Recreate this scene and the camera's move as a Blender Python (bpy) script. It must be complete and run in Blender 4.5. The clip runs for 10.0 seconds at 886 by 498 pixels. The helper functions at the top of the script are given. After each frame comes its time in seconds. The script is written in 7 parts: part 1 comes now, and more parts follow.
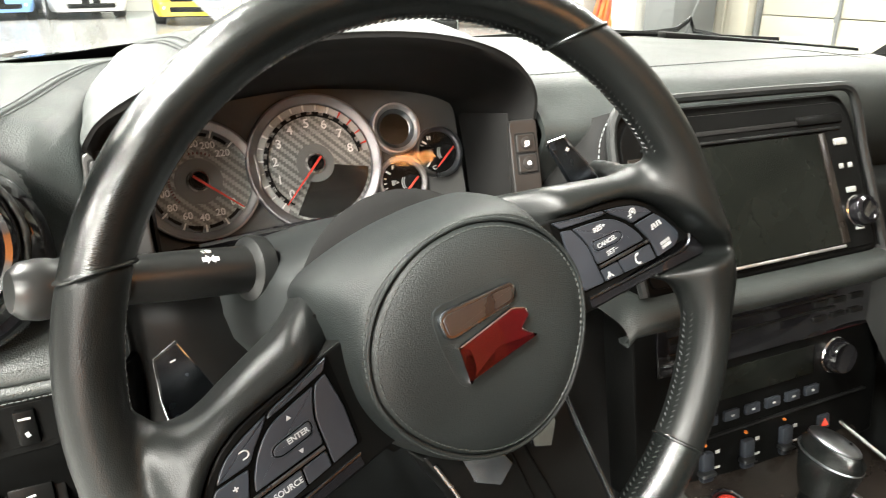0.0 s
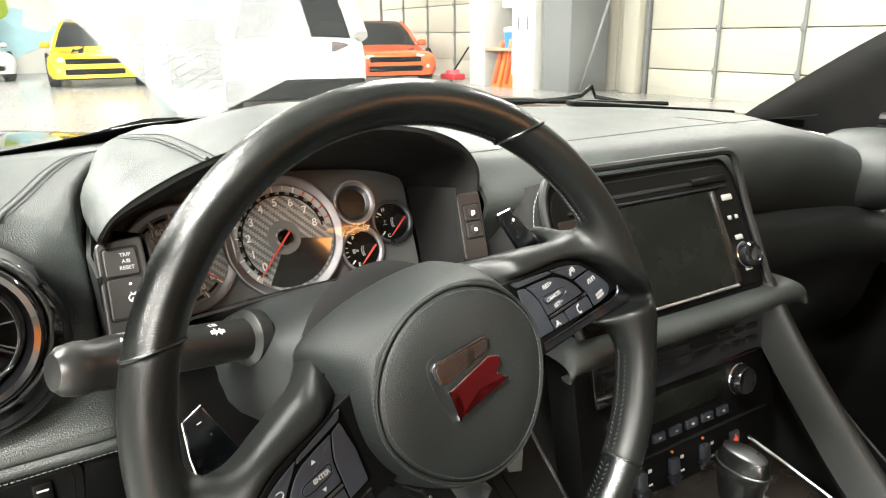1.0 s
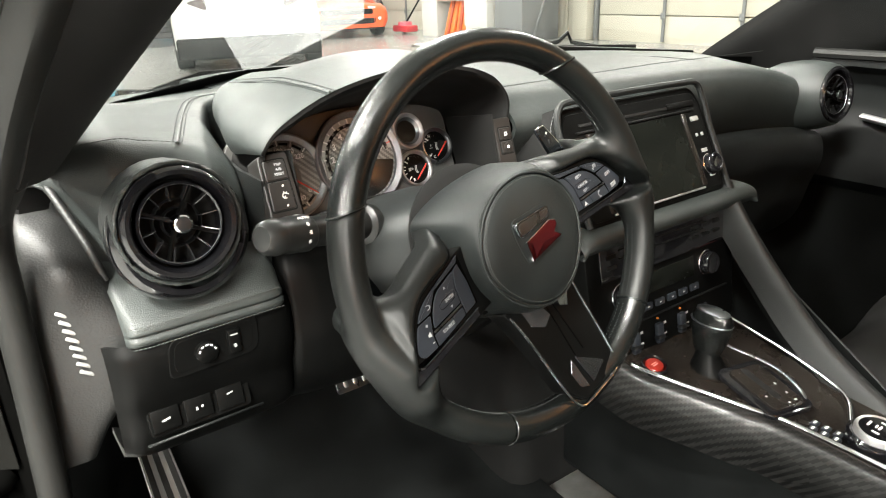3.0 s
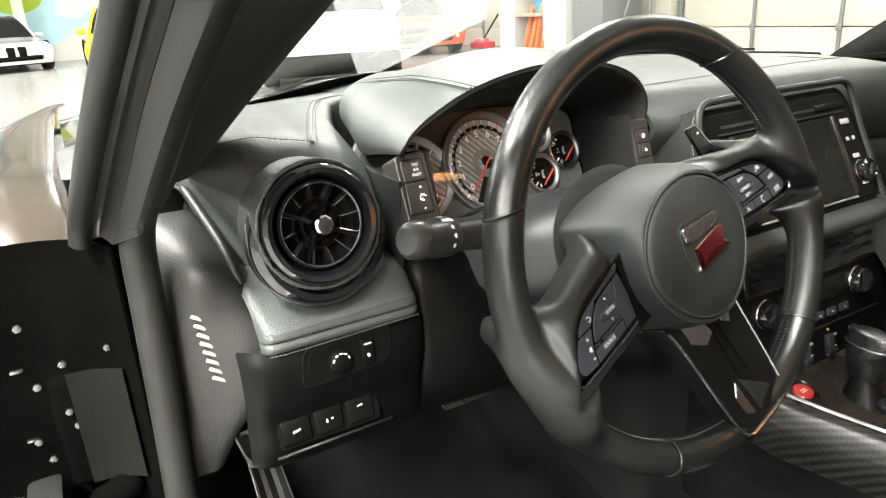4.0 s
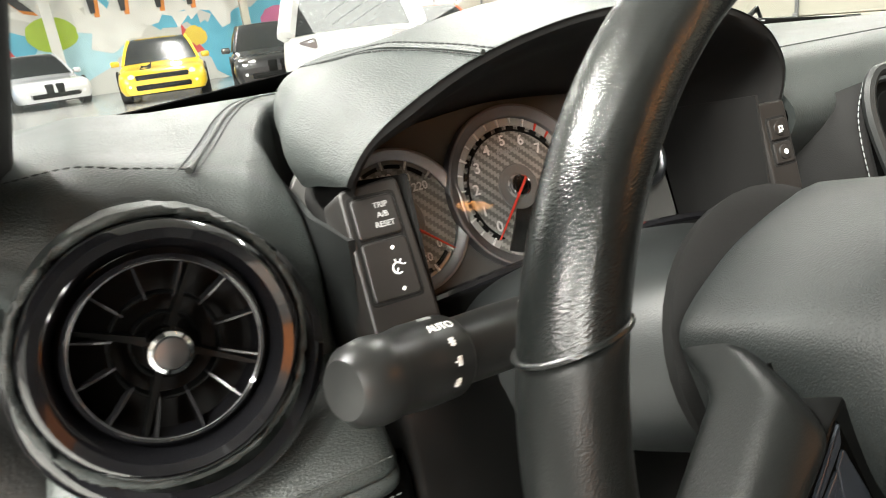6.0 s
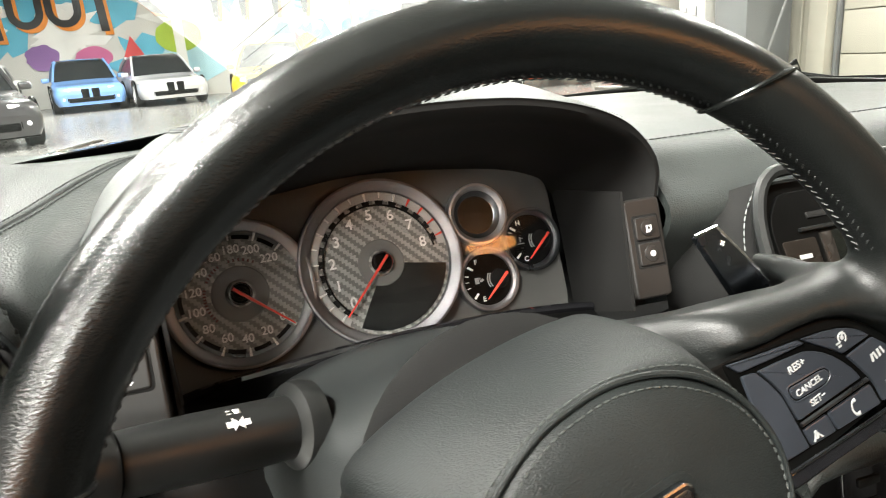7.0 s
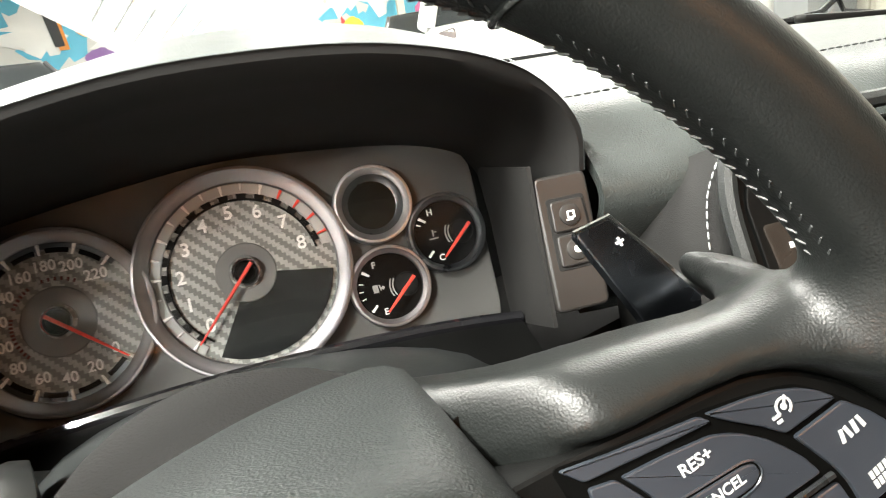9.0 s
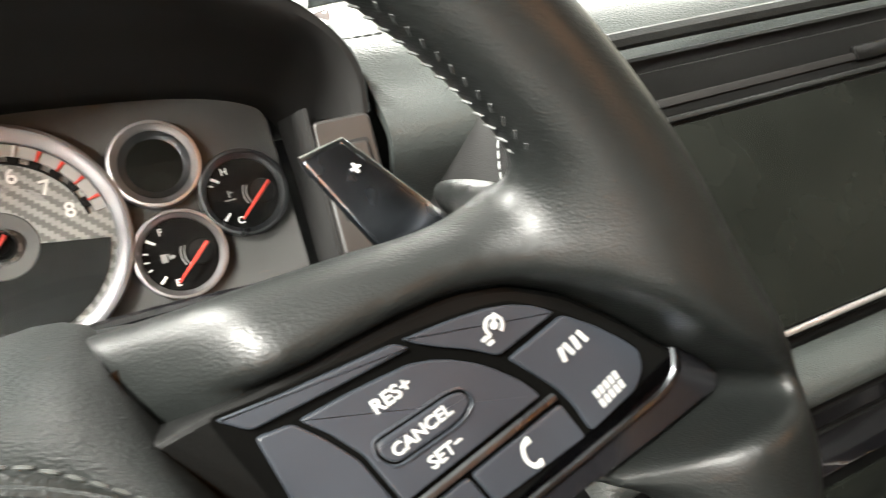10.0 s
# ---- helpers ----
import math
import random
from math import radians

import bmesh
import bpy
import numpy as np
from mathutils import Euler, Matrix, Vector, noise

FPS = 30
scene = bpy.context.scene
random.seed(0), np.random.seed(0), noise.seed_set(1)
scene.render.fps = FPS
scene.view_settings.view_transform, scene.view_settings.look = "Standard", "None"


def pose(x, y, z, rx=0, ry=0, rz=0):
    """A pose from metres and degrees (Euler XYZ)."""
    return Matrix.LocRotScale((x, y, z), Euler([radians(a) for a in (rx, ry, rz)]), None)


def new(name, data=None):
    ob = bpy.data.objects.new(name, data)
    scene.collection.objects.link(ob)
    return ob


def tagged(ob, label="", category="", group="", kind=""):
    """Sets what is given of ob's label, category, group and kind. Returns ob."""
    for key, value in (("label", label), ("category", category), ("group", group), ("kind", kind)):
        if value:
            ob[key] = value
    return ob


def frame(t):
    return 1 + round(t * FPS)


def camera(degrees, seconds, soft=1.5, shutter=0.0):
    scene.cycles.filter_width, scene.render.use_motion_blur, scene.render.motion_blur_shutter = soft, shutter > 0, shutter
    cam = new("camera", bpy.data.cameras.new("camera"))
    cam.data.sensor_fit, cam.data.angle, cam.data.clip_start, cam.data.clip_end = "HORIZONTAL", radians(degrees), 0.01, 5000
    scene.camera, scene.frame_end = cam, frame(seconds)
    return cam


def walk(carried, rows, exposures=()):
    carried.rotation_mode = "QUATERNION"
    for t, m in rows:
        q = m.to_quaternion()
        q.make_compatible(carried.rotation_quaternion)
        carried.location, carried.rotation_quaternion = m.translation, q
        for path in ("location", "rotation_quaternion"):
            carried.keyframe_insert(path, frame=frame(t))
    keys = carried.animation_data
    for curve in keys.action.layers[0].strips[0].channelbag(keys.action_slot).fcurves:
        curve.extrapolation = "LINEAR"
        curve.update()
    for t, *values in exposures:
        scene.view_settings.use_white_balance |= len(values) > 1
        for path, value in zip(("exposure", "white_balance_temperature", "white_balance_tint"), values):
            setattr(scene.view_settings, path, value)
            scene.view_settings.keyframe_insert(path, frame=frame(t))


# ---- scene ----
# ---- camera ----
cam = camera(66.1, 10.0, soft=1.0, shutter=0.3)
ROWS = [
    (0, -0.1314, -0.2846, 1.0012, 68.21, 0.20, -23.43),
    (0.3, -0.1400, -0.2972, 1.0130, 68.85, 0.28, -25.70),
    (0.5, -0.1571, -0.2993, 1.0177, 70.26, 0.15, -26.45),
    (1, -0.1957, -0.3286, 1.0362, 72.45, 0.73, -31.15),
    (1.5, -0.2468, -0.3588, 1.0366, 71.24, 2.09, -34.09),
    (2, -0.2986, -0.3922, 1.0441, 70.46, 2.11, -34.90),
    (3.3, -0.4088, -0.4412, 1.0490, 68.10, 2.08, -35.26),
    (3.5, -0.4199, -0.4322, 1.0416, 68.49, 2.53, -32.90),
    (4, -0.4181, -0.3691, 1.0275, 70.20, 3.31, -29.49),
    (4.5, -0.3903, -0.2991, 1.0094, 71.90, 3.46, -30.80),
    (5, -0.3506, -0.2183, 0.9863, 72.62, 5.73, -29.44),
    (5.2, -0.3292, -0.1920, 0.9803, 73.25, 7.41, -28.76),
    (6.3, -0.2042, -0.1138, 0.9701, 70.70, 5.70, -24.84),
    (6.5, -0.1560, -0.1282, 0.9738, 70.58, 5.24, -21.22),
    (7, -0.0981, -0.1656, 0.9947, 73.41, 4.33, -18.46),
    (7.5, -0.0476, -0.1602, 0.9803, 72.57, 7.25, -14.75),
    (8, -0.0182, -0.1445, 0.9808, 73.00, 7.83, -13.04),
    (8.5, 0.0111, -0.1181, 0.9741, 72.36, 8.32, -13.37),
    (9, 0.0278, -0.0918, 0.9644, 72.04, 8.29, -14.50),
    (9.5, 0.0470, -0.0824, 0.9449, 71.08, 8.77, -18.45),
    (10, 0.0742, -0.0885, 0.9355, 69.35, 8.31, -24.32),
]
EXPOSURES = [(0, 0.95), (0.5, 0.9), (1.0, 0.7), (1.5, 0.3), (2.2, 0.22), (3.3, 0.58), (4.5, 0.65), (5.2, 0.48), (6.4, 0.38), (7.0, 0.5), (8.5, 0.92), (10, 1.25)]
walk(cam, [(t, pose(x, y, z, rx, ry, rz)) for t, x, y, z, rx, ry, rz in ROWS], EXPOSURES)

# ---- world and light ----
world = bpy.data.worlds.new("world")
scene.world = world
world.use_nodes = True
world.node_tree.nodes["Background"].inputs[0].default_value = (0.9, 0.95, 1.0, 1)
world.node_tree.nodes["Background"].inputs[1].default_value = 0.02

# ---- materials ----
def nodes_of(name):
    m = bpy.data.materials.new(name)
    m.use_nodes = True
    nt = m.node_tree
    return m, nt, nt.nodes["Principled BSDF"]


def link(nt, a, b):
    nt.links.new(a, b)


def math_node(nt, op, a, b=None):
    n = nt.nodes.new("ShaderNodeMath")
    n.operation = op
    for i, v in enumerate((a, b)):
        if v is None:
            continue
        if isinstance(v, (int, float)):
            n.inputs[i].default_value = v
        else:
            link(nt, v, n.inputs[i])
    return n.outputs[0]


def coords(nt):
    return nt.nodes.new("ShaderNodeTexCoord").outputs["Object"]


def noise_node(nt, scale, detail=3.0, vec=None):
    n = nt.nodes.new("ShaderNodeTexNoise")
    n.inputs["Scale"].default_value = scale
    n.inputs["Detail"].default_value = detail
    link(nt, vec if vec is not None else coords(nt), n.inputs["Vector"])
    return n.outputs["Fac"]


def ramp(nt, fac, lo, hi, c0, c1):
    n = nt.nodes.new("ShaderNodeMapRange")
    n.inputs["From Min"].default_value, n.inputs["From Max"].default_value = lo, hi
    n.inputs["To Min"].default_value, n.inputs["To Max"].default_value = c0, c1
    link(nt, fac, n.inputs["Value"])
    return n.outputs["Result"]


def mix_col(nt, fac, c0, c1):
    n = nt.nodes.new("ShaderNodeMix")
    n.data_type = "RGBA"
    if isinstance(fac, (int, float)):
        n.inputs["Factor"].default_value = fac
    else:
        link(nt, fac, n.inputs["Factor"])
    for sock, c in ((n.inputs[6], c0), (n.inputs[7], c1)):
        if isinstance(c, tuple):
            sock.default_value = (*c, 1)
        else:
            link(nt, c, sock)
    return n.outputs[2]


def bump(nt, bsdf, height, strength, distance):
    n = nt.nodes.new("ShaderNodeBump")
    n.inputs["Strength"].default_value = strength
    n.inputs["Distance"].default_value = distance
    link(nt, height, n.inputs["Height"])
    link(nt, n.outputs[0], bsdf.inputs["Normal"])


def leather(name, col, rough, grain=900.0, strength=0.35, wear=0.25, spec=0.5):
    m, nt, b = nodes_of(name)
    vor = nt.nodes.new("ShaderNodeTexVoronoi")
    vor.feature = "SMOOTH_F1"
    vor.inputs["Scale"].default_value = grain
    link(nt, coords(nt), vor.inputs["Vector"])
    big = noise_node(nt, 14.0, 4.0)
    fine = noise_node(nt, grain * 1.7, 2.0)
    h = math_node(nt, "ADD", vor.outputs["Distance"], math_node(nt, "MULTIPLY", fine, 0.4))
    bump(nt, b, h, strength, 0.0004)
    dark = tuple(c * (1 - wear) for c in col)
    lite = tuple(c * (1 + wear) for c in col)
    link(nt, mix_col(nt, ramp(nt, big, 0.3, 0.7, 0, 1), dark, lite), b.inputs["Base Color"])
    link(nt, ramp(nt, big, 0.3, 0.75, rough - 0.03, rough + 0.05), b.inputs["Roughness"])
    b.inputs["Specular IOR Level"].default_value = spec
    return m


def plastic(name, col, rough, grain=1500.0, strength=0.12, coat=0.0, spec=0.5):
    m, nt, b = nodes_of(name)
    big = noise_node(nt, 20.0, 4.0)
    fine = noise_node(nt, grain, 2.0)
    if strength:
        bump(nt, b, fine, strength, 0.0004)
    link(nt, mix_col(nt, ramp(nt, big, 0.3, 0.7, 0, 1), tuple(c * 0.8 for c in col), tuple(c * 1.15 for c in col)), b.inputs["Base Color"])
    link(nt, ramp(nt, big, 0.25, 0.75, max(0.02, rough - 0.05), rough + 0.06), b.inputs["Roughness"])
    b.inputs["Coat Weight"].default_value = coat
    b.inputs["Specular IOR Level"].default_value = spec
    return m


def metal(name, col, rough):
    m, nt, b = nodes_of(name)
    b.inputs["Metallic"].default_value = 1.0
    big = noise_node(nt, 60.0, 3.0)
    b.inputs["Base Color"].default_value = (*col, 1)
    link(nt, ramp(nt, big, 0.3, 0.7, max(0.03, rough - 0.05), rough + 0.07), b.inputs["Roughness"])
    return m


def carbon(name, a, c, size, rough=0.3, coat=0.0):
    """A 2 x 2 twill of two tones, with cells of that size."""
    m, nt, b = nodes_of(name)
    sep = nt.nodes.new("ShaderNodeSeparateXYZ")
    link(nt, coords(nt), sep.inputs[0])
    fx = math_node(nt, "FLOOR", math_node(nt, "DIVIDE", sep.outputs[0], size))
    fy = math_node(nt, "FLOOR", math_node(nt, "DIVIDE", math_node(nt, "ADD", sep.outputs[1], sep.outputs[2]), size))
    s = math_node(nt, "FLOORED_MODULO", math_node(nt, "ADD", fx, fy), 4.0)
    tw = math_node(nt, "LESS_THAN", s, 1.5)
    wob = noise_node(nt, 90.0, 2.0)
    link(nt, mix_col(nt, math_node(nt, "MULTIPLY", tw, ramp(nt, wob, 0.2, 0.8, 0.55, 1.0)), a, c), b.inputs["Base Color"])
    link(nt, ramp(nt, tw, 0, 1, rough + 0.1, rough), b.inputs["Roughness"])
    b.inputs["Metallic"].default_value = 0.35
    b.inputs["Coat Weight"].default_value = coat
    return m


def glass(name, tint=(1, 1, 1), gloss=1.0, ior=1.45):
    """A thin pane: clear, with a mirror sheen that grows towards grazing."""
    m, nt, b = nodes_of(name)
    nt.nodes.remove(b)
    out = nt.nodes["Material Output"]
    tr = nt.nodes.new("ShaderNodeBsdfTransparent")
    tr.inputs[0].default_value = (*tint, 1)
    gl = nt.nodes.new("ShaderNodeBsdfGlossy")
    gl.inputs["Roughness"].default_value = 0.01
    fr = nt.nodes.new("ShaderNodeLayerWeight")
    fr.inputs["Blend"].default_value = 0.5
    mx = nt.nodes.new("ShaderNodeMixShader")
    rise = math_node(nt, "POWER", fr.outputs["Facing"], 5.0)
    link(nt, math_node(nt, "MULTIPLY", math_node(nt, "ADD", math_node(nt, "MULTIPLY", rise, 0.8), 0.04), gloss), mx.inputs[0])
    link(nt, tr.outputs[0], mx.inputs[1])
    link(nt, gl.outputs[0], mx.inputs[2])
    link(nt, mx.outputs[0], out.inputs[0])
    return m


def paint(name, col, rough=0.25, coat=1.0, metallic=0.0):
    m, nt, b = nodes_of(name)
    dirt = noise_node(nt, 3.0, 5.0)
    link(nt, mix_col(nt, ramp(nt, dirt, 0.35, 0.75, 0, 0.12), col, tuple(c * 0.6 for c in col)), b.inputs["Base Color"])
    b.inputs["Roughness"].default_value = rough
    b.inputs["Metallic"].default_value = metallic
    b.inputs["Coat Weight"].default_value = coat
    b.inputs["Coat Roughness"].default_value = 0.05
    return m


def wall_paint(name, col, rough=0.6, scale=6.0, dirt=0.25):
    m, nt, b = nodes_of(name)
    a = noise_node(nt, scale, 6.0)
    c = noise_node(nt, scale * 30, 2.0)
    link(nt, mix_col(nt, ramp(nt, a, 0.35, 0.8, 0, 1), col, tuple(x * (1 - dirt) for x in col)), b.inputs["Base Color"])
    link(nt, ramp(nt, a, 0.3, 0.7, rough - 0.08, rough + 0.1), b.inputs["Roughness"])
    bump(nt, b, c, 0.15, 0.002)
    return m


def glow(name, col, strength):
    m, nt, b = nodes_of(name)
    b.inputs["Base Color"].default_value = (*col, 1)
    b.inputs["Emission Color"].default_value = (*col, 1)
    b.inputs["Emission Strength"].default_value = strength
    return m


def sheet_material(name, col, cover):
    """Thin paper against glass: part of the light goes straight through."""
    m, nt, b = nodes_of(name)
    out = nt.nodes["Material Output"]
    tl = nt.nodes.new("ShaderNodeBsdfTranslucent")
    tl.inputs[0].default_value = (*col, 1)
    b.inputs["Base Color"].default_value = (*col, 1)
    b.inputs["Roughness"].default_value = 0.6
    half = nt.nodes.new("ShaderNodeMixShader")
    half.inputs[0].default_value = 0.6
    link(nt, b.outputs[0], half.inputs[1])
    link(nt, tl.outputs[0], half.inputs[2])
    tr = nt.nodes.new("ShaderNodeBsdfTransparent")
    mx = nt.nodes.new("ShaderNodeMixShader")
    mx.inputs[0].default_value = cover
    link(nt, tr.outputs[0], mx.inputs[1])
    link(nt, half.outputs[0], mx.inputs[2])
    link(nt, mx.outputs[0], out.inputs[0])
    return m


DASH = leather("dash_leather", (0.027, 0.0312, 0.0300), 0.43, 1000, 0.8, spec=0.42)
DASH_DARK = leather("dash_dark", (0.0085, 0.0095, 0.0093), 0.46, 1200, 0.35, spec=0.35)
WHEEL_L = leather("wheel_leather", (0.0042, 0.0049, 0.0047), 0.23, 1500, 0.30, spec=0.5)
GRIP_L = leather("grip_leather", (0.0056, 0.0064, 0.0061), 0.38, 1700, 0.24, spec=0.26)
PAD_L = leather("pad_leather", (0.0092, 0.0110, 0.0108), 0.46, 1500, 0.55, spec=0.26)
SUEDE = leather("suede", (0.0075, 0.0075, 0.0073), 0.8, 1600, 0.3, spec=0.15)
BLACK = plastic("black_plastic", (0.0024, 0.0025, 0.0024), 0.40, spec=0.09)
SOFT = plastic("soft_plastic", (0.006, 0.0067, 0.0067), 0.42, spec=0.3)
HOODIN = plastic("matt_black", (0.0075, 0.0073, 0.0070), 0.8, spec=0.2)
PANELGREY = plastic("cluster_grey", (0.058, 0.057, 0.054), 0.5, 2200, 0.1)
GLOSSB = plastic("gloss_black", (0.006, 0.006, 0.007), 0.1, strength=0, coat=0.6)
# the blue-grey reflection on the buttons is put into their base colour
BTN = plastic("button_sheen", (0.0160, 0.0190, 0.0240), 0.33, 2500, 0.05, spec=0.5)
LEGEND = plastic("legend_white", (0.30, 0.31, 0.31), 0.5, strength=0)
# warm reflections on the plate and screen strips are put into this brown
BROWNISH = plastic("warm_dark_trim", (0.012, 0.0097, 0.0080), 0.26, 2500, 0.06)
SWITCHM = plastic("switch_grey", (0.0115, 0.0105, 0.0097), 0.45, 2200, 0.08)
CHROME = metal("chrome", (0.82, 0.83, 0.84), 0.12)
SATIN = metal("satin_silver", (0.66, 0.65, 0.66), 0.42)
BEZEL = metal("gauge_bezel", (0.40, 0.385, 0.385), 0.45)
GUNMETAL = metal("gunmetal", (0.20, 0.21, 0.22), 0.3)
GREYTRIM = plastic("spoke_silver", (0.030, 0.032, 0.032), 0.36, 2500, 0.05, coat=0.1)
DIAL = carbon("dial_weave", (0.17, 0.172, 0.163), (0.42, 0.425, 0.405), 0.0021, 0.45)
DISC = plastic("dial_disc", (0.15, 0.153, 0.148), 0.4, strength=0)
CARBON = carbon("carbon_trim", (0.004, 0.004, 0.004), (0.022, 0.022, 0.021), 0.0030, 0.34, 0.12)
WHITE = plastic("white_mark", (0.88, 0.88, 0.86), 0.5, strength=0)
DIMMARK = plastic("dim_mark", (0.32, 0.33, 0.32), 0.5, strength=0)
THREAD = plastic("thread", (0.17, 0.18, 0.18), 0.6, strength=0)
THREAD_P = plastic("pale_thread", (0.032, 0.034, 0.034), 0.6, strength=0)
SHROUD = leather("shroud_skin", (0.015, 0.0170, 0.0170), 0.45, 1400, 0.25)
DIAL_S = carbon("speed_dial_weave", (0.19, 0.195, 0.185), (0.40, 0.405, 0.385), 0.0021, 0.45)
THREAD_G = plastic("green_grey_thread", (0.030, 0.034, 0.032), 0.6, strength=0)
VANE = plastic("vane_black", (0.012, 0.012, 0.013), 0.22, strength=0)
SLOTM = plastic("lit_slot_grey", (0.30, 0.30, 0.29), 0.35, strength=0)
ENDL = leather("end_leather", (0.0080, 0.0082, 0.0079), 0.50, 520, 0.6)
THREAD_D = plastic("dark_thread", (0.006, 0.007, 0.007), 0.7, strength=0)
REDM = plastic("red_mark", (0.75, 0.06, 0.03), 0.45, strength=0)
NEEDLE = plastic("needle_red", (0.85, 0.07, 0.045), 0.4, strength=0)
REDENAMEL = plastic("red_enamel", (0.026, 0.001, 0.0016), 0.22, strength=0, coat=0.3)
EMBLEM = metal("emblem_metal", (0.25, 0.27, 0.29), 0.22)
SCREEN = plastic("dark_screen", (0.0058, 0.0066, 0.0055), 0.25, strength=0, spec=0.14)
BARE = paint("sheet_paint", (0.012, 0.012, 0.011), 0.6, 0.0)
STALKM = plastic("stalk_plastic", (0.015, 0.0157, 0.0153), 0.36, 2500, 0.06)
GLOSSD = plastic("display_glass", (0.012, 0.013, 0.013), 0.10, strength=0, coat=0.5)
# the open door's shade on the jamb is put into this black
JAMBK = plastic("shade_black", (0.0018, 0.0018, 0.0017), 0.7, spec=0.0)
BEZELD = metal("dark_bezel", (0.30, 0.29, 0.30), 0.5)
TRACK = plastic("track_grey", (0.42, 0.42, 0.41), 0.45, strength=0)
CARPET = leather("carpet", (0.005, 0.0055, 0.0055), 0.95, 1300, 0.9, 0.4, 0.06)
RUBBER = plastic("rubber", (0.010, 0.0103, 0.0096), 0.55, 700, 0.25, spec=0.25)
JAMB = paint("jamb_paint", (0.018, 0.018, 0.017), 0.35, 0.4)
ALU = metal("brushed_aluminium", (0.42, 0.42, 0.41), 0.36)
PADDLE = metal("paddle_metal", (0.15, 0.165, 0.19), 0.24)
SEATL = leather("seat_leather", (0.012, 0.012, 0.0115), 0.55, 500, 0.5)
WINDOW = glass("window_glass", (0.97, 0.985, 0.98), 1.0)
LENS = glass("gauge_lens", (0.97, 0.97, 0.97), 0.8)
PAPER = sheet_material("paper", (0.80, 0.82, 0.82), 0.20)
REDBTN = plastic("red_button", (0.26, 0.014, 0.008), 0.3, strength=0, coat=0.5)
AMBER = plastic("amber_mark", (0.35, 0.10, 0.015), 0.4, strength=0)

# ---- builders ----
def thing(name, label, category, m=None, group="", kind=""):
    ob = new(name)
    ob.empty_display_size = 0.05
    if m is not None:
        ob.matrix_world = m
    return tagged(ob, label, category, group, kind)


def mesh_of(name, bm, mat, angle=38):
    bmesh.ops.recalc_face_normals(bm, faces=bm.faces[:])
    me = bpy.data.meshes.new(name)
    for f in bm.faces:
        f.smooth = True
    bm.to_mesh(me)
    bm.free()
    me.set_sharp_from_angle(angle=radians(angle))
    for p in me.polygons:
        if len(p.vertices) > 4:
            p.use_smooth = False
    for one in mat if isinstance(mat, (list, tuple)) else [mat]:
        me.materials.append(one)
    return me


def part(name, bm, mat, parent, label="", m=None, angle=38):
    ob = new(name, mesh_of(name, bm, mat, angle))
    ob.parent = parent
    if m is not None:
        ob.matrix_basis = m
    return tagged(ob, label)


def solid(name, bm, mat, label, category, kind="", group="", m=None, angle=38):
    """A thing that is one mesh."""
    ob = new(name, mesh_of(name, bm, mat, angle))
    if m is not None:
        ob.matrix_world = m
    return tagged(ob, label, category, group, kind)


def join(*bms):
    out = bmesh.new()
    for b in bms:
        me = bpy.data.meshes.new("tmp")
        b.to_mesh(me)
        b.free()
        out.from_mesh(me)
        bpy.data.meshes.remove(me)
    return out


def moved(bm, m):
    bmesh.ops.transform(bm, matrix=m, verts=bm.verts[:])
    return bm


def box(sx, sy, sz, c=(0, 0, 0), bev=0.002, seg=2):
    bm = bmesh.new()
    bmesh.ops.create_cube(bm, size=1.0)
    bmesh.ops.scale(bm, vec=(sx, sy, sz), verts=bm.verts[:])
    if bev:
        bmesh.ops.bevel(bm, geom=bm.edges[:], offset=min(bev, 0.45 * min(sx, sy, sz)), segments=seg, profile=0.5, affect="EDGES")
    bmesh.ops.translate(bm, vec=c, verts=bm.verts[:])
    return bm


def grid(rows, closed_u=False, closed_v=False, cap=False):
    """A skin over rows of points; closed_u joins each row's ends, closed_v the first and last rows."""
    bm = bmesh.new()
    vs = [[bm.verts.new(p) for p in r] for r in rows]
    n, k = len(rows), len(rows[0])
    for i in range(n if closed_v else n - 1):
        for j in range(k if closed_u else k - 1):
            q = [vs[i][j], vs[i][(j + 1) % k], vs[(i + 1) % n][(j + 1) % k], vs[(i + 1) % n][j]]
            if len({v.co.copy().freeze() for v in q}) > 2:
                try:
                    bm.faces.new(q)
                except ValueError:
                    pass
    if cap:
        bm.faces.new(vs[0])
        bm.faces.new(vs[-1])
    bmesh.ops.remove_doubles(bm, verts=bm.verts[:], dist=1e-6)
    return bm


def spline(pts, n, closed=False):
    """Catmull-Rom through pts, n points a span."""
    pts = [Vector(p) for p in pts]
    k = len(pts)
    out = []
    for i in range(k if closed else k - 1):
        if closed:
            a, b, c, d = pts[i - 1], pts[i], pts[(i + 1) % k], pts[(i + 2) % k]
        else:
            b, c = pts[i], pts[i + 1]
            a = pts[i - 1] if i else 2 * b - c
            d = pts[i + 2] if i + 2 < k else 2 * c - b
        for s in range(n):
            t = s / n
            out.append(0.5 * (2 * b + (c - a) * t + (2 * a - 5 * b + 4 * c - d) * t * t + (3 * b - a - 3 * c + d) * t ** 3))
    if not closed:
        out.append(pts[-1])
    return out


def skin(rows, nu=4, nv=4, **kw):
    """A smooth skin through a coarse net of points."""
    fine = [spline(r, nu) for r in rows]
    cols = [spline([r[j] for r in fine], nv) for j in range(len(fine[0]))]
    return grid([[c[i] for c in cols] for i in range(len(cols[0]))], **kw)


def shell(bm, thick):
    """Gives a skin a thickness, against its normals."""
    bmesh.ops.recalc_face_normals(bm, faces=bm.faces[:])
    bmesh.ops.solidify(bm, geom=bm.faces[:], thickness=thick)
    return bm


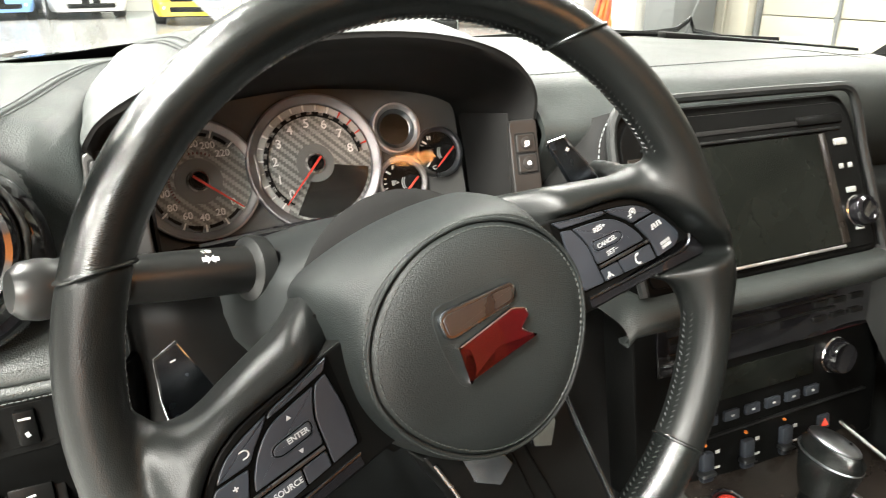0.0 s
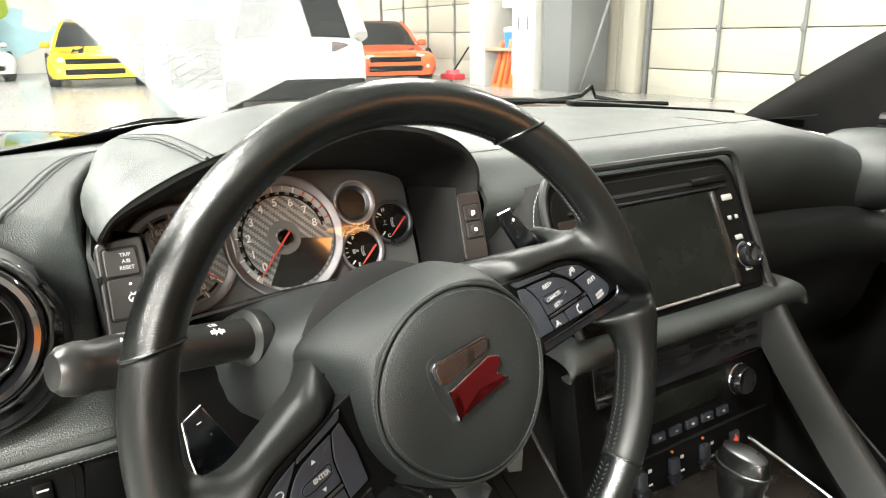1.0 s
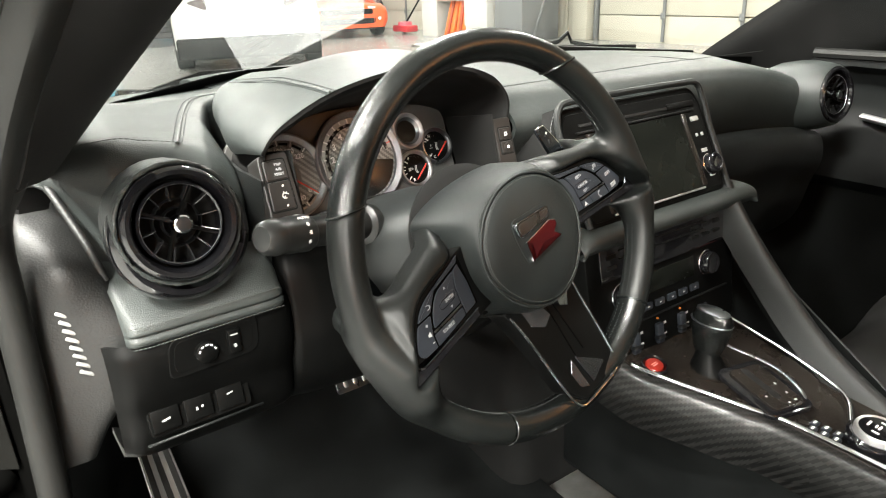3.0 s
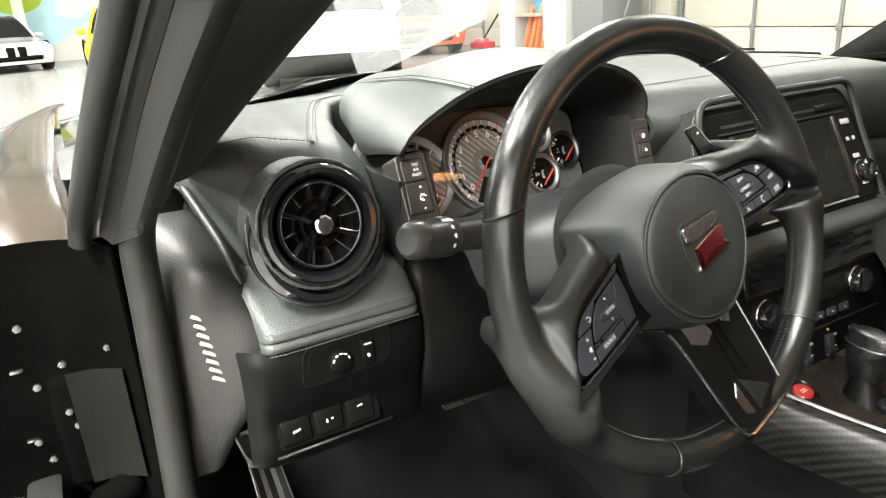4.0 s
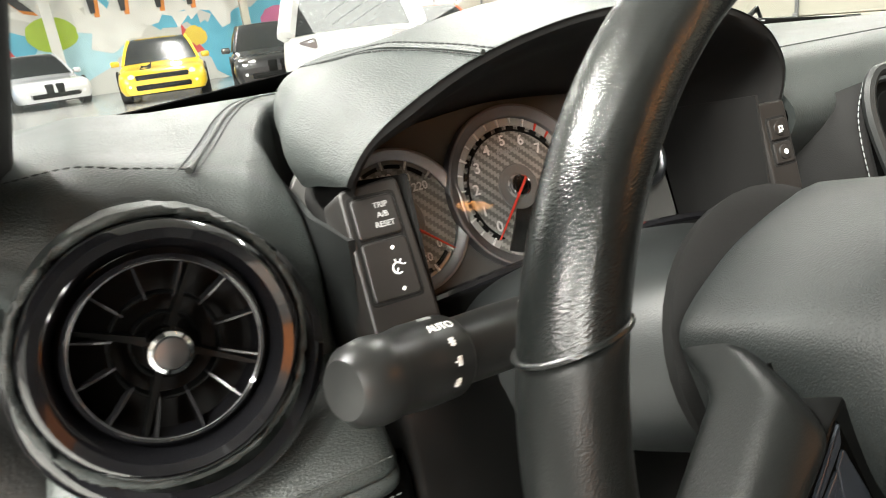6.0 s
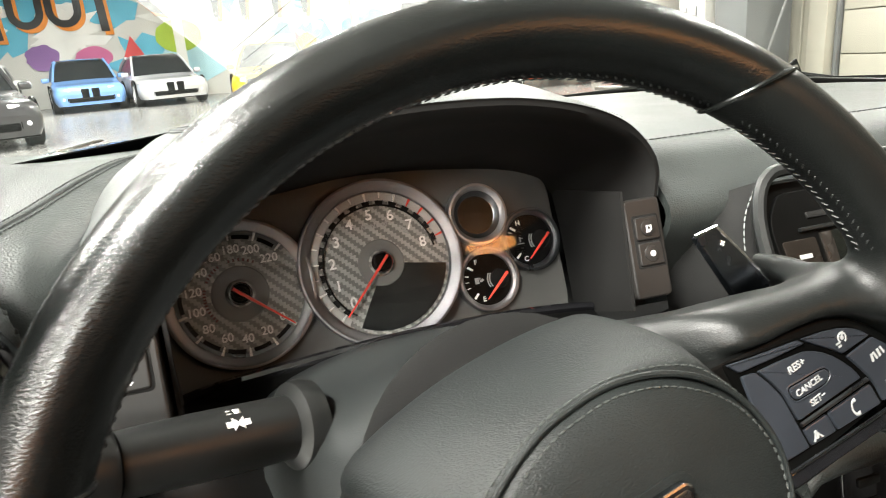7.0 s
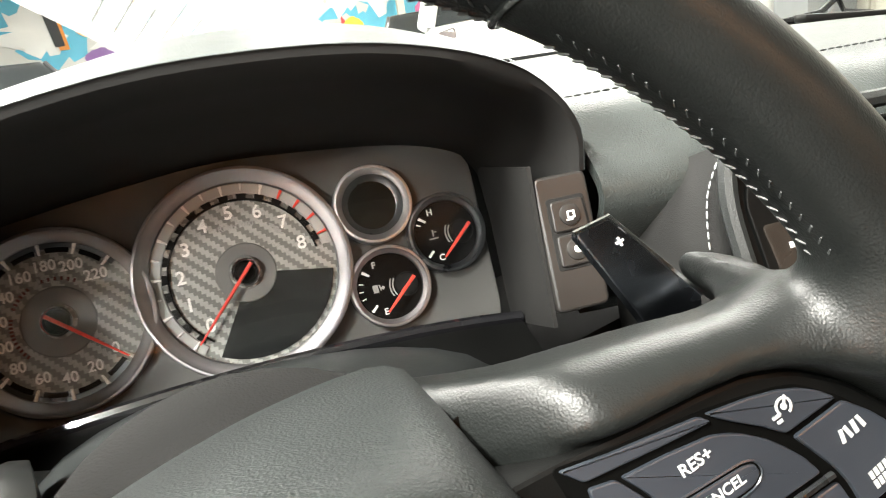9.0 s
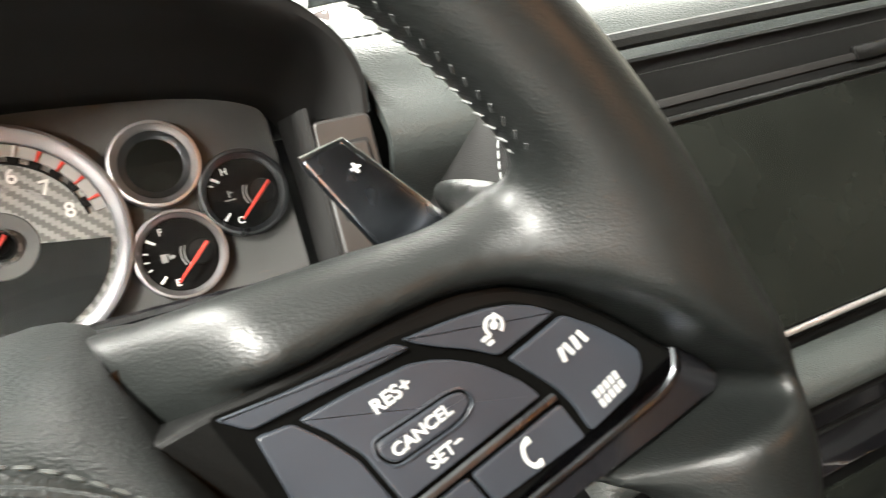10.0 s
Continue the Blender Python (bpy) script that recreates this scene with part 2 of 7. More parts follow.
def lathe(profile, n=48, m=None):
    rows = [[(r * math.cos(2 * math.pi * i / n), r * math.sin(2 * math.pi * i / n), h) for i in range(n)] for r, h in profile]
    bm = grid(rows, closed_u=True)
    if profile[0][0] > 1e-5 and profile[0] != profile[-1]:
        pass
    return moved(bm, m) if m is not None else bm


def tube(pts, r, n=10, closed=False, flat=1.0, cap=True):
    """A round bar along pts; r is a number or one a point."""
    pts = [Vector(p) for p in pts]
    k = len(pts)
    rs = r if isinstance(r, (list, tuple)) else [r] * k
    rows = []
    up = None
    for i, p in enumerate(pts):
        d = (pts[(i + 1) % k] - pts[i - 1]) if closed or 0 < i < k - 1 else (pts[1] - pts[0] if i == 0 else pts[-1] - pts[-2])
        d.normalize()
        if up is None:
            up = Vector((0, 0, 1)) if abs(d.z) < 0.9 else Vector((1, 0, 0))
        side = d.cross(up).normalized()
        up = side.cross(d).normalized()
        rows.append([p + rs[i] * (math.cos(a) * side + flat * math.sin(a) * up) for a in (2 * math.pi * j / n for j in range(n))])
    return grid(rows, closed_u=True, closed_v=closed, cap=cap and not closed)


def rounded(pts, r=0.003, n=4):
    """A closed outline with its corners rounded; r is a number or one a corner."""
    pts = [Vector((*p[:2], 0)) for p in pts]
    k = len(pts)
    out = []
    for i, p in enumerate(pts):
        ri = r[i] if isinstance(r, (list, tuple)) else r
        a, b = pts[i - 1] - p, pts[(i + 1) % k] - p
        cut = min(ri, 0.48 * a.length, 0.48 * b.length)
        s, e = p + a.normalized() * cut, p + b.normalized() * cut
        for j in range(n + 1):
            t = j / n
            out.append((s * (1 - t) ** 2 + p * 2 * t * (1 - t) + e * t * t))
    return [(v.x, v.y) for v in out]


def inset(pts, d):
    k = len(pts)
    area = sum(pts[i - 1][0] * pts[i][1] - pts[i][0] * pts[i - 1][1] for i in range(k))
    sgn = 1 if area > 0 else -1
    out = []
    for i in range(k):
        a, b, c = Vector(pts[i - 1]), Vector(pts[i]), Vector(pts[(i + 1) % k])
        t = (c - a)
        if t.length < 1e-9:
            out.append(pts[i])
            continue
        t.normalize()
        out.append((b.x - t.y * d * sgn, b.y + t.x * d * sgn))
    return out


def prism(pts, z0, z1, bev=0.001, crown=0.0):
    """An outline raised from z0 to z1, its upper edge rounded; crown lifts the middle."""
    rows = [[(x, y, z0) for x, y in pts], [(x, y, z1 - bev) for x, y in pts]]
    if bev:
        rows.append([(x, y, z1 - 0.3 * bev) for x, y in inset(pts, 0.3 * bev)])
        rows.append([(x, y, z1) for x, y in inset(pts, bev)])
    cx, cy = sum(p[0] for p in pts) / len(pts), sum(p[1] for p in pts) / len(pts)
    if crown:
        top = rows[-1]
        for s, c in ((0.8, 0.4), (0.55, 0.75), (0.25, 0.95)):
            rows.append([(cx + (x - cx) * s, cy + (y - cy) * s, z1 + crown * c) for x, y, _ in top])
    bm = bmesh.new()
    vs = [[bm.verts.new(p) for p in r] for r in rows]
    k = len(pts)
    for i in range(len(rows) - 1):
        for j in range(k):
            bm.faces.new((vs[i][j], vs[i][(j + 1) % k], vs[i + 1][(j + 1) % k], vs[i + 1][j]))
    bm.faces.new(vs[0])
    if crown:
        mid = bm.verts.new((cx, cy, z1 + crown))
        for j in range(k):
            bm.faces.new((vs[-1][j], vs[-1][(j + 1) % k], mid))
    else:
        bm.faces.new(vs[-1])
    return bm


def ring_flat(r0, r1, z0, z1, n=64, a0=0.0, a1=360.0, bev=0.0006):
    """A flat ring or arc of it, r0 to r1, z0 to z1."""
    full = abs(a1 - a0) >= 359.9
    prof = [(r0, z0), (r0, z1 - bev), (r0 + bev, z1), (r1 - bev, z1), (r1, z1 - bev), (r1, z0)]
    rows = []
    for i in range(n if full else n + 1):
        a = radians(a0 + (a1 - a0) * i / n)
        rows.append([(r * math.cos(a), r * math.sin(a), z) for r, z in prof])
    return grid(rows, closed_u=True, closed_v=full, cap=not full)


def words(body, size, m, mat, parent, depth=0.0002, align="CENTER", name="lettering"):
    cu = bpy.data.curves.new("txt", "FONT")
    cu.body, cu.size, cu.extrude, cu.align_x, cu.align_y = body, size, depth, align, "CENTER"
    cu.offset, cu.resolution_u = size * 0.018, 6
    tmp = new("txt", cu)
    me = bpy.data.meshes.new_from_object(tmp.evaluated_get(bpy.context.evaluated_depsgraph_get()))
    bpy.data.objects.remove(tmp)
    bpy.data.curves.remove(cu)
    me.name = name
    me.materials.clear()
    me.materials.append(mat)
    ob = new(name, me)
    ob.parent = parent
    ob.matrix_basis = m
    return ob


def bars(rows, m, mat, parent, name="marking"):
    """Plain bars: each row is x, y, width, height, turn."""
    bm = join(*[moved(box(w, h, 0.0003, bev=0), pose(x, y, 0, 0, 0, a)) for x, y, w, h, a in rows])
    return part(name, bm, mat, parent, m=m)


def stitches(pts, mat, parent, length=0.004, gap=0.006, r=0.0006, name="stitching", cross=None, m=None):
    """Short threads along a line of points."""
    pts = [Vector(p) for p in pts]
    bms = []
    left = 0.0
    for a, b in zip(pts, pts[1:]):
        d = b - a
        s = left
        while s < d.length:
            c = a + d.normalized() * s
            w = d.normalized() if cross is None else (d.normalized() + cross(c)).normalized()
            bms.append(tube([c - w * length / 2, c, c + w * length / 2], [r * 0.6, r, r * 0.6], 5))
            s += gap
        left = s - d.length
    return part(name, join(*bms), mat, parent, m=m)


def surface(field, lo, hi, h):
    """A skin round all that the field calls inside (less than zero), on a net of step h."""
    ax_ = [np.arange(l, u + h, h) for l, u in zip(lo, hi)]
    X, Y, Z = np.meshgrid(*ax_, indexing="ij")
    v = field(X, Y, Z)
    ins = v < 0
    n3 = np.array(v.shape) - 1
    tot, cnt = np.zeros((*n3, 3)), np.zeros(n3)
    corner = [(i, j, k) for i in (0, 1) for j in (0, 1) for k in (0, 1)]
    cut = lambda arr, c: arr[c[0]:c[0] + n3[0], c[1]:c[1] + n3[1], c[2]:c[2] + n3[2]]
    for c0 in corner:
        for axis in range(3):
            if c0[axis]:
                continue
            c1 = tuple(1 if i == axis else q for i, q in enumerate(c0))
            a, b = cut(v, c0), cut(v, c1)
            hit = (a < 0) != (b < 0)
            t = np.where(hit, a / np.where(hit, a - b, 1.0), 0.0)
            for i in range(3):
                tot[..., i] += np.where(hit, c0[i] + (t if i == axis else 0.0), 0.0)
            cnt += hit
    cells = np.argwhere(cnt > 0)
    num = -np.ones(n3, int)
    num[tuple(cells.T)] = np.arange(len(cells))
    pts = (cells + tot[tuple(cells.T)] / cnt[tuple(cells.T)][:, None]) * h + np.array(lo)
    faces = []
    for axis in range(3):
        b_, c_ = [i for i in range(3) if i != axis]
        sl0, sl1 = [slice(None)] * 3, [slice(None)] * 3
        sl0[axis], sl1[axis] = slice(0, -1), slice(1, None)
        for p in np.argwhere(ins[tuple(sl0)] != ins[tuple(sl1)]):
            if min(p[b_], p[c_]) < 1 or p[b_] >= n3[b_] or p[c_] >= n3[c_]:
                continue
            q = []
            for db, dc in ((-1, -1), (0, -1), (0, 0), (-1, 0)):
                w = list(p)
                w[b_] += db
                w[c_] += dc
                q.append(int(num[tuple(w)]))
            faces.append(q)
    me = bpy.data.meshes.new("tmp")
    me.from_pydata([tuple(p) for p in pts], [], faces)
    bm = bmesh.new()
    bm.from_mesh(me)
    bpy.data.meshes.remove(me)
    for _ in range(2):
        bmesh.ops.smooth_vert(bm, verts=bm.verts[:], factor=0.4, use_axis_x=True, use_axis_y=True, use_axis_z=True)
    return bm


def poly_dist(X, Y, pts):
    """Distance to a closed outline, negative inside."""
    best, odd = np.full(X.shape, 1e9), np.zeros(X.shape, bool)
    for (x0, y0), (x1, y1) in zip(pts, pts[1:] + pts[:1]):
        dx, dy = x1 - x0, y1 - y0
        t = np.clip(((X - x0) * dx + (Y - y0) * dy) / (dx * dx + dy * dy + 1e-12), 0, 1)
        best = np.minimum(best, np.hypot(X - x0 - t * dx, Y - y0 - t * dy))
        if abs(dy) > 1e-9:
            odd ^= ((y0 > Y) != (y1 > Y)) & (X < dx * (Y - y0) / dy + x0)
    return np.where(odd, -best, best)


def line_dist(X, Y, pts):
    best = np.full(X.shape, 1e9)
    for (x0, y0), (x1, y1) in zip(pts, pts[1:]):
        dx, dy = x1 - x0, y1 - y0
        t = np.clip(((X - x0) * dx + (Y - y0) * dy) / (dx * dx + dy * dy), 0, 1)
        best = np.minimum(best, np.hypot(X - x0 - t * dx, Y - y0 - t * dy))
    return best


def soft_min(a, b, k):
    t = np.maximum(k - np.abs(a - b), 0.0) / k
    return np.minimum(a, b) - t * t * k * 0.25


def slab(d2, N, n0, n1, r):
    """The outline raised from n0 to n1 with edges rounded by r."""
    qx, qy = d2 + r, np.abs(N - (n0 + n1) / 2) - (n1 - n0) / 2 + r
    return np.minimum(np.maximum(qx, qy), 0) + np.hypot(np.maximum(qx, 0), np.maximum(qy, 0)) - r


def soft_max(a, b, k):
    return -soft_min(-a, -b, k)

# ---- car shell ----
def edge_q(x, half=0.75):
    return ((x - 0.36) / half) ** 2


def ws_y(x):
    return 0.69 - 0.31 * edge_q(x)


XS = [-0.40, -0.30, -0.2, -0.05, 0.15, 0.36, 0.57, 0.77, 0.92, 1.02, 1.12]
base = [(x, ws_y(x), 0.918 - 0.02 * edge_q(x)) for x in XS]
head = [(0.36 + (x - 0.36) * 0.76, 0.02 - 0.33 * edge_q(x), 1.225 - 0.03 * edge_q(x)) for x in XS]
mid = [tuple(0.5 * (a + b) for a, b in zip(p, q)) for p, q in zip(base, head)]
mid = [(x, y + 0.012, z + 0.012) for x, y, z in mid]
windscreen = solid("windscreen", skin([base, mid, head], 3, 4), WINDOW, "clear raked car windscreen above the dashboard", "windscreen", "structure")
windscreen.visible_shadow = False

low_mid = [tuple(a + (0.20 if p[0] < 0.0 else 0.04) * (b - a) for a, b in zip(p, q)) for p, q in zip(base, mid)]
solid("windscreen_frit", shell(skin([[(x, y - 0.004, z - (0.012 if x < 0.3 else 0.040)) for x, y, z in base], [(x, y - 0.003, z - (0.001 if x < 0.3 else 0.032)) for x, y, z in low_mid]], 3, 2), 0.001), BLACK, "black band along the foot of the windscreen", "windscreen band", "structure")
solid("transmission_tunnel", box(0.26, 0.56, 0.46, (0.365, 0.545, 0.41), 0.04, 3), SUEDE, "black carpeted tunnel between the footwells", "tunnel", "structure")

# roof lining, rear bulkhead, floor pan
roof_rows = []
for y, dz in ((None, 0.0), (-0.25, 0.03), (-0.45, 0.035), (-0.62, 0.032), (-0.80, 0.018), (-1.10, -0.030), (-1.42, -0.130)):
    row = []
    for x, hy, hz in head:
        yy = hy if y is None else min(y, hy - 0.01)
        row.append((x, yy, hz + dz + (0.012 if y is None else 0)))
    roof_rows.append(row)
solid("roof_lining", shell(skin(roof_rows, 2, 3), 0.03), plastic("headliner", (0.30, 0.295, 0.285), 0.9), "grey fabric headlining under the car roof", "headlining", "structure")
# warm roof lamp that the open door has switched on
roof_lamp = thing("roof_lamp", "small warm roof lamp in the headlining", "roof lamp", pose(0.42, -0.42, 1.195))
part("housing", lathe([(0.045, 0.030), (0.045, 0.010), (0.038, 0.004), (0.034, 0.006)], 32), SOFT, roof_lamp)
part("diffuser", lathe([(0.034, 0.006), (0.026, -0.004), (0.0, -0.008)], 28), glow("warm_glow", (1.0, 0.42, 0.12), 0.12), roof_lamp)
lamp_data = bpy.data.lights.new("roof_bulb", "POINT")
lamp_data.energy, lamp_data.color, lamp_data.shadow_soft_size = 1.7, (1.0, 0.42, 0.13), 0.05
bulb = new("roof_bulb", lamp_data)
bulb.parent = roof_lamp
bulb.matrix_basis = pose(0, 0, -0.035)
solid("firewall", box(1.6, 0.04, 0.70, (0.36, 0.80, 0.475), 0), SUEDE, "black insulated firewall behind the dashboard", "firewall", "structure")
solid("bulkhead", box(1.5, 0.05, 0.62, (0.36, -1.35, 0.53), 0.01), SOFT, "dark rear bulkhead behind the seats", "bulkhead", "structure")
floor_rows = [[(x, y, z) for x in (-0.42, -0.2, 0.0, 0.2, 0.29)] for y, z in ((-1.3, 0.24), (-0.4, 0.23), (0.1, 0.23), (0.42, 0.25), (0.62, 0.36), (0.72, 0.52), (0.74, 0.8))]
solid("footwell_carpet", shell(skin(floor_rows, 2, 3), 0.01), CARPET, "black carpet in the driver's footwell", "carpet", "structure")
floor_rows = [[(x, y, z) for x in (0.44, 0.6, 0.8, 1.0, 1.12)] for y, z in ((-1.3, 0.24), (-0.4, 0.23), (0.1, 0.23), (0.42, 0.25), (0.62, 0.36), (0.72, 0.52), (0.74, 0.8))]
solid("passenger_carpet", shell(skin(floor_rows, 2, 3), 0.01), CARPET, "black carpet in the passenger footwell", "carpet", "structure")

# ---- dashboard ----
dash = thing("dashboard", "charcoal stitched leather dashboard with moulded pads", "dashboard")


def pad_row(x, pts):
    return [(x, y, z) for y, z in pts]


# pad beside the cluster, flowing into the pod round the driver's side vent
VENT = Matrix.Translation((-0.256, 0.1350, 0.8676)) @ Matrix.Rotation(radians(3), 4, "Z") @ Matrix.Rotation(radians(80), 4, "X") @ Matrix.Scale(0.98, 4)
VENT_IN = VENT.inverted()
pod = [(0.049, 0.002), (0.0515, 0.003), (0.0550, -0.002), (0.0590, -0.014), (0.0635, -0.035), (0.0660, -0.065), (0.064, -0.10), (0.055, -0.13)]


def seam_x(y):
    """The line of the double seam across the pad."""
    return np.interp(y, (0.20, 0.221, 0.269, 0.322, 0.356, 0.380, 0.392, 0.400), (-0.234, -0.2266, -0.2106, -0.1913, -0.1765, -0.1605, -0.140, -0.09))


def crease_x(y):
    return np.interp(y, (0.20, 0.215, 0.316, 0.36, 0.40), (-0.207, -0.203, -0.174, -0.153, -0.09))


def edge_x(y):
    """The pad's edge along the gap beside the cowl."""
    return np.interp(y, (0.20, 0.236, 0.275, 0.316, 0.340, 0.365, 0.39, 0.41), (-0.1765, -0.178, -0.1768, -0.1716, -0.1648, -0.1546, -0.125, -0.08))


def pad_top(x, y):
    z = np.interp(y, (0.19, 0.221, 0.269, 0.322, 0.356, 0.380, 0.42, 0.50, 0.60), (0.910, 0.9176, 0.9216, 0.9290, 0.9329, 0.9350, 0.9330, 0.928, 0.920))
    z = z + np.interp(x, (-0.43, -0.37, -0.32, -0.275, -0.227, -0.10), (-0.030, -0.013, 0.001, 0.008, 0.0, 0.0)) * np.interp(y, (0.24, 0.40), (1.0, 0.6))
    d1 = np.interp(y, (0.215, 0.316, 0.36, 0.40), (0.006, 0.009, 0.006, 0.002))
    d2 = np.interp(y, (0.215, 0.236, 0.275, 0.316, 0.365, 0.40), (0.030, 0.023, 0.014, 0.0140, 0.011, 0.006))
    a, b, c = seam_x(y), crease_x(y), edge_x(y)
    t, u = np.clip((x - a) / np.maximum(b - a, 0.004), 0, 1), np.clip((x - b) / np.maximum(c - b, 0.004), 0, 1.3)
    return z - d1 * t - (d2 - d1) * u


def pad_field(X, Y, Z):
    front = np.interp(X, (-0.43, -0.36, -0.325, -0.29, -0.15), (0.29, 0.276, 0.258, 0.215, 0.200)) - Y
    d = soft_max(Z - pad_top(X, Y), front, 0.036)
    left = np.interp(Z, (0.78, 0.811, 0.85, 0.884, 0.891, 0.900), (-0.305, -0.316, -0.327, -0.337, -0.360, -0.440)) - X
    right = X - edge_x(Y) - 0.002
    d = soft_max(soft_max(d, left, 0.006), right, 0.007)
    d = np.maximum(np.maximum(d, 0.795 - Z), Y - np.interp(X, (-0.43, -0.37, -0.30, -0.22, -0.10), (0.38, 0.44, 0.50, 0.57, 0.62)))
    x, y, h = (VENT_IN[i][0] * X + VENT_IN[i][1] * Y + VENT_IN[i][2] * Z + VENT_IN[i][3] for i in range(3))
    r = np.hypot(x, y)
    cone = soft_max(r - 0.0535 - 0.05 * np.clip(-h, 0.0, 0.09), h + 0.002, 0.006)
    cone = np.maximum(cone, 0.805 - Z)
    d = soft_min(d, np.maximum(cone, -0.050 - h), 0.030)
    welt = np.hypot(r - 0.0525, h + 0.0005) - 0.0026
    d = soft_min(d, np.maximum(welt, 0.812 - Z), 0.003)
    return np.maximum(d, -np.maximum(r - 0.0500, -0.04 - h))


part("side_pad", surface(pad_field, (-0.432, 0.108, 0.792), (-0.10, 0.62, 0.945), 0.0031), DASH, dash, "stitched leather pad moulded round the vent", angle=70)
part("welt", tube(spline([(-0.395, 0.284, 0.8955), (-0.360, 0.274, 0.8915), (-0.339, 0.266, 0.8855), (-0.3275, 0.258, 0.852), (-0.317, 0.250, 0.812), (-0.311, 0.246, 0.795)], 5), 0.0024, 8), DASH, dash)
rows = [[(x, y, 0.926 + dz) for y in (0.405, 0.44, 0.5, yb)] + [(x, yb + 0.05, 0.905)] for x, dz, yb in ((-0.11, 0.004, 0.61), (-0.05, 0.006, 0.63), (0.06, 0.004, 0.66), (0.17, 0.002, 0.675))]
part("rear_pad", shell(skin(rows, 4, 4), 0.006), DASH, dash)


def on_pad(pts, up=0.0008):
    return spline([(x, y, float(pad_top(x, y)) + up) for x, y in pts], 5)


stitches(on_pad([(-0.335, 0.262), (-0.302, 0.247), (-0.275, 0.234), (-0.255, 0.229), (-0.239, 0.227), (-0.2285, 0.224)], 0.0004), THREAD_D, dash, 0.0035, 0.0050, 0.0005)
SEAM_Y = (0.223, 0.245, 0.27, 0.295, 0.32, 0.34, 0.358, 0.372, 0.383, 0.391, 0.396)
for off in (-0.0045, 0.0045):
    stitches(on_pad([(float(seam_x(y)) + off, y) for y in SEAM_Y], 0.0004), THREAD_D, dash, 0.0028, 0.0042, 0.0005)
part("piping", tube(on_pad([(float(seam_x(y)), y) for y in SEAM_Y], -0.0006), 0.0018, 8), DASH, dash)

# ledge and knee panel below the vent
rows = []
for x, s, e in ((-0.3165, -0.004, 0.010), (-0.312, -0.001, 0.003), (-0.300, 0.0, 0.0), (-0.24, 0.001, 0.0), (-0.19, 0.002, 0.0), (-0.176, 0.001, 0.004), (-0.171, -0.004, 0.012)):
    rows.append([(x, 0.30, 0.822 + s), (x, 0.225, 0.812 + s), (x, 0.180, 0.801 + s), (x, 0.158 + e, 0.789 + s), (x, 0.1500 + e, 0.7815 + s), (x, 0.1478 + e, 0.7765), (x, 0.1500 + e, 0.7738), (x, 0.1472 + e, 0.7705), (x, 0.1482 + e, 0.7655), (x, 0.156 + e, 0.7615)])
part("ledge", shell(skin(rows, 3, 4), 0.004), DASH, dash, "padded leather ledge with twin seams", pose(0, -0.012, 0))
for y, z in ((0.1470, 0.7840), (0.1430, 0.7660)):
    stitches([(-0.311, y + 0.002, z), (-0.300, y, z), (-0.24, y, z + 0.0008), (-0.176, y + 0.001, z + 0.0015)], THREAD_G, dash, 0.0026, 0.0036, 0.0006, m=pose(0, -0.012, 0))
rows = []
for x, dy in ((-0.335, 0.012), (-0.315, 0.0), (-0.25, -0.002), (-0.19, 0.0), (-0.165, 0.012), (-0.155, 0.05)):
    rows.append([(x, 0.158 + dy, 0.766), (x, 0.151 + dy, 0.75), (x, 0.152 + dy, 0.72), (x, 0.162 + dy, 0.69), (x, 0.168 + dy, 0.66), (x, 0.185 + dy, 0.635), (x, 0.25 + dy, 0.625)])
part("knee_panel", shell(skin(rows, 4, 3), 0.006), BLACK, dash, m=pose(0, -0.012, 0))

# centre and passenger pads
rows = []
for x, dz, fz, yb in ((0.168, 0.003, 0.0, 0.67), (0.20, 0.002, 0.0, 0.68), (0.36, 0.0, 0.0, 0.69), (0.52, -0.004, 0.0, 0.675), (0.70, -0.012, -0.004, 0.625), (0.84, -0.024, -0.020, 0.57), (0.93, -0.034, -0.036, 0.53)):
    k = 1 if x < 0.3 else 0
    rows.append(pad_row(x, [(0.235, 0.80 + dz + fz), (0.215, 0.835 + dz + fz), (0.205 - 0.011 * k, 0.875 + dz + fz), (0.212 + 0.003 * k, 0.903 - 0.004 * k + dz + fz), (0.24, 0.918 + dz + fz), (0.32, 0.925 + dz + 0.7 * fz), (0.48, 0.922 + dz), (yb, 0.915 + dz), (yb + 0.06, 0.89 + dz)]))
part("upper_pad", shell(skin(rows, 4, 4), 0.006), DASH, dash)
stitches([(x, 0.243 + 0.02 * (x - 0.15), 0.9215 - 0.02 * max(0, x - 0.5)) for x in (0.165, 0.2, 0.25, 0.3, 0.4, 0.5, 0.6, 0.7, 0.8)], THREAD_D, dash, 0.004, 0.0055)
rows = []
for x, dz in ((0.505, 0.0), (0.60, -0.004), (0.75, -0.012), (0.86, -0.022), (0.93, -0.036)):
    rows.append([(x, 0.26, 0.800 + dz), (x, 0.205, 0.796 + dz), (x, 0.188, 0.775 + dz), (x, 0.186, 0.74 + dz), (x, 0.20, 0.70 + dz), (x, 0.225, 0.62 + dz), (x, 0.30, 0.55 + dz)])
part("glovebox_pad", shell(skin(rows, 4, 3), 0.006), DASH_DARK, dash)
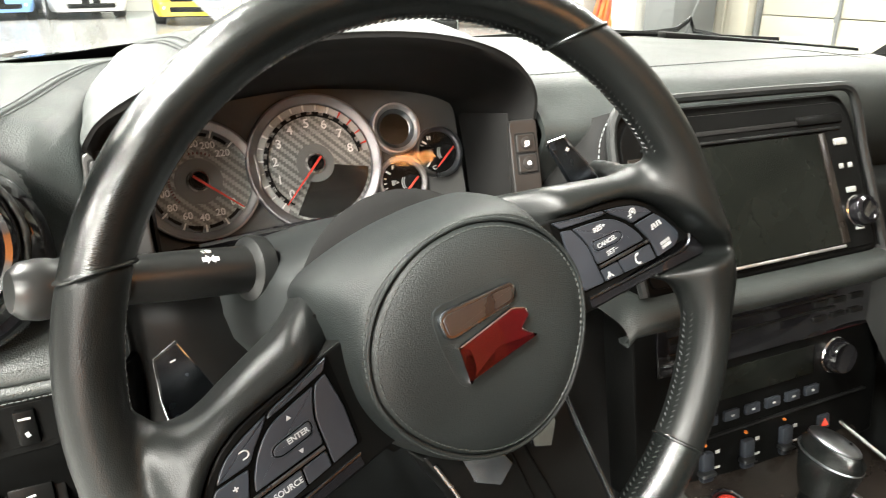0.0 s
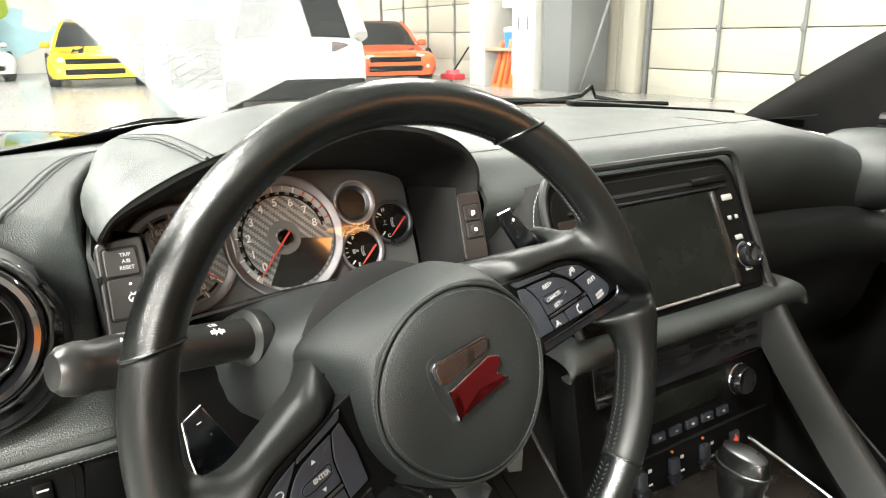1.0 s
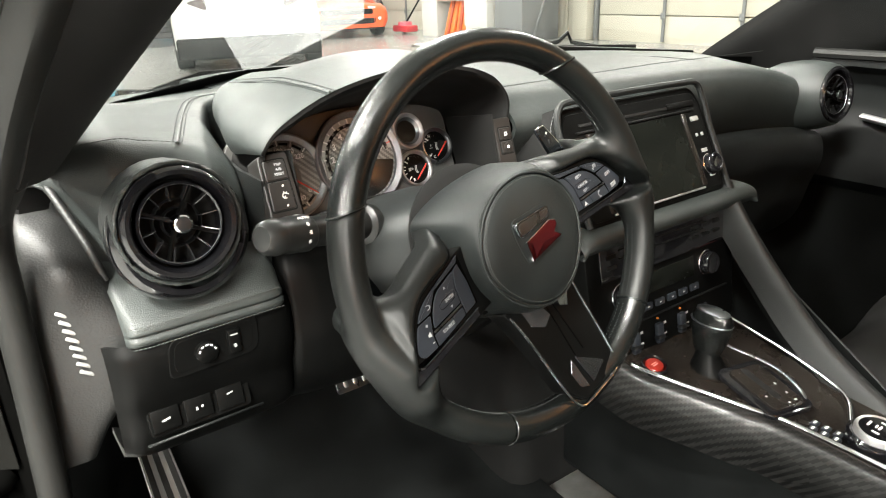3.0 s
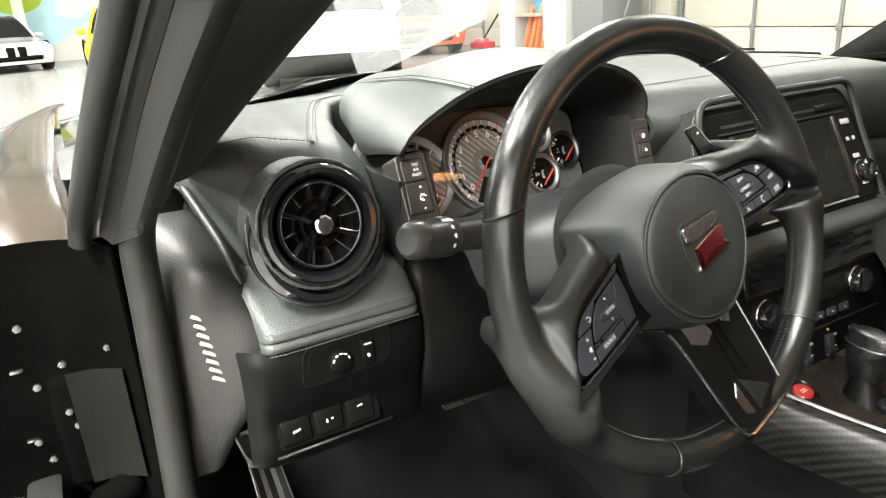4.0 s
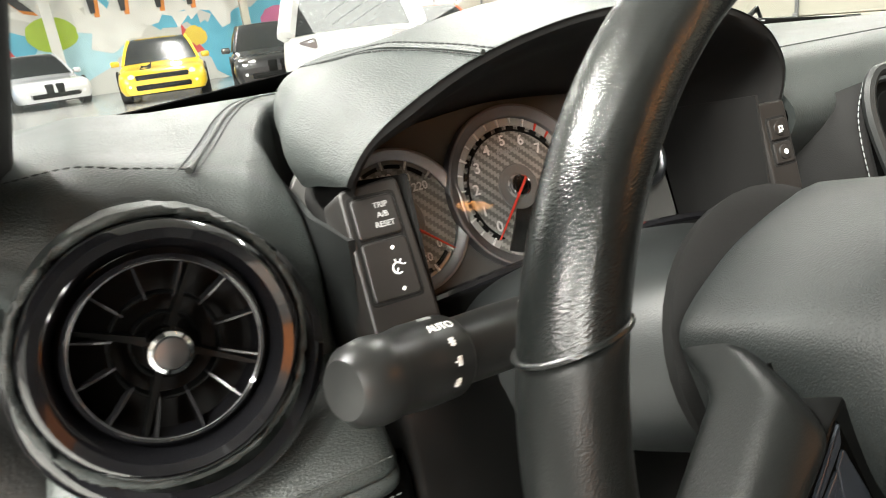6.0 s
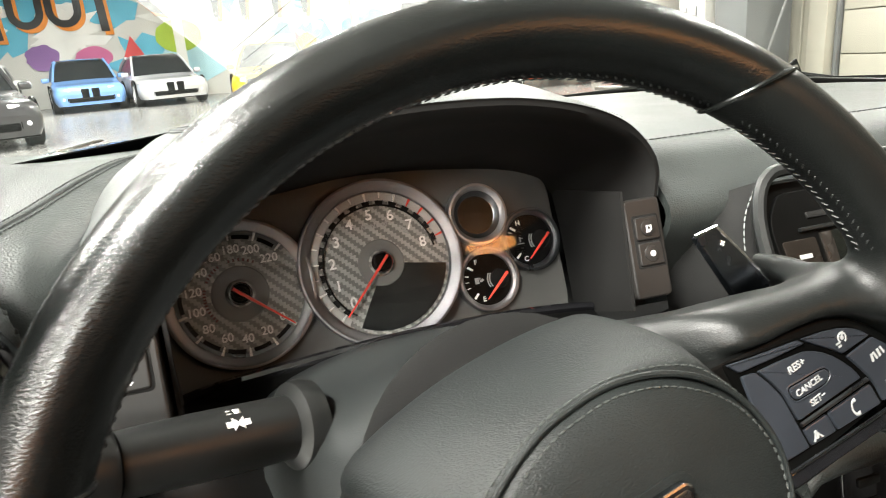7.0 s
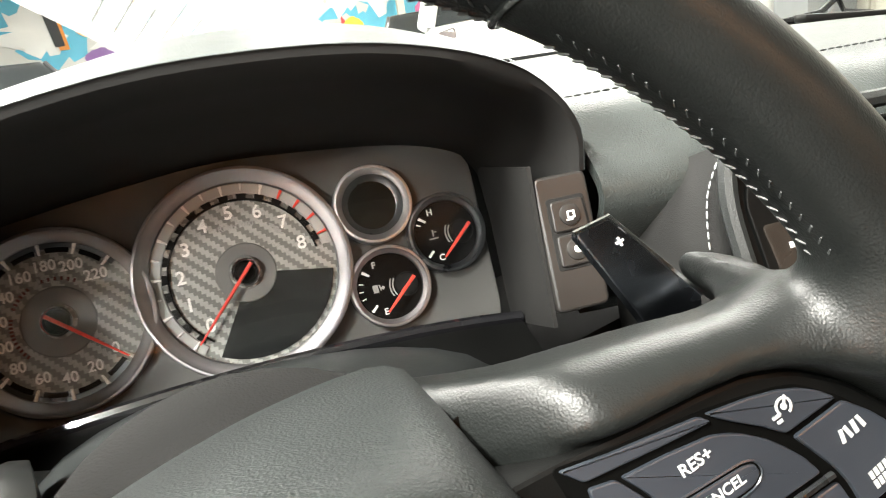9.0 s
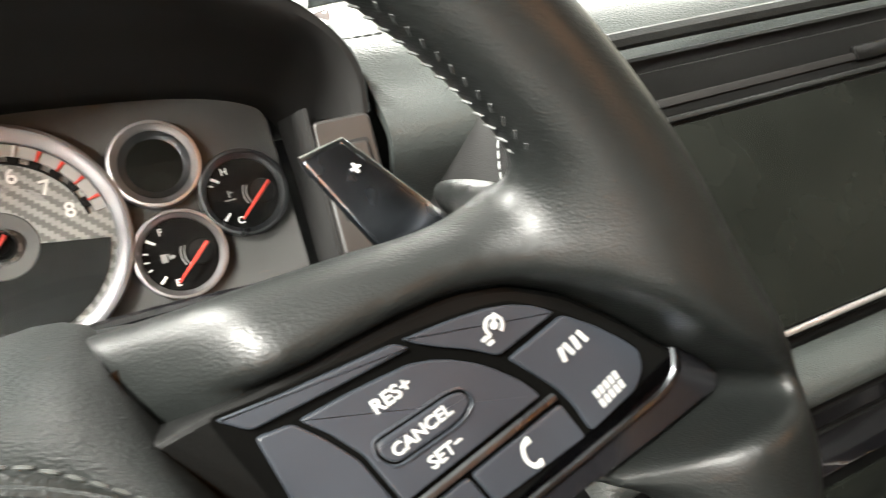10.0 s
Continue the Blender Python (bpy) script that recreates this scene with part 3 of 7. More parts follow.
# seam round the airbag lid and the raised vent strip at the glass
stitches(spline([(0.600, 0.40, 0.9160), (0.610, 0.31, 0.9170), (0.660, 0.262, 0.9090), (0.75, 0.252, 0.8950), (0.85, 0.252, 0.8725)], 6), THREAD_D, dash, 0.006, 0.0065, 0.0006)
part("defrost_slot", moved(box(0.34, 0.030, 0.010, (0, 0, 0), 0.003), pose(0.80, 0.570, 0.9000, 0, 5, -16)), BLACK, dash)

# ---- instrument hood ----
hood = thing("instrument_hood", "stitched leather cowl over the instrument cluster", "instrument hood")
LIP = [(-0.1700, 0.1600, 0.9070), (-0.1685, 0.1570, 0.9120), (-0.1590, 0.1555, 0.9240), (-0.140, 0.157, 0.9360), (-0.104, 0.163, 0.9505), (-0.06, 0.169, 0.961), (-0.01, 0.175, 0.967), (0.05, 0.182, 0.9655), (0.095, 0.188, 0.958), (0.130, 0.193, 0.9455), (0.150, 0.196, 0.930), (0.161, 0.198, 0.912), (0.1625, 0.201, 0.892)]


def arc_at(s):
    """The cowl's ring, s from its lip (0) to its back (1)."""
    out = []
    for x, y, z in LIP:
        up = max(0.0, (z - 0.89) / 0.08)
        back = 0.40 + 0.03 * up
        yy = y + (back - y) * s
        zz = z + 0.016 * math.sin(min(1, s * 1.6) * math.pi * 0.5) * up - (0.045 * up + 0.0) * max(0, s - 0.35) ** 1.3 * 1.6
        xx = x - (0.004 if x < -0.1 else -0.004 if x > 0.12 else 0) * math.sin(min(1.0, s * 3) * math.pi / 2) * (1 - 0.5 * up) + (0.045 if x < -0.1 else 0) * max(0, s - 0.12)
        out.append((xx, yy, zz))
    return out


# the cowl's flank on the door side, from its lower edge up, at three depths
FLANK = {0.39: [(-0.166, 0.2545, 0.8926), (-0.1715, 0.254, 0.908), (-0.169, 0.253, 0.926), (-0.151, 0.253, 0.9435), (-0.108, 0.256, 0.9615)],
         0.75: [(-0.150, 0.336, 0.9090), (-0.1545, 0.338, 0.921), (-0.151, 0.338, 0.938), (-0.137, 0.339, 0.9505), (-0.100, 0.345, 0.9600)],
         1.0: [(-0.118, 0.392, 0.910), (-0.122, 0.395, 0.920), (-0.118, 0.398, 0.934), (-0.108, 0.400, 0.943), (-0.080, 0.410, 0.948)]}


def cowl_row(s):
    """The ring at depth s, its door-side flank taken from the table."""
    row, keys = arc_at(s), (0.0, 0.39, 0.75, 1.0)
    for j in range(5):
        col = [LIP[j]] + [FLANK[k][j] for k in keys[1:]]
        bulge = (0.0025 if j in (1, 2) else 0.001) * math.sin(min(1.0, s * 4) * math.pi)
        row[j] = tuple(float(np.interp(s, keys, [c[a] for c in col])) - (bulge if a == 0 else -bulge if a == 2 and j > 2 else 0) for a in range(3))
    return row


def cowl_at(s, f):
    row = cowl_row(s)
    i = min(int(f), len(row) - 2)
    return Vector(row[i]).lerp(Vector(row[i + 1]), f - i)


part("cowl", skin([cowl_row(s) for s in (0.0, 0.03, 0.10, 0.20, 0.39, 0.57, 0.75, 0.88, 1.0)], 3, 5), DASH, hood)
G_M = pose(0.001, 0.280, 0.852, 69, 0, 2.5)
part("wing_housing", shell(grid([[(-0.184, 0.146, 0.8835), (-0.186, 0.20, 0.884), (-0.172, 0.36, 0.89)], [(-0.183, 0.150, 0.84), (-0.185, 0.205, 0.84), (-0.172, 0.36, 0.84)], [(-0.180, 0.165, 0.79), (-0.182, 0.21, 0.79), (-0.17, 0.36, 0.79)]]), 0.003), DASH_DARK, hood, m=pose(0.010, 0.012, 0))
RING = [(-0.158, -0.045), (-0.158, 0.012), (-0.156, 0.034), (-0.135, 0.050), (-0.10, 0.057), (-0.06, 0.062), (-0.01, 0.066), (0.05, 0.062), (0.095, 0.056), (0.124, 0.047), (0.136, 0.036), (0.140, 0.018), (0.140, -0.045)]
ends = [G_M @ Vector((x, y, -0.008)) for x, y in RING]
inner = []
for f, shrink in ((0.0, -0.0002), (0.0, 0.004), (0.03, 0.007), (0.15, 0.008), (0.30, 0.009), (0.36, 0.013), (0.65, 0.014), (1.0, 0.0)):
    row = []
    for p, q in zip(LIP, ends):
        p = Vector(p) + Vector((-0.6 * shrink * (1 if p[0] > 0 else -1) * (abs(p[0]) > 0.1), 0.0008, -shrink * (1.0 if p[2] > 0.93 else 0.4)))
        row.append(p.lerp(q, f))
    inner.append(spline(row, 5))
part("cowl_lining", grid(inner), HOODIN, hood)
part("side_wall", shell(grid([[(-0.1385, 0.170, 0.905), (-0.1385, 0.160, 0.865), (-0.138, 0.150, 0.825)], [G_M @ Vector((-0.156, 0.035, -0.008)), G_M @ Vector((-0.157, 0.0, -0.008)), G_M @ Vector((-0.150, -0.062, -0.008))]]), 0.002), HOODIN, hood)
part("side_wall", shell(grid([[(0.1565, 0.208, 0.906), (0.1585, 0.206, 0.885), (0.150, 0.200, 0.86)], [(0.1500, 0.30, 0.906), (0.1540, 0.30, 0.885), (0.150, 0.30, 0.86)]]), 0.001), HOODIN, hood)
part("side_wall", shell(grid([[(0.1348, 0.199, 0.899), (0.1345, 0.1925, 0.868), (0.1340, 0.182, 0.825)], [G_M @ Vector((0.141, 0.034, -0.008)), G_M @ Vector((0.142, 0.0, -0.008)), G_M @ Vector((0.140, -0.062, -0.008))]]), 0.002), HOODIN, hood)
COWL_SEAM = [(0.0, 4.27), (0.08, 4.20), (0.2, 4.10), (0.35, 3.95), (0.5, 3.72), (0.62, 3.5), (0.72, 3.25)]
for off in (-0.11, 0.11):
    stitches(spline([cowl_at(s, f + off) + Vector((-0.0004, 0, 0.0016)) for s, f in COWL_SEAM], 4), THREAD_D, hood, 0.004, 0.0052)
part("seam_ridge", tube(spline([cowl_at(s, f) + Vector((-0.0003, 0, 0.0012)) for s, f in COWL_SEAM], 4), 0.0016, 6), DASH, hood)
for dx in (0.0, 0.25):
    stitches(spline([Vector(arc_at(s)[9]).lerp(Vector(arc_at(s)[8]), dx) + Vector((0.0006, 0, 0.0012)) for s in (0.0, 0.02, 0.05, 0.1, 0.17)], 4), THREAD, hood, 0.003, 0.0048, 0.0005)

# ---- cluster ----
GAUGE = G_M
cluster = thing("instrument_cluster", "instrument cluster with woven-look dials and red needles", "instrument cluster", GAUGE)
outline = rounded([(-0.168, -0.050), (-0.150, -0.075), (0.126, -0.075), (0.133, -0.050), (0.134, 0.040), (0.11, 0.064), (0.02, 0.078), (-0.05, 0.074), (-0.15, 0.056), (-0.170, 0.03)], 0.008)
part("face_panel", prism(outline, -0.012, -0.004, 0.001), PANELGREY, cluster)


def dial(name, c, r, deep, bezel_w, face_mat, label):
    g = new(name)
    g.parent = cluster
    g.matrix_basis = pose(c[0], c[1], 0)
    tagged(g, label)
    return g


def bezel(parent, r, w, h, mat, name="bezel"):
    prof = [(r, -0.006), (r, h - 0.0022), (r - 0.0005, h - 0.0016), (r - 0.0018, h - 0.0014), (r - 0.0022, h - 0.0019), (r - 0.55 * w, h - 0.0030), (r - w + 0.0006, h - 0.0042), (r - w, h - 0.0048), (r - w - 0.0004, -0.004)]
    return part(name, lathe(prof, 96), mat, parent)


def needle(parent, c, ang, length, tail, hub_r):
    n = part("needle", moved(join(
        grid([[(-tail, -0.0011, 0.0), (-tail, 0.0011, 0.0), (-tail, 0.0006, 0.0012), (-tail, -0.0006, 0.0012)], [(length * 0.4, -0.00095, 0.0), (length * 0.4, 0.00095, 0.0), (length * 0.4, 0.0005, 0.0012), (length * 0.4, -0.0005, 0.0012)], [(length, -0.0005, 0), (length, 0.0005, 0), (length, 0.0003, 0.0008), (length, -0.0003, 0.0008)]], closed_u=True, cap=True)),
        pose(c[0], c[1], 0.0045, 0, 0, ang)), NEEDLE, parent, "thin red pointer")
    return n


def face_disc(parent, r, mat, z=-0.002):
    return part("dial_face", prism([(r * math.cos(2 * math.pi * i / 72), r * math.sin(2 * math.pi * i / 72)) for i in range(72)], z - 0.003, z, 0), mat, parent)


def tick(a, r0, r1, w0, w1, z=-0.0004, h=0.0012):
    a = radians(a)
    d, s = Vector((math.cos(a), math.sin(a), 0)), Vector((-math.sin(a), math.cos(a), 0))
    pts = [d * r0 - s * w0, d * r0 + s * w0, d * r1 + s * w1, d * r1 - s * w1]
    return prism([(p.x, p.y) for p in pts], z, z + h, 0.0002)


# speedometer
sp = dial("speedometer", (-0.103, -0.0015), 0.049, 0, 0, None, "round speedometer marked in miles per hour")
bezel(sp, 0.049, 0.0075, 0.005, BEZEL)
face_disc(sp, 0.0418, DIAL_S)
SP = [-40 - 25.2 * i for i in range(12)]
part("track_ring", ring_flat(0.0385, 0.0418, -0.002, -0.0008, 96, -45, -322), GUNMETAL, sp)
notch = []
for i in range(11):
    notch.append(ring_flat(0.0362, 0.0392, -0.002, -0.0011, 10, SP[i] - 4.0, SP[i] - 21.2, 0.0003))
part("notch_ring", join(*notch), HOODIN, sp)
part("tick_marks", join(*[tick(a, 0.0355, 0.0412, 0.0005, 0.0009) for a in SP]), WHITE, sp)
for i, a in enumerate(SP):
    rr = 0.0297 if i else 0.031
    words(str(20 * i), 0.0078, pose(rr * math.cos(radians(a)), rr * math.sin(radians(a)), -0.0018), WHITE, sp, 0.00015, name="numeral")
words("MPH", 0.0044, pose(-0.002, 0.0225, -0.0018), DIMMARK, sp, 0.00012, name="numeral")
part("inner_disc", ring_flat(0.0088, 0.0185, -0.002, -0.0014, 60), DISC, sp)
for r_, w_, a_, b_ in ((0.0225, 0.0018, 60, 100), (0.0225, 0.0018, 120, 150), (0.0225, 0.0016, 165, 190), (0.0225, 0.0016, -170, -140)):
    part("faint_scale", join(*[tick(a_ + (b_ - a_) * k / 5, 0.0215, 0.0235, 0.0006, 0.0006, -0.0019, 0.0004) for k in range(6)]), plastic("faint_red", (0.12, 0.03, 0.025), 0.6, strength=0), sp)
part("hub_ring", lathe([(0.0078, -0.002), (0.0078, 0.003), (0.0072, 0.0036), (0.0066, 0.003), (0.0066, -0.001)], 40), CHROME, sp, "chrome hub ring")
part("hub_cap", lathe([(0.0064, -0.002), (0.0064, 0.0016), (0.0050, 0.0024), (0.0047, 0.0018), (0.0044, 0.0024), (0.0, 0.0028)], 36), BLACK, sp)
needle(sp, (0, 0), -40, 0.0400, 0.0058, 0)

# tachometer
ta = dial("tachometer", (-0.0065, 0.002), 0.058, 0, 0, None, "large round rev counter with a dark display sector")
bezel(ta, 0.0585, 0.0082, 0.007, BEZELD)
face_disc(ta, 0.0503, DIAL)
TA = [-135 - 26.1 * i for i in range(9)]
part("track_ring", ring_flat(0.0440, 0.0500, -0.002, -0.0008, 96, -128, -352), TRACK, ta)
gear = []
for i in range(17):
    a = -135 - 13.05 * i
    gear.append(tick(a, 0.0408, 0.0438, 0.0022, 0.0028, -0.002, 0.0020))
part("gear_ring", join(ring_flat(0.0402, 0.0412, -0.002, 0.0002, 80, -126, -352), *gear), HOODIN, ta)
part("tick_marks", join(*[tick(a, 0.0438, 0.0494, 0.0004, 0.0009) for a in TA[:7]], *[tick(a - 13.05, 0.0455, 0.0494, 0.0003, 0.0007) for a in TA[:6]]), WHITE, ta)
part("red_ticks", join(*[tick(a, 0.0438, 0.0494, 0.0004, 0.0009) for a in (TA[7], TA[8], TA[6] - 13.05, TA[7] - 13.05)]), REDM, ta)
for i, a in enumerate(TA):
    words(str(i), 0.0104, pose(0.0342 * math.cos(radians(a)), 0.0342 * math.sin(radians(a)), -0.0018), WHITE, ta, 0.00015, name="numeral")
words("RPMx1000", 0.0044, pose(0.0, 0.0262, -0.0018, 0, 0, 0), DIMMARK, ta, 0.00012, name="numeral")
part("inner_disc", ring_flat(0.0088, 0.0165, -0.002, -0.0012, 60), DISC, ta)
lcd = [(0.0165 * math.cos(radians(a)), 0.0165 * math.sin(radians(a))) for a in range(-114, -8, 8)]
lcd += [(0.0475 * math.cos(radians(a)), 0.0475 * math.sin(radians(a))) for a in range(-10, -119, -6)]
part("display", prism(lcd, -0.002, -0.0008, 0.0002), GLOSSD, ta, "unlit dark display sector")
bars([(0.0205, 0.0215, 0.005, 0.0011, -28), (0.0213, 0.0197, 0.005, 0.0011, -28), (0.0221, 0.0179, 0.005, 0.0011, -28), (0.0190, 0.0232, 0.003, 0.0009, -28)], pose(0, 0, -0.0017), DIMMARK, ta)
part("hub_ring", lathe([(0.0078, -0.002), (0.0078, 0.003), (0.0072, 0.0036), (0.0066, 0.003), (0.0066, -0.001)], 40), CHROME, ta, "chrome hub ring")
part("hub_cap", lathe([(0.0064, -0.002), (0.0064, 0.0016), (0.0050, 0.0024), (0.0047, 0.0018), (0.0044, 0.0024), (0.0, 0.0028)], 36), BLACK, ta)
needle(ta, (0, 0), -133, 0.0450, 0.0058, 0)

# small round display
rd = dial("ring_display", (0.0702, 0.0240), 0.0225, 0, 0, None, "small round unlit display in a bright ring")
bezel(rd, 0.0228, 0.0052, 0.006, SATIN)
part("dish", lathe([(0.0176, 0.002), (0.0150, -0.001), (0.0140, -0.0015)], 60), GUNMETAL, rd)
part("display", lathe([(0.0142, -0.0015), (0.0, -0.0015)], 60), SCREEN, rd)


def small_dial(name, c, label, top, bottom, extra):
    g = dial(name, c, 0.0235, 0, 0, None, label)
    bezel(g, 0.0235, 0.0042, 0.005, BEZEL if name == "fuel_gauge" else GUNMETAL)
    face_disc(g, 0.0195, BLACK)
    part("tick_marks", join(tick(143, 0.0135, 0.0182, 0.0006, 0.0008), tick(-137, 0.0135, 0.0182, 0.0006, 0.0008), *[tick(a, 0.0158, 0.0182, 0.0003, 0.0004) for a in extra]), WHITE, g)
    words(top, 0.0052, pose(-0.0068, 0.0135, -0.0018), WHITE, g, 0.00015, name="numeral")
    words(bottom, 0.0052, pose(-0.0052, -0.0140, -0.0018), WHITE, g, 0.00015, name="numeral")
    part("recess", lathe([(0.0072, -0.0019), (0.0070, -0.0010), (0.0064, -0.0016), (0.0, -0.0018)], 36, pose(0.0100, -0.001, 0)), HOODIN, g)
    part("hub_ring", moved(join(ring_flat(0.0082, 0.0088, -0.002, -0.001, 14, 145, 215), ring_flat(0.0100, 0.0105, -0.002, -0.001, 14, 150, 210)), pose(0.0100, -0.001, 0)), DIMMARK, g)
    needle(g, (0.0100, -0.001), -138, 0.0200, 0.0052, 0)
    return g


fu = small_dial("fuel_gauge", (0.0695, -0.0240), "fuel gauge with red pointer at empty", "F", "E", (165, 180, -165))
bars([(-0.0085, 0.0, 0.0030, 0.0044, 0), (-0.0058, 0.0004, 0.0008, 0.0034, 12), (-0.0042, 0.0, 0.0018, 0.0018, 45)], pose(0, 0, -0.0017), DIMMARK, fu)
te = small_dial("temperature_gauge", (0.1090, -0.0010), "temperature gauge with red pointer at cold", "H", "C", (155,))
bars([(-0.0075, 0.0012, 0.0008, 0.0040, 0), (-0.0062, 0.0018, 0.0020, 0.0005, 0), (-0.0075, -0.0020, 0.0056, 0.0007, 0)], pose(0, 0, -0.0017), DIMMARK, te)
# lower lip in front of the dials
LIPLINE = [(-0.166, -0.066, 0.016), (-0.150, -0.060, 0.024), (-0.125, -0.0555, 0.030), (-0.10, -0.0535, 0.034), (-0.05, -0.0505, 0.036), (0.0, -0.0495, 0.036), (0.06, -0.051, 0.034), (0.10, -0.054, 0.032), (0.132, -0.058, 0.028)]
part("lower_lip", tube(spline(LIPLINE, 6), 0.0035, 8), GLOSSB, cluster)
part("lower_apron", shell(skin([[(x, y, z - 0.001) for x, y, z in LIPLINE], [(x, y - 0.012, z + 0.014) for x, y, z in LIPLINE], [(x, y - 0.030, z + 0.040) for x, y, z in LIPLINE]], 3, 3), 0.002), BLACK, cluster)
part("lower_fill", shell(grid([[(x, y, z - 0.001) for x, y, z in LIPLINE], [(x, y - 0.004, -0.008) for x, y, z in LIPLINE]]), 0.002), HOODIN, cluster)
lens_rows = [[(x, y, 0.012 + 0.010 * (1 - (y / 0.07) ** 2)) for x in (-0.155, -0.07, 0.0, 0.07, 0.138)] for y in (-0.062, -0.03, 0.0, 0.03, 0.064)]
lens = part("lens", skin(lens_rows, 3, 3), LENS, cluster, "clear curved cover lens")
lens.visible_shadow = False


# ---- switch wings beside the cluster ----
def wing(name, label, m, outline, mat):
    w = thing(name, label, "switch panel", m)
    part("panel", prism(rounded(outline, 0.004), -0.03, 0.0, 0.0015), mat, w)
    return w


WL = pose(-0.158, 0.158, 0.877, 67, 0, 0)
wl = wing("left_switch_panel", "grey switch panel with trip and dimmer buttons", WL, [(-0.0155, -0.040), (0.018, -0.044), (0.016, 0.031), (-0.0140, 0.029)], SWITCHM)
wl.name = "trip_switch_panel"
for nm, pts in (("trip_button", [(-0.0105, 0.0045), (0.0115, 0.0045), (0.0108, 0.0235), (-0.0102, 0.0235)]), ("dimmer_button", [(-0.0115, -0.0245), (0.0120, -0.0245), (0.0116, 0.0030), (-0.0106, 0.0030)])):
    part(nm, prism(rounded(pts, 0.0025), -0.001, 0.0016, 0.001), SWITCHM, wl)
part("button_gap", prism(rounded([(-0.0128, -0.026), (0.0134, -0.026), (0.0124, 0.0250), (-0.0116, 0.0250)], 0.003), -0.001, 0.0003, 0.0002), HOODIN, wl)
for i, s in enumerate(("TRIP", "A/B", "RESET")):
    words(s, 0.0036, pose(0.0035, 0.0188 - 0.0045 * i, 0.0018), LEGEND, wl, 0.0001)
bars([(0.0035, -0.0015, 0.0018, 0.0014, 45), (0.0035, -0.0208, 0.0018, 0.0014, 45)], pose(0, 0, 0.0018), WHITE, wl)
part("dimmer_icon", moved(join(ring_flat(0.0022, 0.0029, 0, 0.0003, 20, 30, 300, 0.0001), tick(60, 0.003, 0.0043, 0.0003, 0.0003, 0, 0.0003), tick(20, 0.003, 0.0043, 0.0003, 0.0003, 0, 0.0003), tick(100, 0.003, 0.0043, 0.0003, 0.0003, 0, 0.0003), tick(-120, 0.0, 0.0028, 0.0003, 0.0003, 0, 0.0003)), pose(0.0035, -0.0112, 0.0017)), WHITE, wl)

WR = pose(0.1448, 0.1920, 0.868, 72, 0, 0)
wr = wing("mode_switch_panel", "bronze-grey switch panel with two square buttons", WR, [(-0.0105, -0.038), (0.016, -0.038), (0.017, 0.026), (-0.0095, 0.026)], SWITCHM)
for nm, y in (("mode_button", 0.0065), ("reset_button", -0.0098)):
    part(nm, prism(rounded([(-0.0045, y - 0.0075), (0.0130, y - 0.0075), (0.0125, y + 0.0072), (-0.0042, y + 0.0072)], 0.002), -0.001, 0.0015, 0.0009), SWITCHM, wr)
    part("dome", lathe([(0.0054, 0.0012), (0.0050, 0.0022), (0.0035, 0.0026), (0, 0.0027)], 24, pose(0.0045, y, 0)), SWITCHM, wr)
part("button_gap", prism(rounded([(-0.0058, -0.0188), (0.0146, -0.0188), (0.0136, 0.0152), (-0.0054, 0.0152)], 0.002), -0.001, 0.0003, 0.0002), HOODIN, wr)
part("square_icon", moved(join(box(0.0036, 0.0007, 0.0004, (0, 0.0014, 0), 0), box(0.0036, 0.0007, 0.0004, (0, -0.0014, 0), 0), box(0.0007, 0.0034, 0.0004, (0.0015, 0, 0), 0), box(0.0007, 0.0034, 0.0004, (-0.0015, 0, 0), 0), box(0.0030, 0.0006, 0.0004, (-0.0010, -0.0024, 0), 0)), pose(0.0045, 0.0065, 0.0028)), WHITE, wr)
part("dot_icon", lathe([(0.0018, 0.0026), (0.0018, 0.0030), (0, 0.0030)], 20, pose(0.0045, -0.0098, 0)), WHITE, wr)

# ---- steering wheel ----
WHEEL_0 = pose(-0.0012, 0.0018, 0.8316, 71.4, 0, 3.4) @ pose(0, 0, 0, 0, 0, 17.1)
WHEEL = WHEEL_0 @ pose(0.0078, 0, 0, 0, 3.2, -0.8)
wheel = thing("steering_wheel", "black leather three-spoke steering wheel turned a little anticlockwise", "steering wheel", WHEEL)
RIM_R = 0.1738
# the rim's own plane, within the hub's
RIM_M = WHEEL.inverted() @ pose(0.0024, 0.0038, 0.8296, 73.5, 0, 2.4) @ pose(0, 0, 0, 0, 0, 17.1)
RIM_IN = RIM_M.inverted()


# where the rim's leather sections meet: angle, and how far the joint leans
JOINTS = {"right": (40.9, -0.9), "left": (142.6, 0.55), "foot_left": (234.4, 0.0), "foot_right": (306.0, 0.0)}


def rim_dist(X, Y, N, e0, e1):
    x, y, n = (RIM_IN[i][0] * X + RIM_IN[i][1] * Y + RIM_IN[i][2] * N + RIM_IN[i][3] for i in range(3))
    d = (np.sqrt(((np.hypot(x, y) - RIM_R) / 0.0142) ** 2 + (n / 0.0162) ** 2) - 1) * 0.0142
    for (a, k), q in ((e0, 1), (e1, -1)):
        ca, sa = math.cos(radians(a)), math.sin(radians(a))
        d = np.maximum(d, q * (x * sa - y * ca + k * (x * ca + y * sa - RIM_R)) / math.hypot(1, k))
    return d


def mm(pts, s=1):
    """An outline in millimetres, on the wheel's right (1) or mirrored to its left (-1)."""
    return [(x * 0.001 * s, y * 0.001) for x, y in pts][:: (1 if s > 0 else -1)]


def face_n(x):
    """How far the switch faces stand out from the hub's middle plane."""
    return -0.0016 + 0.08 * (np.abs(x) - 0.100)


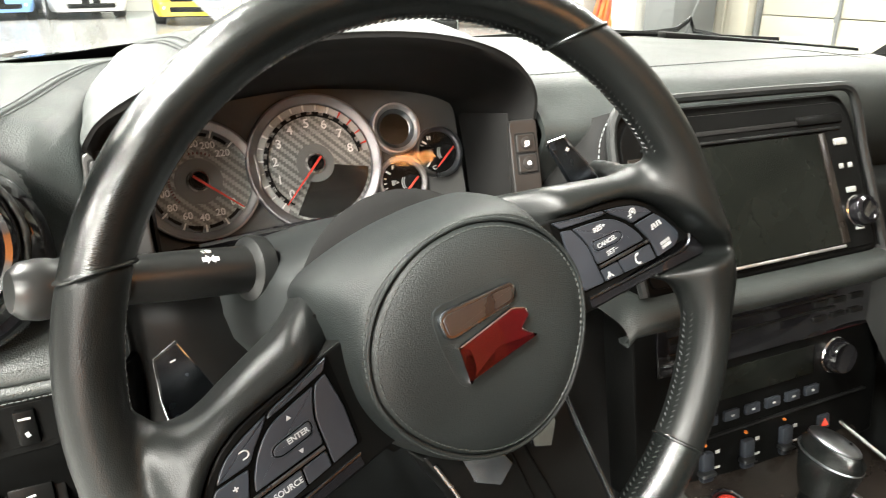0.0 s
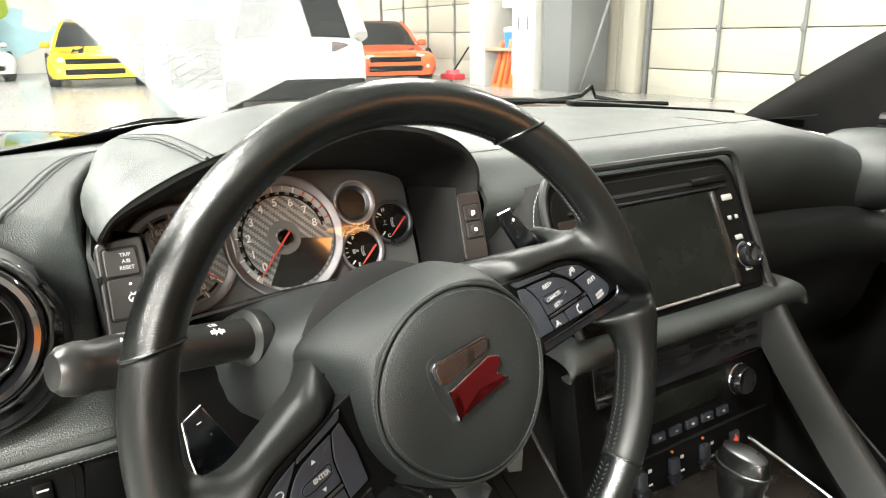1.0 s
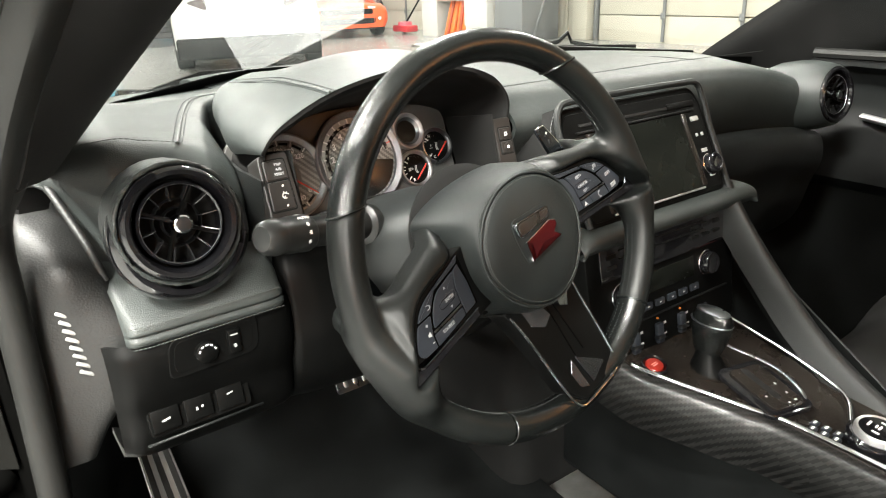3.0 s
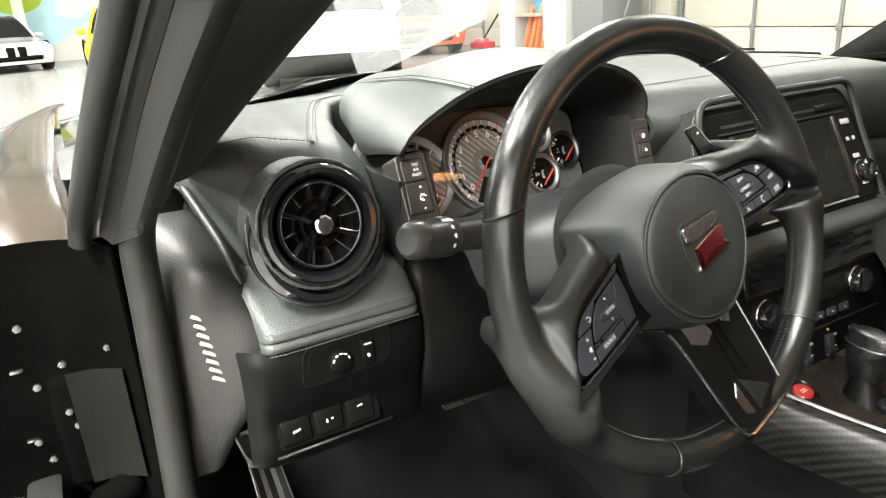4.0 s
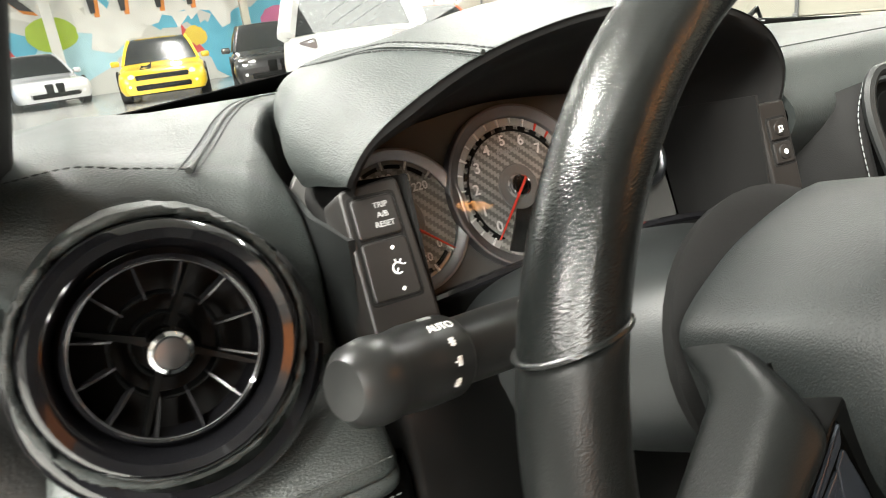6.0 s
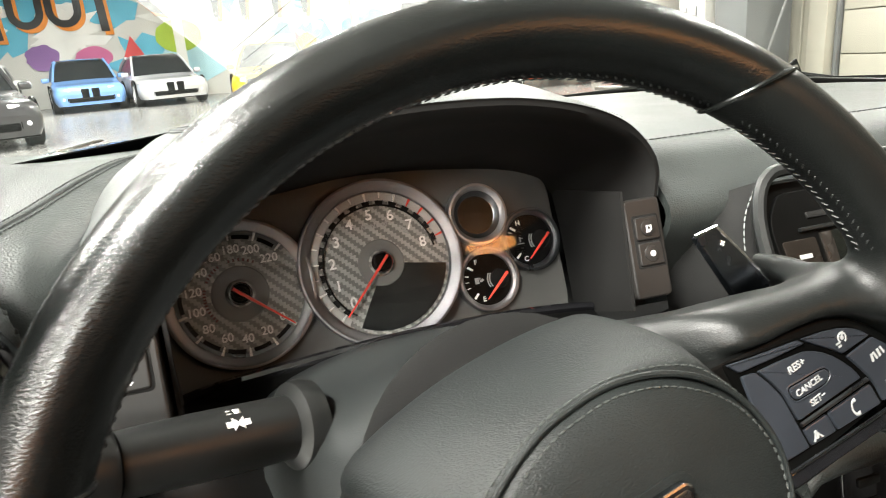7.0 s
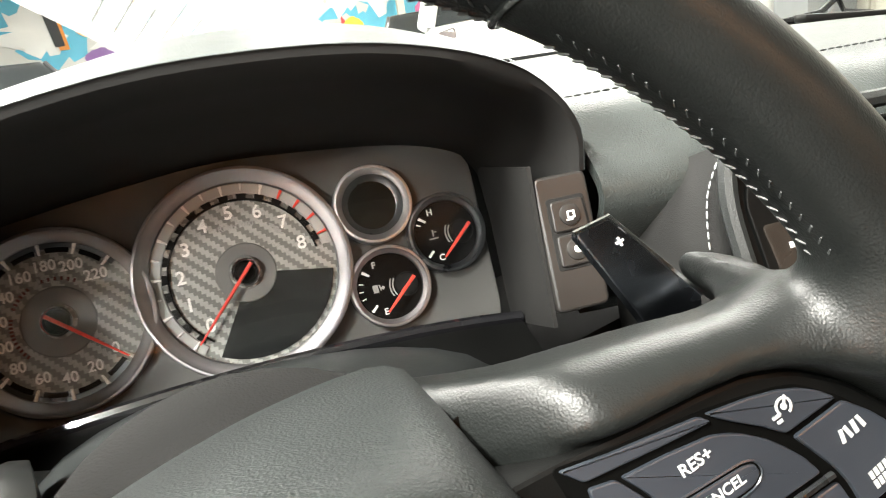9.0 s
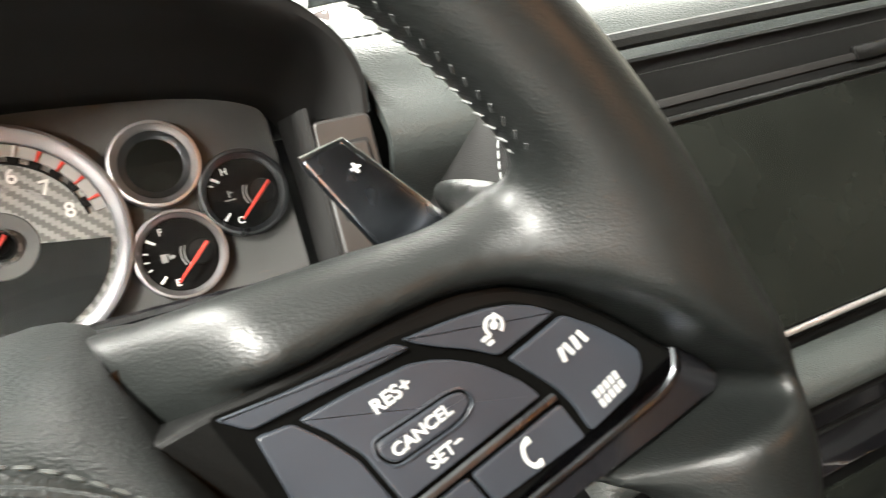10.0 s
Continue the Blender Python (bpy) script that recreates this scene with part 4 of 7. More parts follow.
ARM = [(50, 50), (69, 43.5), (79, 41), (99, 35.8), (122, 29.5), (140, 23.5), (152, 20.5), (160, 22.5), (167, 31), (178, 22), (177, 0), (175, -30), (171, -64), (160, -53), (150, -45), (130, -41.5), (90, -40), (50, -38)]
BEZEL_O = [(58, 24.5), (76, 22.5), (94.7, 18.9), (112.3, 16.6), (125.5, 13.9), (137.6, 8.3), (148.3, -1.1), (157.4, -14.4), (163.5, -26), (170, -35), (174, -42.5), (170, -45.5), (147, -43.5), (129, -41), (90, -39.5), (58, -37)]


def grip_field(s):
    arm, bez = rounded(mm(ARM, s), 0.007, 4), rounded(mm(BEZEL_O, s), 0.004, 4)
    e0, e1 = ((-54.3, 0.0), (40.6, -0.9)) if s > 0 else ((142.9, 0.55), (234.1, 0.0))

    def field(X, Y, N):
        A = np.abs(X)
        ridge = np.interp(A, (0.06, 0.077, 0.091, 0.109, 0.128, 0.140, 0.151, 0.160, 0.168), (0.0285, 0.0265, 0.0245, 0.0215, 0.0180, 0.0130, 0.0045, -0.009, -0.03))
        u = np.maximum(Y - ridge, 0.0)
        t = np.clip((0.090 - A) / 0.038, 0, 1)
        top = face_n(X) + 0.0035 - 0.45 * u - 10 * u * u - 0.030 * t * t * (3 - 2 * t)
        d = slab(poly_dist(X, Y, arm), N - top, -0.034, 0.0, 0.0075)
        d = soft_min(d, rim_dist(X, Y, N, e0, e1), 0.034)
        hollow = slab(poly_dist(X, Y, bez) - 0.0003, N - face_n(X), -0.0050, 0.06, 0.002)
        return -soft_min(-d, hollow, 0.005)

    return field


def rim_seg(e0, e1, n):
    rows = []
    for i in range(n + 1):
        f, row = i / n, []
        for b in (2 * math.pi * j / 28 for j in range(28)):
            dr = 0.0142 * math.cos(b)
            a = radians(e0[0] + (e1[0] - e0[0]) * f) + (e0[1] * (1 - f) ** 8 + e1[1] * f ** 8) * dr / RIM_R
            row.append(((RIM_R + dr) * math.cos(a), (RIM_R + dr) * math.sin(a), 0.0162 * math.sin(b)))
        rows.append(row)
    return grid(rows, closed_u=True, cap=True)


part("rim_section", rim_seg((41.1, -0.9), (142.4, 0.55), 70), WHEEL_L, wheel, "smooth black leather top of the rim", RIM_M)
part("rim_section", rim_seg((234.7, 0.0), (305.7, 0.0), 48), WHEEL_L, wheel, "smooth black leather foot of the rim", RIM_M)
for s in (1, -1):
    lo, hi = ((0.046, -0.172, -0.062), (0.204, 0.140, 0.028)) if s > 0 else ((-0.212, -0.172, -0.062), (-0.046, 0.140, 0.036))
    part("grip", surface(grip_field(s), lo, hi, 0.0019), GRIP_L, wheel, "grained leather grip flowing into the spoke", angle=80)
for a, k in JOINTS.values():
    ring = []
    for b in (2 * math.pi * j / 32 for j in range(32)):
        dr = 0.0143 * math.cos(b)
        q = radians(a) + k * dr / RIM_R
        ring.append(((RIM_R + dr) * math.cos(q), (RIM_R + dr) * math.sin(q), 0.0163 * math.sin(b)))
    part("rim_seam", tube(ring, 0.0011, 8, closed=True), WHEEL_L, wheel, "raised cord over the joint", RIM_M)
runs = [(44.5, 139.5, 0), (234.7, 305.7, 0), (9.0, 43.0, 1), (306.3, 338.5, 1), (141.0, 171.0, 1), (201.5, 234.1, 1)]
for a0, a1, pale in runs:
    line = lambda r, n: [((RIM_R - r) * math.cos(radians(a)), (RIM_R - r) * math.sin(radians(a)), n) for a in np.arange(a0 + 1.5, a1 - 1.0, 1.5)]
    stitches(line(0.0140, 0.0018), THREAD_P if pale else THREAD_D, wheel, 0.0027, 0.0036, 0.0004, cross=lambda c: Vector((0, 0, 1.1)), m=RIM_M)
    stitches(line(0.0141, -0.0040), THREAD_P if pale else THREAD_D, wheel, 0.0027, 0.0036, 0.0004, cross=lambda c: Vector((0, 0, -1.1)), m=RIM_M)

# airbag pad and its leather surround
HALF = [(0.0, 0.0495), (0.016, 0.0480), (0.034, 0.0410), (0.050, 0.0290), (0.0605, 0.0150), (0.0655, -0.002), (0.0640, -0.017), (0.0570, -0.033), (0.0455, -0.048), (0.031, -0.0600), (0.015, -0.0670), (0.0, -0.0690)]
pad_out = [(x, y) for x, y in HALF] + [(-x, y) for x, y in HALF[-2:0:-1]]
pad_s = [(p.x, p.y) for p in spline([(x, y, 0) for x, y in pad_out], 5, closed=True)]
pc = (0.0, -0.0095)


def scaled(s):
    return [(pc[0] + (x - pc[0]) * s, pc[1] + (y - pc[1]) * s) for x, y in pad_s]


def pad_n(s):
    """Height of the domed cover at a share s of its outline."""
    return float(np.interp(s, (0.02, 0.25, 0.5, 0.7, 0.85, 0.94, 0.975, 1.0), (0.0246, 0.0243, 0.0233, 0.0214, 0.0189, 0.0165, 0.0150, 0.0122)))


rows = [[(x, y, 0.004) for x, y in scaled(0.998)]] + [[(x, y, pad_n(s)) for x, y in scaled(s)] for s in (0.998, 0.988, 0.975, 0.955, 0.92, 0.85, 0.77, 0.68, 0.58, 0.46, 0.32, 0.16, 0.02)]
part("airbag_pad", grid(rows, closed_u=True, cap=True), PAD_L, wheel, "padded leather airbag cover with double stitching")
SHOULDER = [(0, 60.5), (24, 59.5), (45, 56.5), (59.5, 53), (66.5, 47.5), (67.5, 38), (69, 25), (71.5, 8), (72.5, -8), (69, -28), (60, -48), (46, -64), (28, -76), (0, -81)]
hub_out = rounded(mm(SHOULDER)[:-1] + mm(SHOULDER, -1)[:-1], 0.014, 5)
PAD_EDGE = scaled(1.0)
HUB_A = np.array([math.atan2(y - pc[1], x - pc[0]) for x, y in hub_out])
HUB_D = np.array([math.hypot(x - pc[0], y - pc[1]) for x, y in hub_out])[np.argsort(HUB_A)]
HUB_A = np.sort(HUB_A)


def cover_row(f, n=None):
    """A ring of the hub cover, f from the pad's edge (0) to the cover's rear edge (1)."""
    lift = float(np.interp(f, (0, 0.04, 0.10, 0.25, 0.45, 0.62, 0.78, 0.90, 1.0), (0.0116, 0.0140, 0.0142, 0.0118, 0.0040, -0.0070, -0.0220, -0.0385, -0.0580))) if n is None else n
    out = []
    for x, y in PAD_EDGE:
        d, a = math.hypot(x - pc[0], y - pc[1]), math.atan2(y - pc[1], x - pc[0])
        r = d + f * (float(np.interp(a, HUB_A, HUB_D, period=2 * math.pi)) - d)
        out.append((pc[0] + r * math.cos(a), pc[1] + r * math.sin(a), lift))
    return out


cover = [cover_row(0.0, 0.006)] + [cover_row(f) for f in (0.0, 0.02, 0.05, 0.10, 0.17, 0.25, 0.33, 0.41, 0.49, 0.57, 0.65, 0.73, 0.80, 0.86, 0.91, 0.96, 1.0)] + [cover_row(0.97, -0.061)]
part("pad_surround", grid(cover, closed_u=True), PAD_L, wheel, "leather hub cover with squared shoulders", angle=70)
part("pad_piping", tube([(x, y, 0.0142) for x, y, _ in cover_row(0.055)], 0.0012, 8, closed=True), PAD_L, wheel, "raised leather piping round the cover")
for loop in ([(x, y, pad_n(0.95) + 0.0003) for x, y in scaled(0.95)], [(x, y, z + 0.0003) for x, y, z in cover_row(0.19)]):
    stitches(loop + loop[:1], THREAD_G, wheel, 0.0023, 0.0034, 0.00045)
# black band put in for the shaded gap between the cover and each spoke
for s in (1, -1):
    side = [(x + s * 0.0022, y) for x, y, _ in cover_row(1.0) if s * x > 0.03 and -0.052 < y < 0.038]
    side.sort(key=lambda p: p[1])
    part("gap_shade_band", shell(grid([[(x - s * 0.004, y, -0.058) for x, y in side], [(x, y, -0.040) for x, y in side], [(x, y, -0.027) for x, y in side], [(x - s * 0.006, y, -0.0255) for x, y in side]]), 0.001), BLACK, wheel, "black band put in for the shaded gap beside the hub cover")

# emblem: plain bright bar and red enamel block
bz = 0.0236
part("emblem_recess", prism(rounded(mm([(-30, 3), (-27, 22), (22, 17), (25, -3), (24, -20), (-28, -22)]), 0.007), bz - 0.004, bz + 0.0002, 0.0002, 0.0), PAD_L, wheel)
bar_o = mm([(-26.5, 6), (-26.5, 16), (-22, 19), (18, 14.5), (20, 11), (16, 4), (-22, 3.5)])
part("emblem_bar", prism(rounded(bar_o, 0.004), bz - 0.001, bz + 0.0030, 0.0010), EMBLEM, wheel, "bright chrome emblem bar")
part("emblem_bar_inlay", prism(inset(rounded(bar_o, 0.004), 0.0022), bz, bz + 0.0032, 0.0003), GUNMETAL, wheel)
red_o = mm([(-23.5, -0.5), (13, 2.6), (20.5, -1.0), (21, -6.0), (14, -9.8), (20.8, -17.0), (6, -17.4), (-2.5, -11.8), (-8.5, -17.6), (-25, -19.4), (-19.6, -14), (-18.2, -5.5)])
part("emblem_rim", prism(rounded(red_o, 0.0012), bz - 0.001, bz + 0.0034, 0.0008), CHROME, wheel)
part("emblem_block", prism(inset(rounded(red_o, 0.0012), 0.0009), bz, bz + 0.0037, 0.0003), REDENAMEL, wheel, "dark red enamel emblem block")
words("SRS", 0.0058, pose(0.012, -0.0405, pad_n(0.66) - 0.0004, 9, 0, 4), SOFT, wheel, 0.0003)
words("AIRBAG", 0.0058, pose(0.011, -0.0490, pad_n(0.78) - 0.0004, 12, 0, 4), SOFT, wheel, 0.0003)
part("embossed_line", moved(box(0.026, 0.0007, 0.0006, bev=0), pose(0.0115, -0.0447, pad_n(0.72), 10, 0, 4)), SOFT, wheel)


# side spokes: a grained arm with a switch panel let into it
def lift_by(bm, fn):
    for v in bm.verts:
        v.co.z += fn(v.co)
    return bm


def lean(c):
    return float(face_n(c.x))


def spot(x, y, turn=0.0):
    lift = 0.00125 if 92 < abs(x) < 117 and -9.5 < y < -0.5 else 0.0009
    return Matrix.Translation((x * 0.001, y * 0.001, float(face_n(x * 0.001)) + lift)) @ pose(0, 0, 0, 0, -math.copysign(4.6, x), 0) @ pose(0, 0, 0, 0, 0, turn)


FIELD_O = [(73.5, 21.8), (87.3, 18.1), (98.5, 15.7), (110.6, 13.3), (122.9, 9.9), (130.5, 7.4), (136, 4.8), (144.4, -3.5), (154.8, -18.1), (157.4, -23), (156, -27.5), (151.4, -31), (134.8, -31.4), (117, -29.6), (93, -27.5), (76, -26)]
BUTTONS = {
    "bar_button": [(74.5, 20.8), (87.3, 17.5), (98.5, 15.1), (109.6, 12.6), (112.0, 9.8), (108.5, 10.3), (95.8, 12.3), (78.5, 15.4)],
    "arc_button": [(111.2, 12.3), (122.9, 9.3), (130.2, 6.8), (135.4, 4.2), (140, 0.6), (143.3, -3.4), (126.9, -3.2), (122.2, 1.8), (116.6, 6.6), (113.2, 9.8)],
    "outer_button": [(144.6, -5.0), (149.8, -11.2), (154.2, -18.2), (156.6, -23.0), (155.3, -27.2), (151.0, -30.2), (136.2, -30.6), (135.8, -23.1), (134.6, -18.2), (131.8, -12), (128.4, -5.1)],
    "speed_button": [(86.4, 11.6), (97.6, 9.9), (109.9, 7.3), (114.5, 5.0), (118.3, 2.2), (122.2, -1.6), (125.2, -5.6), (128.4, -10.8), (130.4, -16.2), (94.0, -14.9), (93.3, -7.8), (92.7, -2.0), (89.8, 5.4)],
    "inner_cap": [(78.5, 13.8), (85.2, 11.8), (88.6, 5.4), (91.5, -2.0), (92.1, -7.8), (92.8, -16), (93.6, -26.6), (79, -25), (77, -5)],
    "phone_button": [(133.2, -20.6), (134.4, -30.6), (117.4, -29.0), (109.4, -28.2), (108.4, -19.6)],
    "voice_button": [(107.5, -19.6), (108.5, -28.1), (95.0, -26.7), (94.4, -19.0)],
}
SLOT = [(95, -0.3), (99.4, -0.8), (113.4, -2.0), (116.6, -3.4), (117.2, -7.0), (114, -9.0), (110.4, -9.2), (96.4, -8.0), (94.2, -4.4)]
LOWER_LIP = [(165.8, -28.4), (169.9, -35), (173.2, -42), (170, -45), (164.5, -44.2), (147, -42.8), (128, -40.4), (80, -37), (80, -30.8), (116, -33.6), (131, -34.7), (157, -36.0), (163.6, -33.6)]
for s in (1, -1):
    part("switch_panel", lift_by(prism(inset(rounded(mm(BEZEL_O, s), 0.004, 5), 0.0003), -0.026, -0.0008, 0.0014), lean), BLACK, wheel, "satin black switch panel")
    part("panel_well", lift_by(prism(rounded(mm(FIELD_O, s), 0.002, 4), -0.004, -0.0005, 0), lean), JAMBK, wheel)
    for nm, pts in BUTTONS.items():
        part(nm, lift_by(prism(rounded(mm(pts, s), 0.0012, 3), -0.003, 0.0006, 0.0005), lean), BTN, wheel)
    part("button_gap", lift_by(prism(rounded(mm(SLOT, s), 0.0022, 4), 0.0, 0.00072, 0.0), lean), JAMBK, wheel)
    part("slot_edge", lift_by(tube([(x, y, 0.0007) for x, y in rounded(mm(SLOT, s), 0.0022, 4)], 0.00035, 5, closed=True), lean), BTN, wheel)
    part("middle_button", lift_by(prism(inset(rounded(mm(SLOT, s), 0.0022, 4), 0.0008), 0.0, 0.0012, 0.0005), lean), BTN, wheel)
    part("chrome_strip", lift_by(tube([(x, y, 0.0006) for x, y in mm([(94.2, -16.8), (115, -17.6), (132.6, -18.2)], s)], 0.0010, 6), lean), GUNMETAL, wheel, "thin bright strip")
    part("lower_lip", lift_by(prism(rounded(mm(LOWER_LIP, s), 0.001, 3), -0.010, 0.0002, 0.0008), lean), GLOSSB, wheel, "gloss black lower lip")
    part("edge_strip", lift_by(tube(spline([(x, y, 0.0004) for x, y in mm([(80, -30.2), (100, -31.8), (116.4, -33.0), (131.4, -33.9), (150, -34.9), (157, -35.0), (162.2, -33.0), (164.8, -28.4)], s)], 3), 0.0009, 6), lean), EMBLEM, wheel, "thin bright strip")
words("RES+", 0.0043, spot(103.3, 4.5), LEGEND, wheel, 0.0001)
words("CANCEL", 0.0038, spot(104.6, -5.0), LEGEND, wheel, 0.0001)
words("SET\u2212", 0.0040, spot(106.4, -12.0), LEGEND, wheel, 0.0001)
words("ENTER", 0.0038, spot(-102.8, -4.4), LEGEND, wheel, 0.0001)
words("SOURCE", 0.0040, spot(-117.2, -23.6), LEGEND, wheel, 0.0001)
bars([(-0.0034, 0, 0.0011, 0.0034, -12), (-0.0014, 0, 0.0011, 0.0034, 12), (0.0008, 0, 0.0012, 0.0034, 0), (0.0030, 0, 0.0011, 0.0034, 14)], spot(142.7, -11.7, 4), LEGEND, wheel)
bars([(0.0016 * i - 0.0032, 0.0013 * j, 0.0011, 0.0020, 0) for i in range(5) for j in (1, -1)], spot(144.8, -25.4, 4), LEGEND, wheel)
part("cruise_icon", moved(join(ring_flat(0.0017, 0.0024, 0, 0.0003, 24, -70, 215, 0.0001), ring_flat(0.0003, 0.0009, 0, 0.0003, 14, 0, 360, 0.0001), moved(box(0.0030, 0.0007, 0.0003, (0.0012, 0, 0), 0, 1), pose(0, 0, 0, 0, 0, 55)), box(0.0022, 0.0008, 0.0003, (-0.0030, -0.0012, 0), 0, 1), box(0.0016, 0.0008, 0.0003, (-0.0026, -0.0026, 0), 0, 1)), spot(129.3, 3.0)), LEGEND, wheel)
handset = spline([(0.0016, 0.0030, 0), (-0.0004, 0.0026, 0), (-0.0014, 0.0, 0), (-0.0004, -0.0026, 0), (0.0016, -0.0030, 0)], 4)
part("handset_icon", moved(tube(handset, [0.0009, 0.0009, 0.0008, 0.0007, 0.0006, 0.0005, 0.0005, 0.0005, 0.0005, 0.0005, 0.0005, 0.0005, 0.0006, 0.0007, 0.0008, 0.0009, 0.0009], 6, flat=0.3), spot(121, -24.8)), LEGEND, wheel)
part("voice_icon", moved(join(box(0.0013, 0.0034, 0.0003, (0, 0, 0), 0, 1), moved(box(0.0008, 0.0034, 0.0003, (0, 0, 0), 0, 1), pose(0.0015, -0.001, 0, 0, 0, 35)), moved(box(0.0008, 0.0030, 0.0003, (0, 0, 0), 0, 1), pose(-0.0013, -0.001, 0, 0, 0, -35))), spot(98.6, -23.6)), LEGEND, wheel)
tri_up = [(-0.0014, -0.0010), (0.0014, -0.0010), (0.0, 0.0012)]
part("up_icon", moved(prism(tri_up, 0, 0.0003, 0), spot(-103.2, 5.6)), LEGEND, wheel)
part("down_icon", moved(prism(tri_up, 0, 0.0003, 0), spot(-104.4, -11.8, 180)), LEGEND, wheel)
part("back_icon", moved(join(ring_flat(0.0014, 0.0021, 0, 0.0003, 14, -90, 90, 0.0001), box(0.0022, 0.0007, 0.0003, (-0.0011, 0.0018, 0), 0, 1), box(0.0018, 0.0007, 0.0003, (-0.0009, -0.0018, 0), 0, 1)), spot(-127.0, 2.2)), LEGEND, wheel)
bars([(0, 0, 0.0026, 0.0007, 0), (0, 0, 0.0007, 0.0026, 0)], spot(-137.0, -9.2), LEGEND, wheel)
bars([(0, 0, 0.0026, 0.0007, 0)], spot(-138.2, -24.4), LEGEND, wheel)
part("speaker_icon", moved(prism([(-0.0018, -0.0009), (0.0012, -0.0022), (0.0012, 0.0022), (-0.0018, 0.0009)], 0, 0.0003, 0), spot(-138.2, -17.0)), LEGEND, wheel)


# lower spoke: a faceted gloss plate from the hub to the rim
def low_n(c):
    return -0.0100 + 0.019 * (-c.y - 0.066) / 0.1 - (0.10 * max(0.0, abs(c.x) - 0.016))


low = mm([(-50, -58), (50, -58), (42, -88), (40, -122), (38, -150), (36, -166), (29, -174), (-24, -174), (-36, -158), (-39, -122), (-43, -88)])
part("lower_spoke", lift_by(prism(rounded(low, 0.003), -0.022, 0.0, 0.002), low_n), BLACK, wheel, "black lower spoke")
for s in (1, -1):
    part("leg_edge", lift_by(tube(spline([(s * x * 0.001, y * 0.001, 0.0006) for x, y in ((46, -64), (42.5, -88), (40.4, -122), (38.4, -150), (36, -167), (29, -174.8), (12, -175.2), (0, -175.2))], 3), 0.0014, 8), low_n), EMBLEM, wheel, "bright edge strip")
    part("leg_groove", lift_by(tube([(s * 0.004, -0.072, 0.0002), (s * 0.005, -0.100, 0.0002), (s * 0.0065, -0.134, 0.0002)], 0.0007, 6), low_n), JAMBK, wheel)
    part("upper_insert", lift_by(prism(rounded(mm([(8, -86), (19, -93), (41, -78), (44, -64), (14, -64)], s), 0.001), -0.006, 0.0012, 0.0006), lambda c: low_n(c) - 0.22 * (abs(c.x) - 0.02)), EMBLEM, wheel, "polished metal insert")
    part("foot_insert", lift_by(prism(rounded(mm([(-8.5, -134), (24, -160), (-5, -166)] if s > 0 else [(13, -134), (31, -156), (11, -166)], s), 0.0008), -0.006, 0.0010, 0.0006), lambda c: low_n(c) - 0.10 * abs(c.x)), EMBLEM, wheel, "polished metal insert")

# ---- paddles ----
for s, nm in ((1, "upshift_paddle"), (-1, "downshift_paddle")):
    pd = thing(nm, "dark metal gearshift paddle with bright edge behind the wheel", "shift paddle", WHEEL_0, "shift paddles")
    o = [(0.1365, 0.0535), (0.1495, 0.0525), (0.1650, 0.0150), (0.1500, -0.0100), (0.1260, -0.0100), (0.1425, 0.0180)] if s > 0 else [(-0.1210, 0.0520), (-0.1345, 0.0490), (-0.1405, 0.0280), (-0.1430, 0.0100), (-0.1400, -0.0200), (-0.1180, -0.0200), (-0.1150, 0.0200)]
    rim_line = [o[0], o[1], o[2]] if s > 0 else o[:5]
    part("blade", prism(rounded(o, 0.002), -0.0640, -0.0600, 0.0008), PADDLE, pd)
    part("blade_edge", tube([(x, y, -0.0605) for x, y in rim_line], 0.0011, 6), CHROME, pd, "bright polished edge")
    bars([(0, 0, 0.0030, 0.0008, 0)] + ([(0, 0, 0.0008, 0.0030, 0)] if s > 0 else []), pose(0.1485 if s > 0 else -0.127, 0.0440, -0.0596), WHITE, pd)

# ---- column ----
col = thing("steering_column", "black moulded steering column shroud", "column shroud")
rows = []
for y, w, zt, zb_ in ((0.050, 0.050, 0.862, 0.775), (0.080, 0.068, 0.862, 0.752), (0.12, 0.090, 0.854, 0.735), (0.17, 0.108, 0.842, 0.725), (0.215, 0.120, 0.826, 0.715), (0.26, 0.126, 0.806, 0.71)):
    rows.append([(w * math.cos(a) * (1 - 0.12 * math.sin(a) ** 2), y + 0.03 * (1 - abs(math.sin(a))) * 0, (zt + zb_) / 2 + (zt - zb_) / 2 * (abs(math.sin(a)) ** 0.75) * (1 if math.sin(a) > 0 else -1)) for a in (2 * math.pi * k / 32 for k in range(32))])
cols = [spline([r[j] for r in rows], 3) for j in range(32)]
part("shroud", grid([[c[i] for c in cols] for i in range(len(cols[0]))], closed_u=True, cap=True), SHROUD, col)
part("gaiter", lathe([(0.030, 0.0), (0.062, -0.008), (0.070, -0.016), (0.068, -0.024), (0.060, -0.03)], 40, pose(0, 0.052, 0.822, 69, 0, 0)), SUEDE, col, "suede-like gaiter between wheel and column")
rows = []
for x, dy, zt in ((-0.169, 0.060, 0.806), (-0.166, 0.012, 0.812), (-0.145, 0.0, 0.818), (-0.11, -0.006, 0.815), (0.0, -0.012, 0.80), (0.11, -0.004, 0.80), (0.20, 0.03, 0.80)):
    rows.append([(x, 0.20 + dy, zt), (x, 0.168 + dy, zt - 0.022), (x, 0.156 + dy, 0.745), (x, 0.152 + dy, 0.70), (x, 0.168 + dy, 0.65), (x, 0.225 + dy, 0.61), (x, 0.36, 0.60)])
part("lower_cover", shell(skin(rows, 4, 3), 0.006), BLACK, col, "dark knee cover under the column")

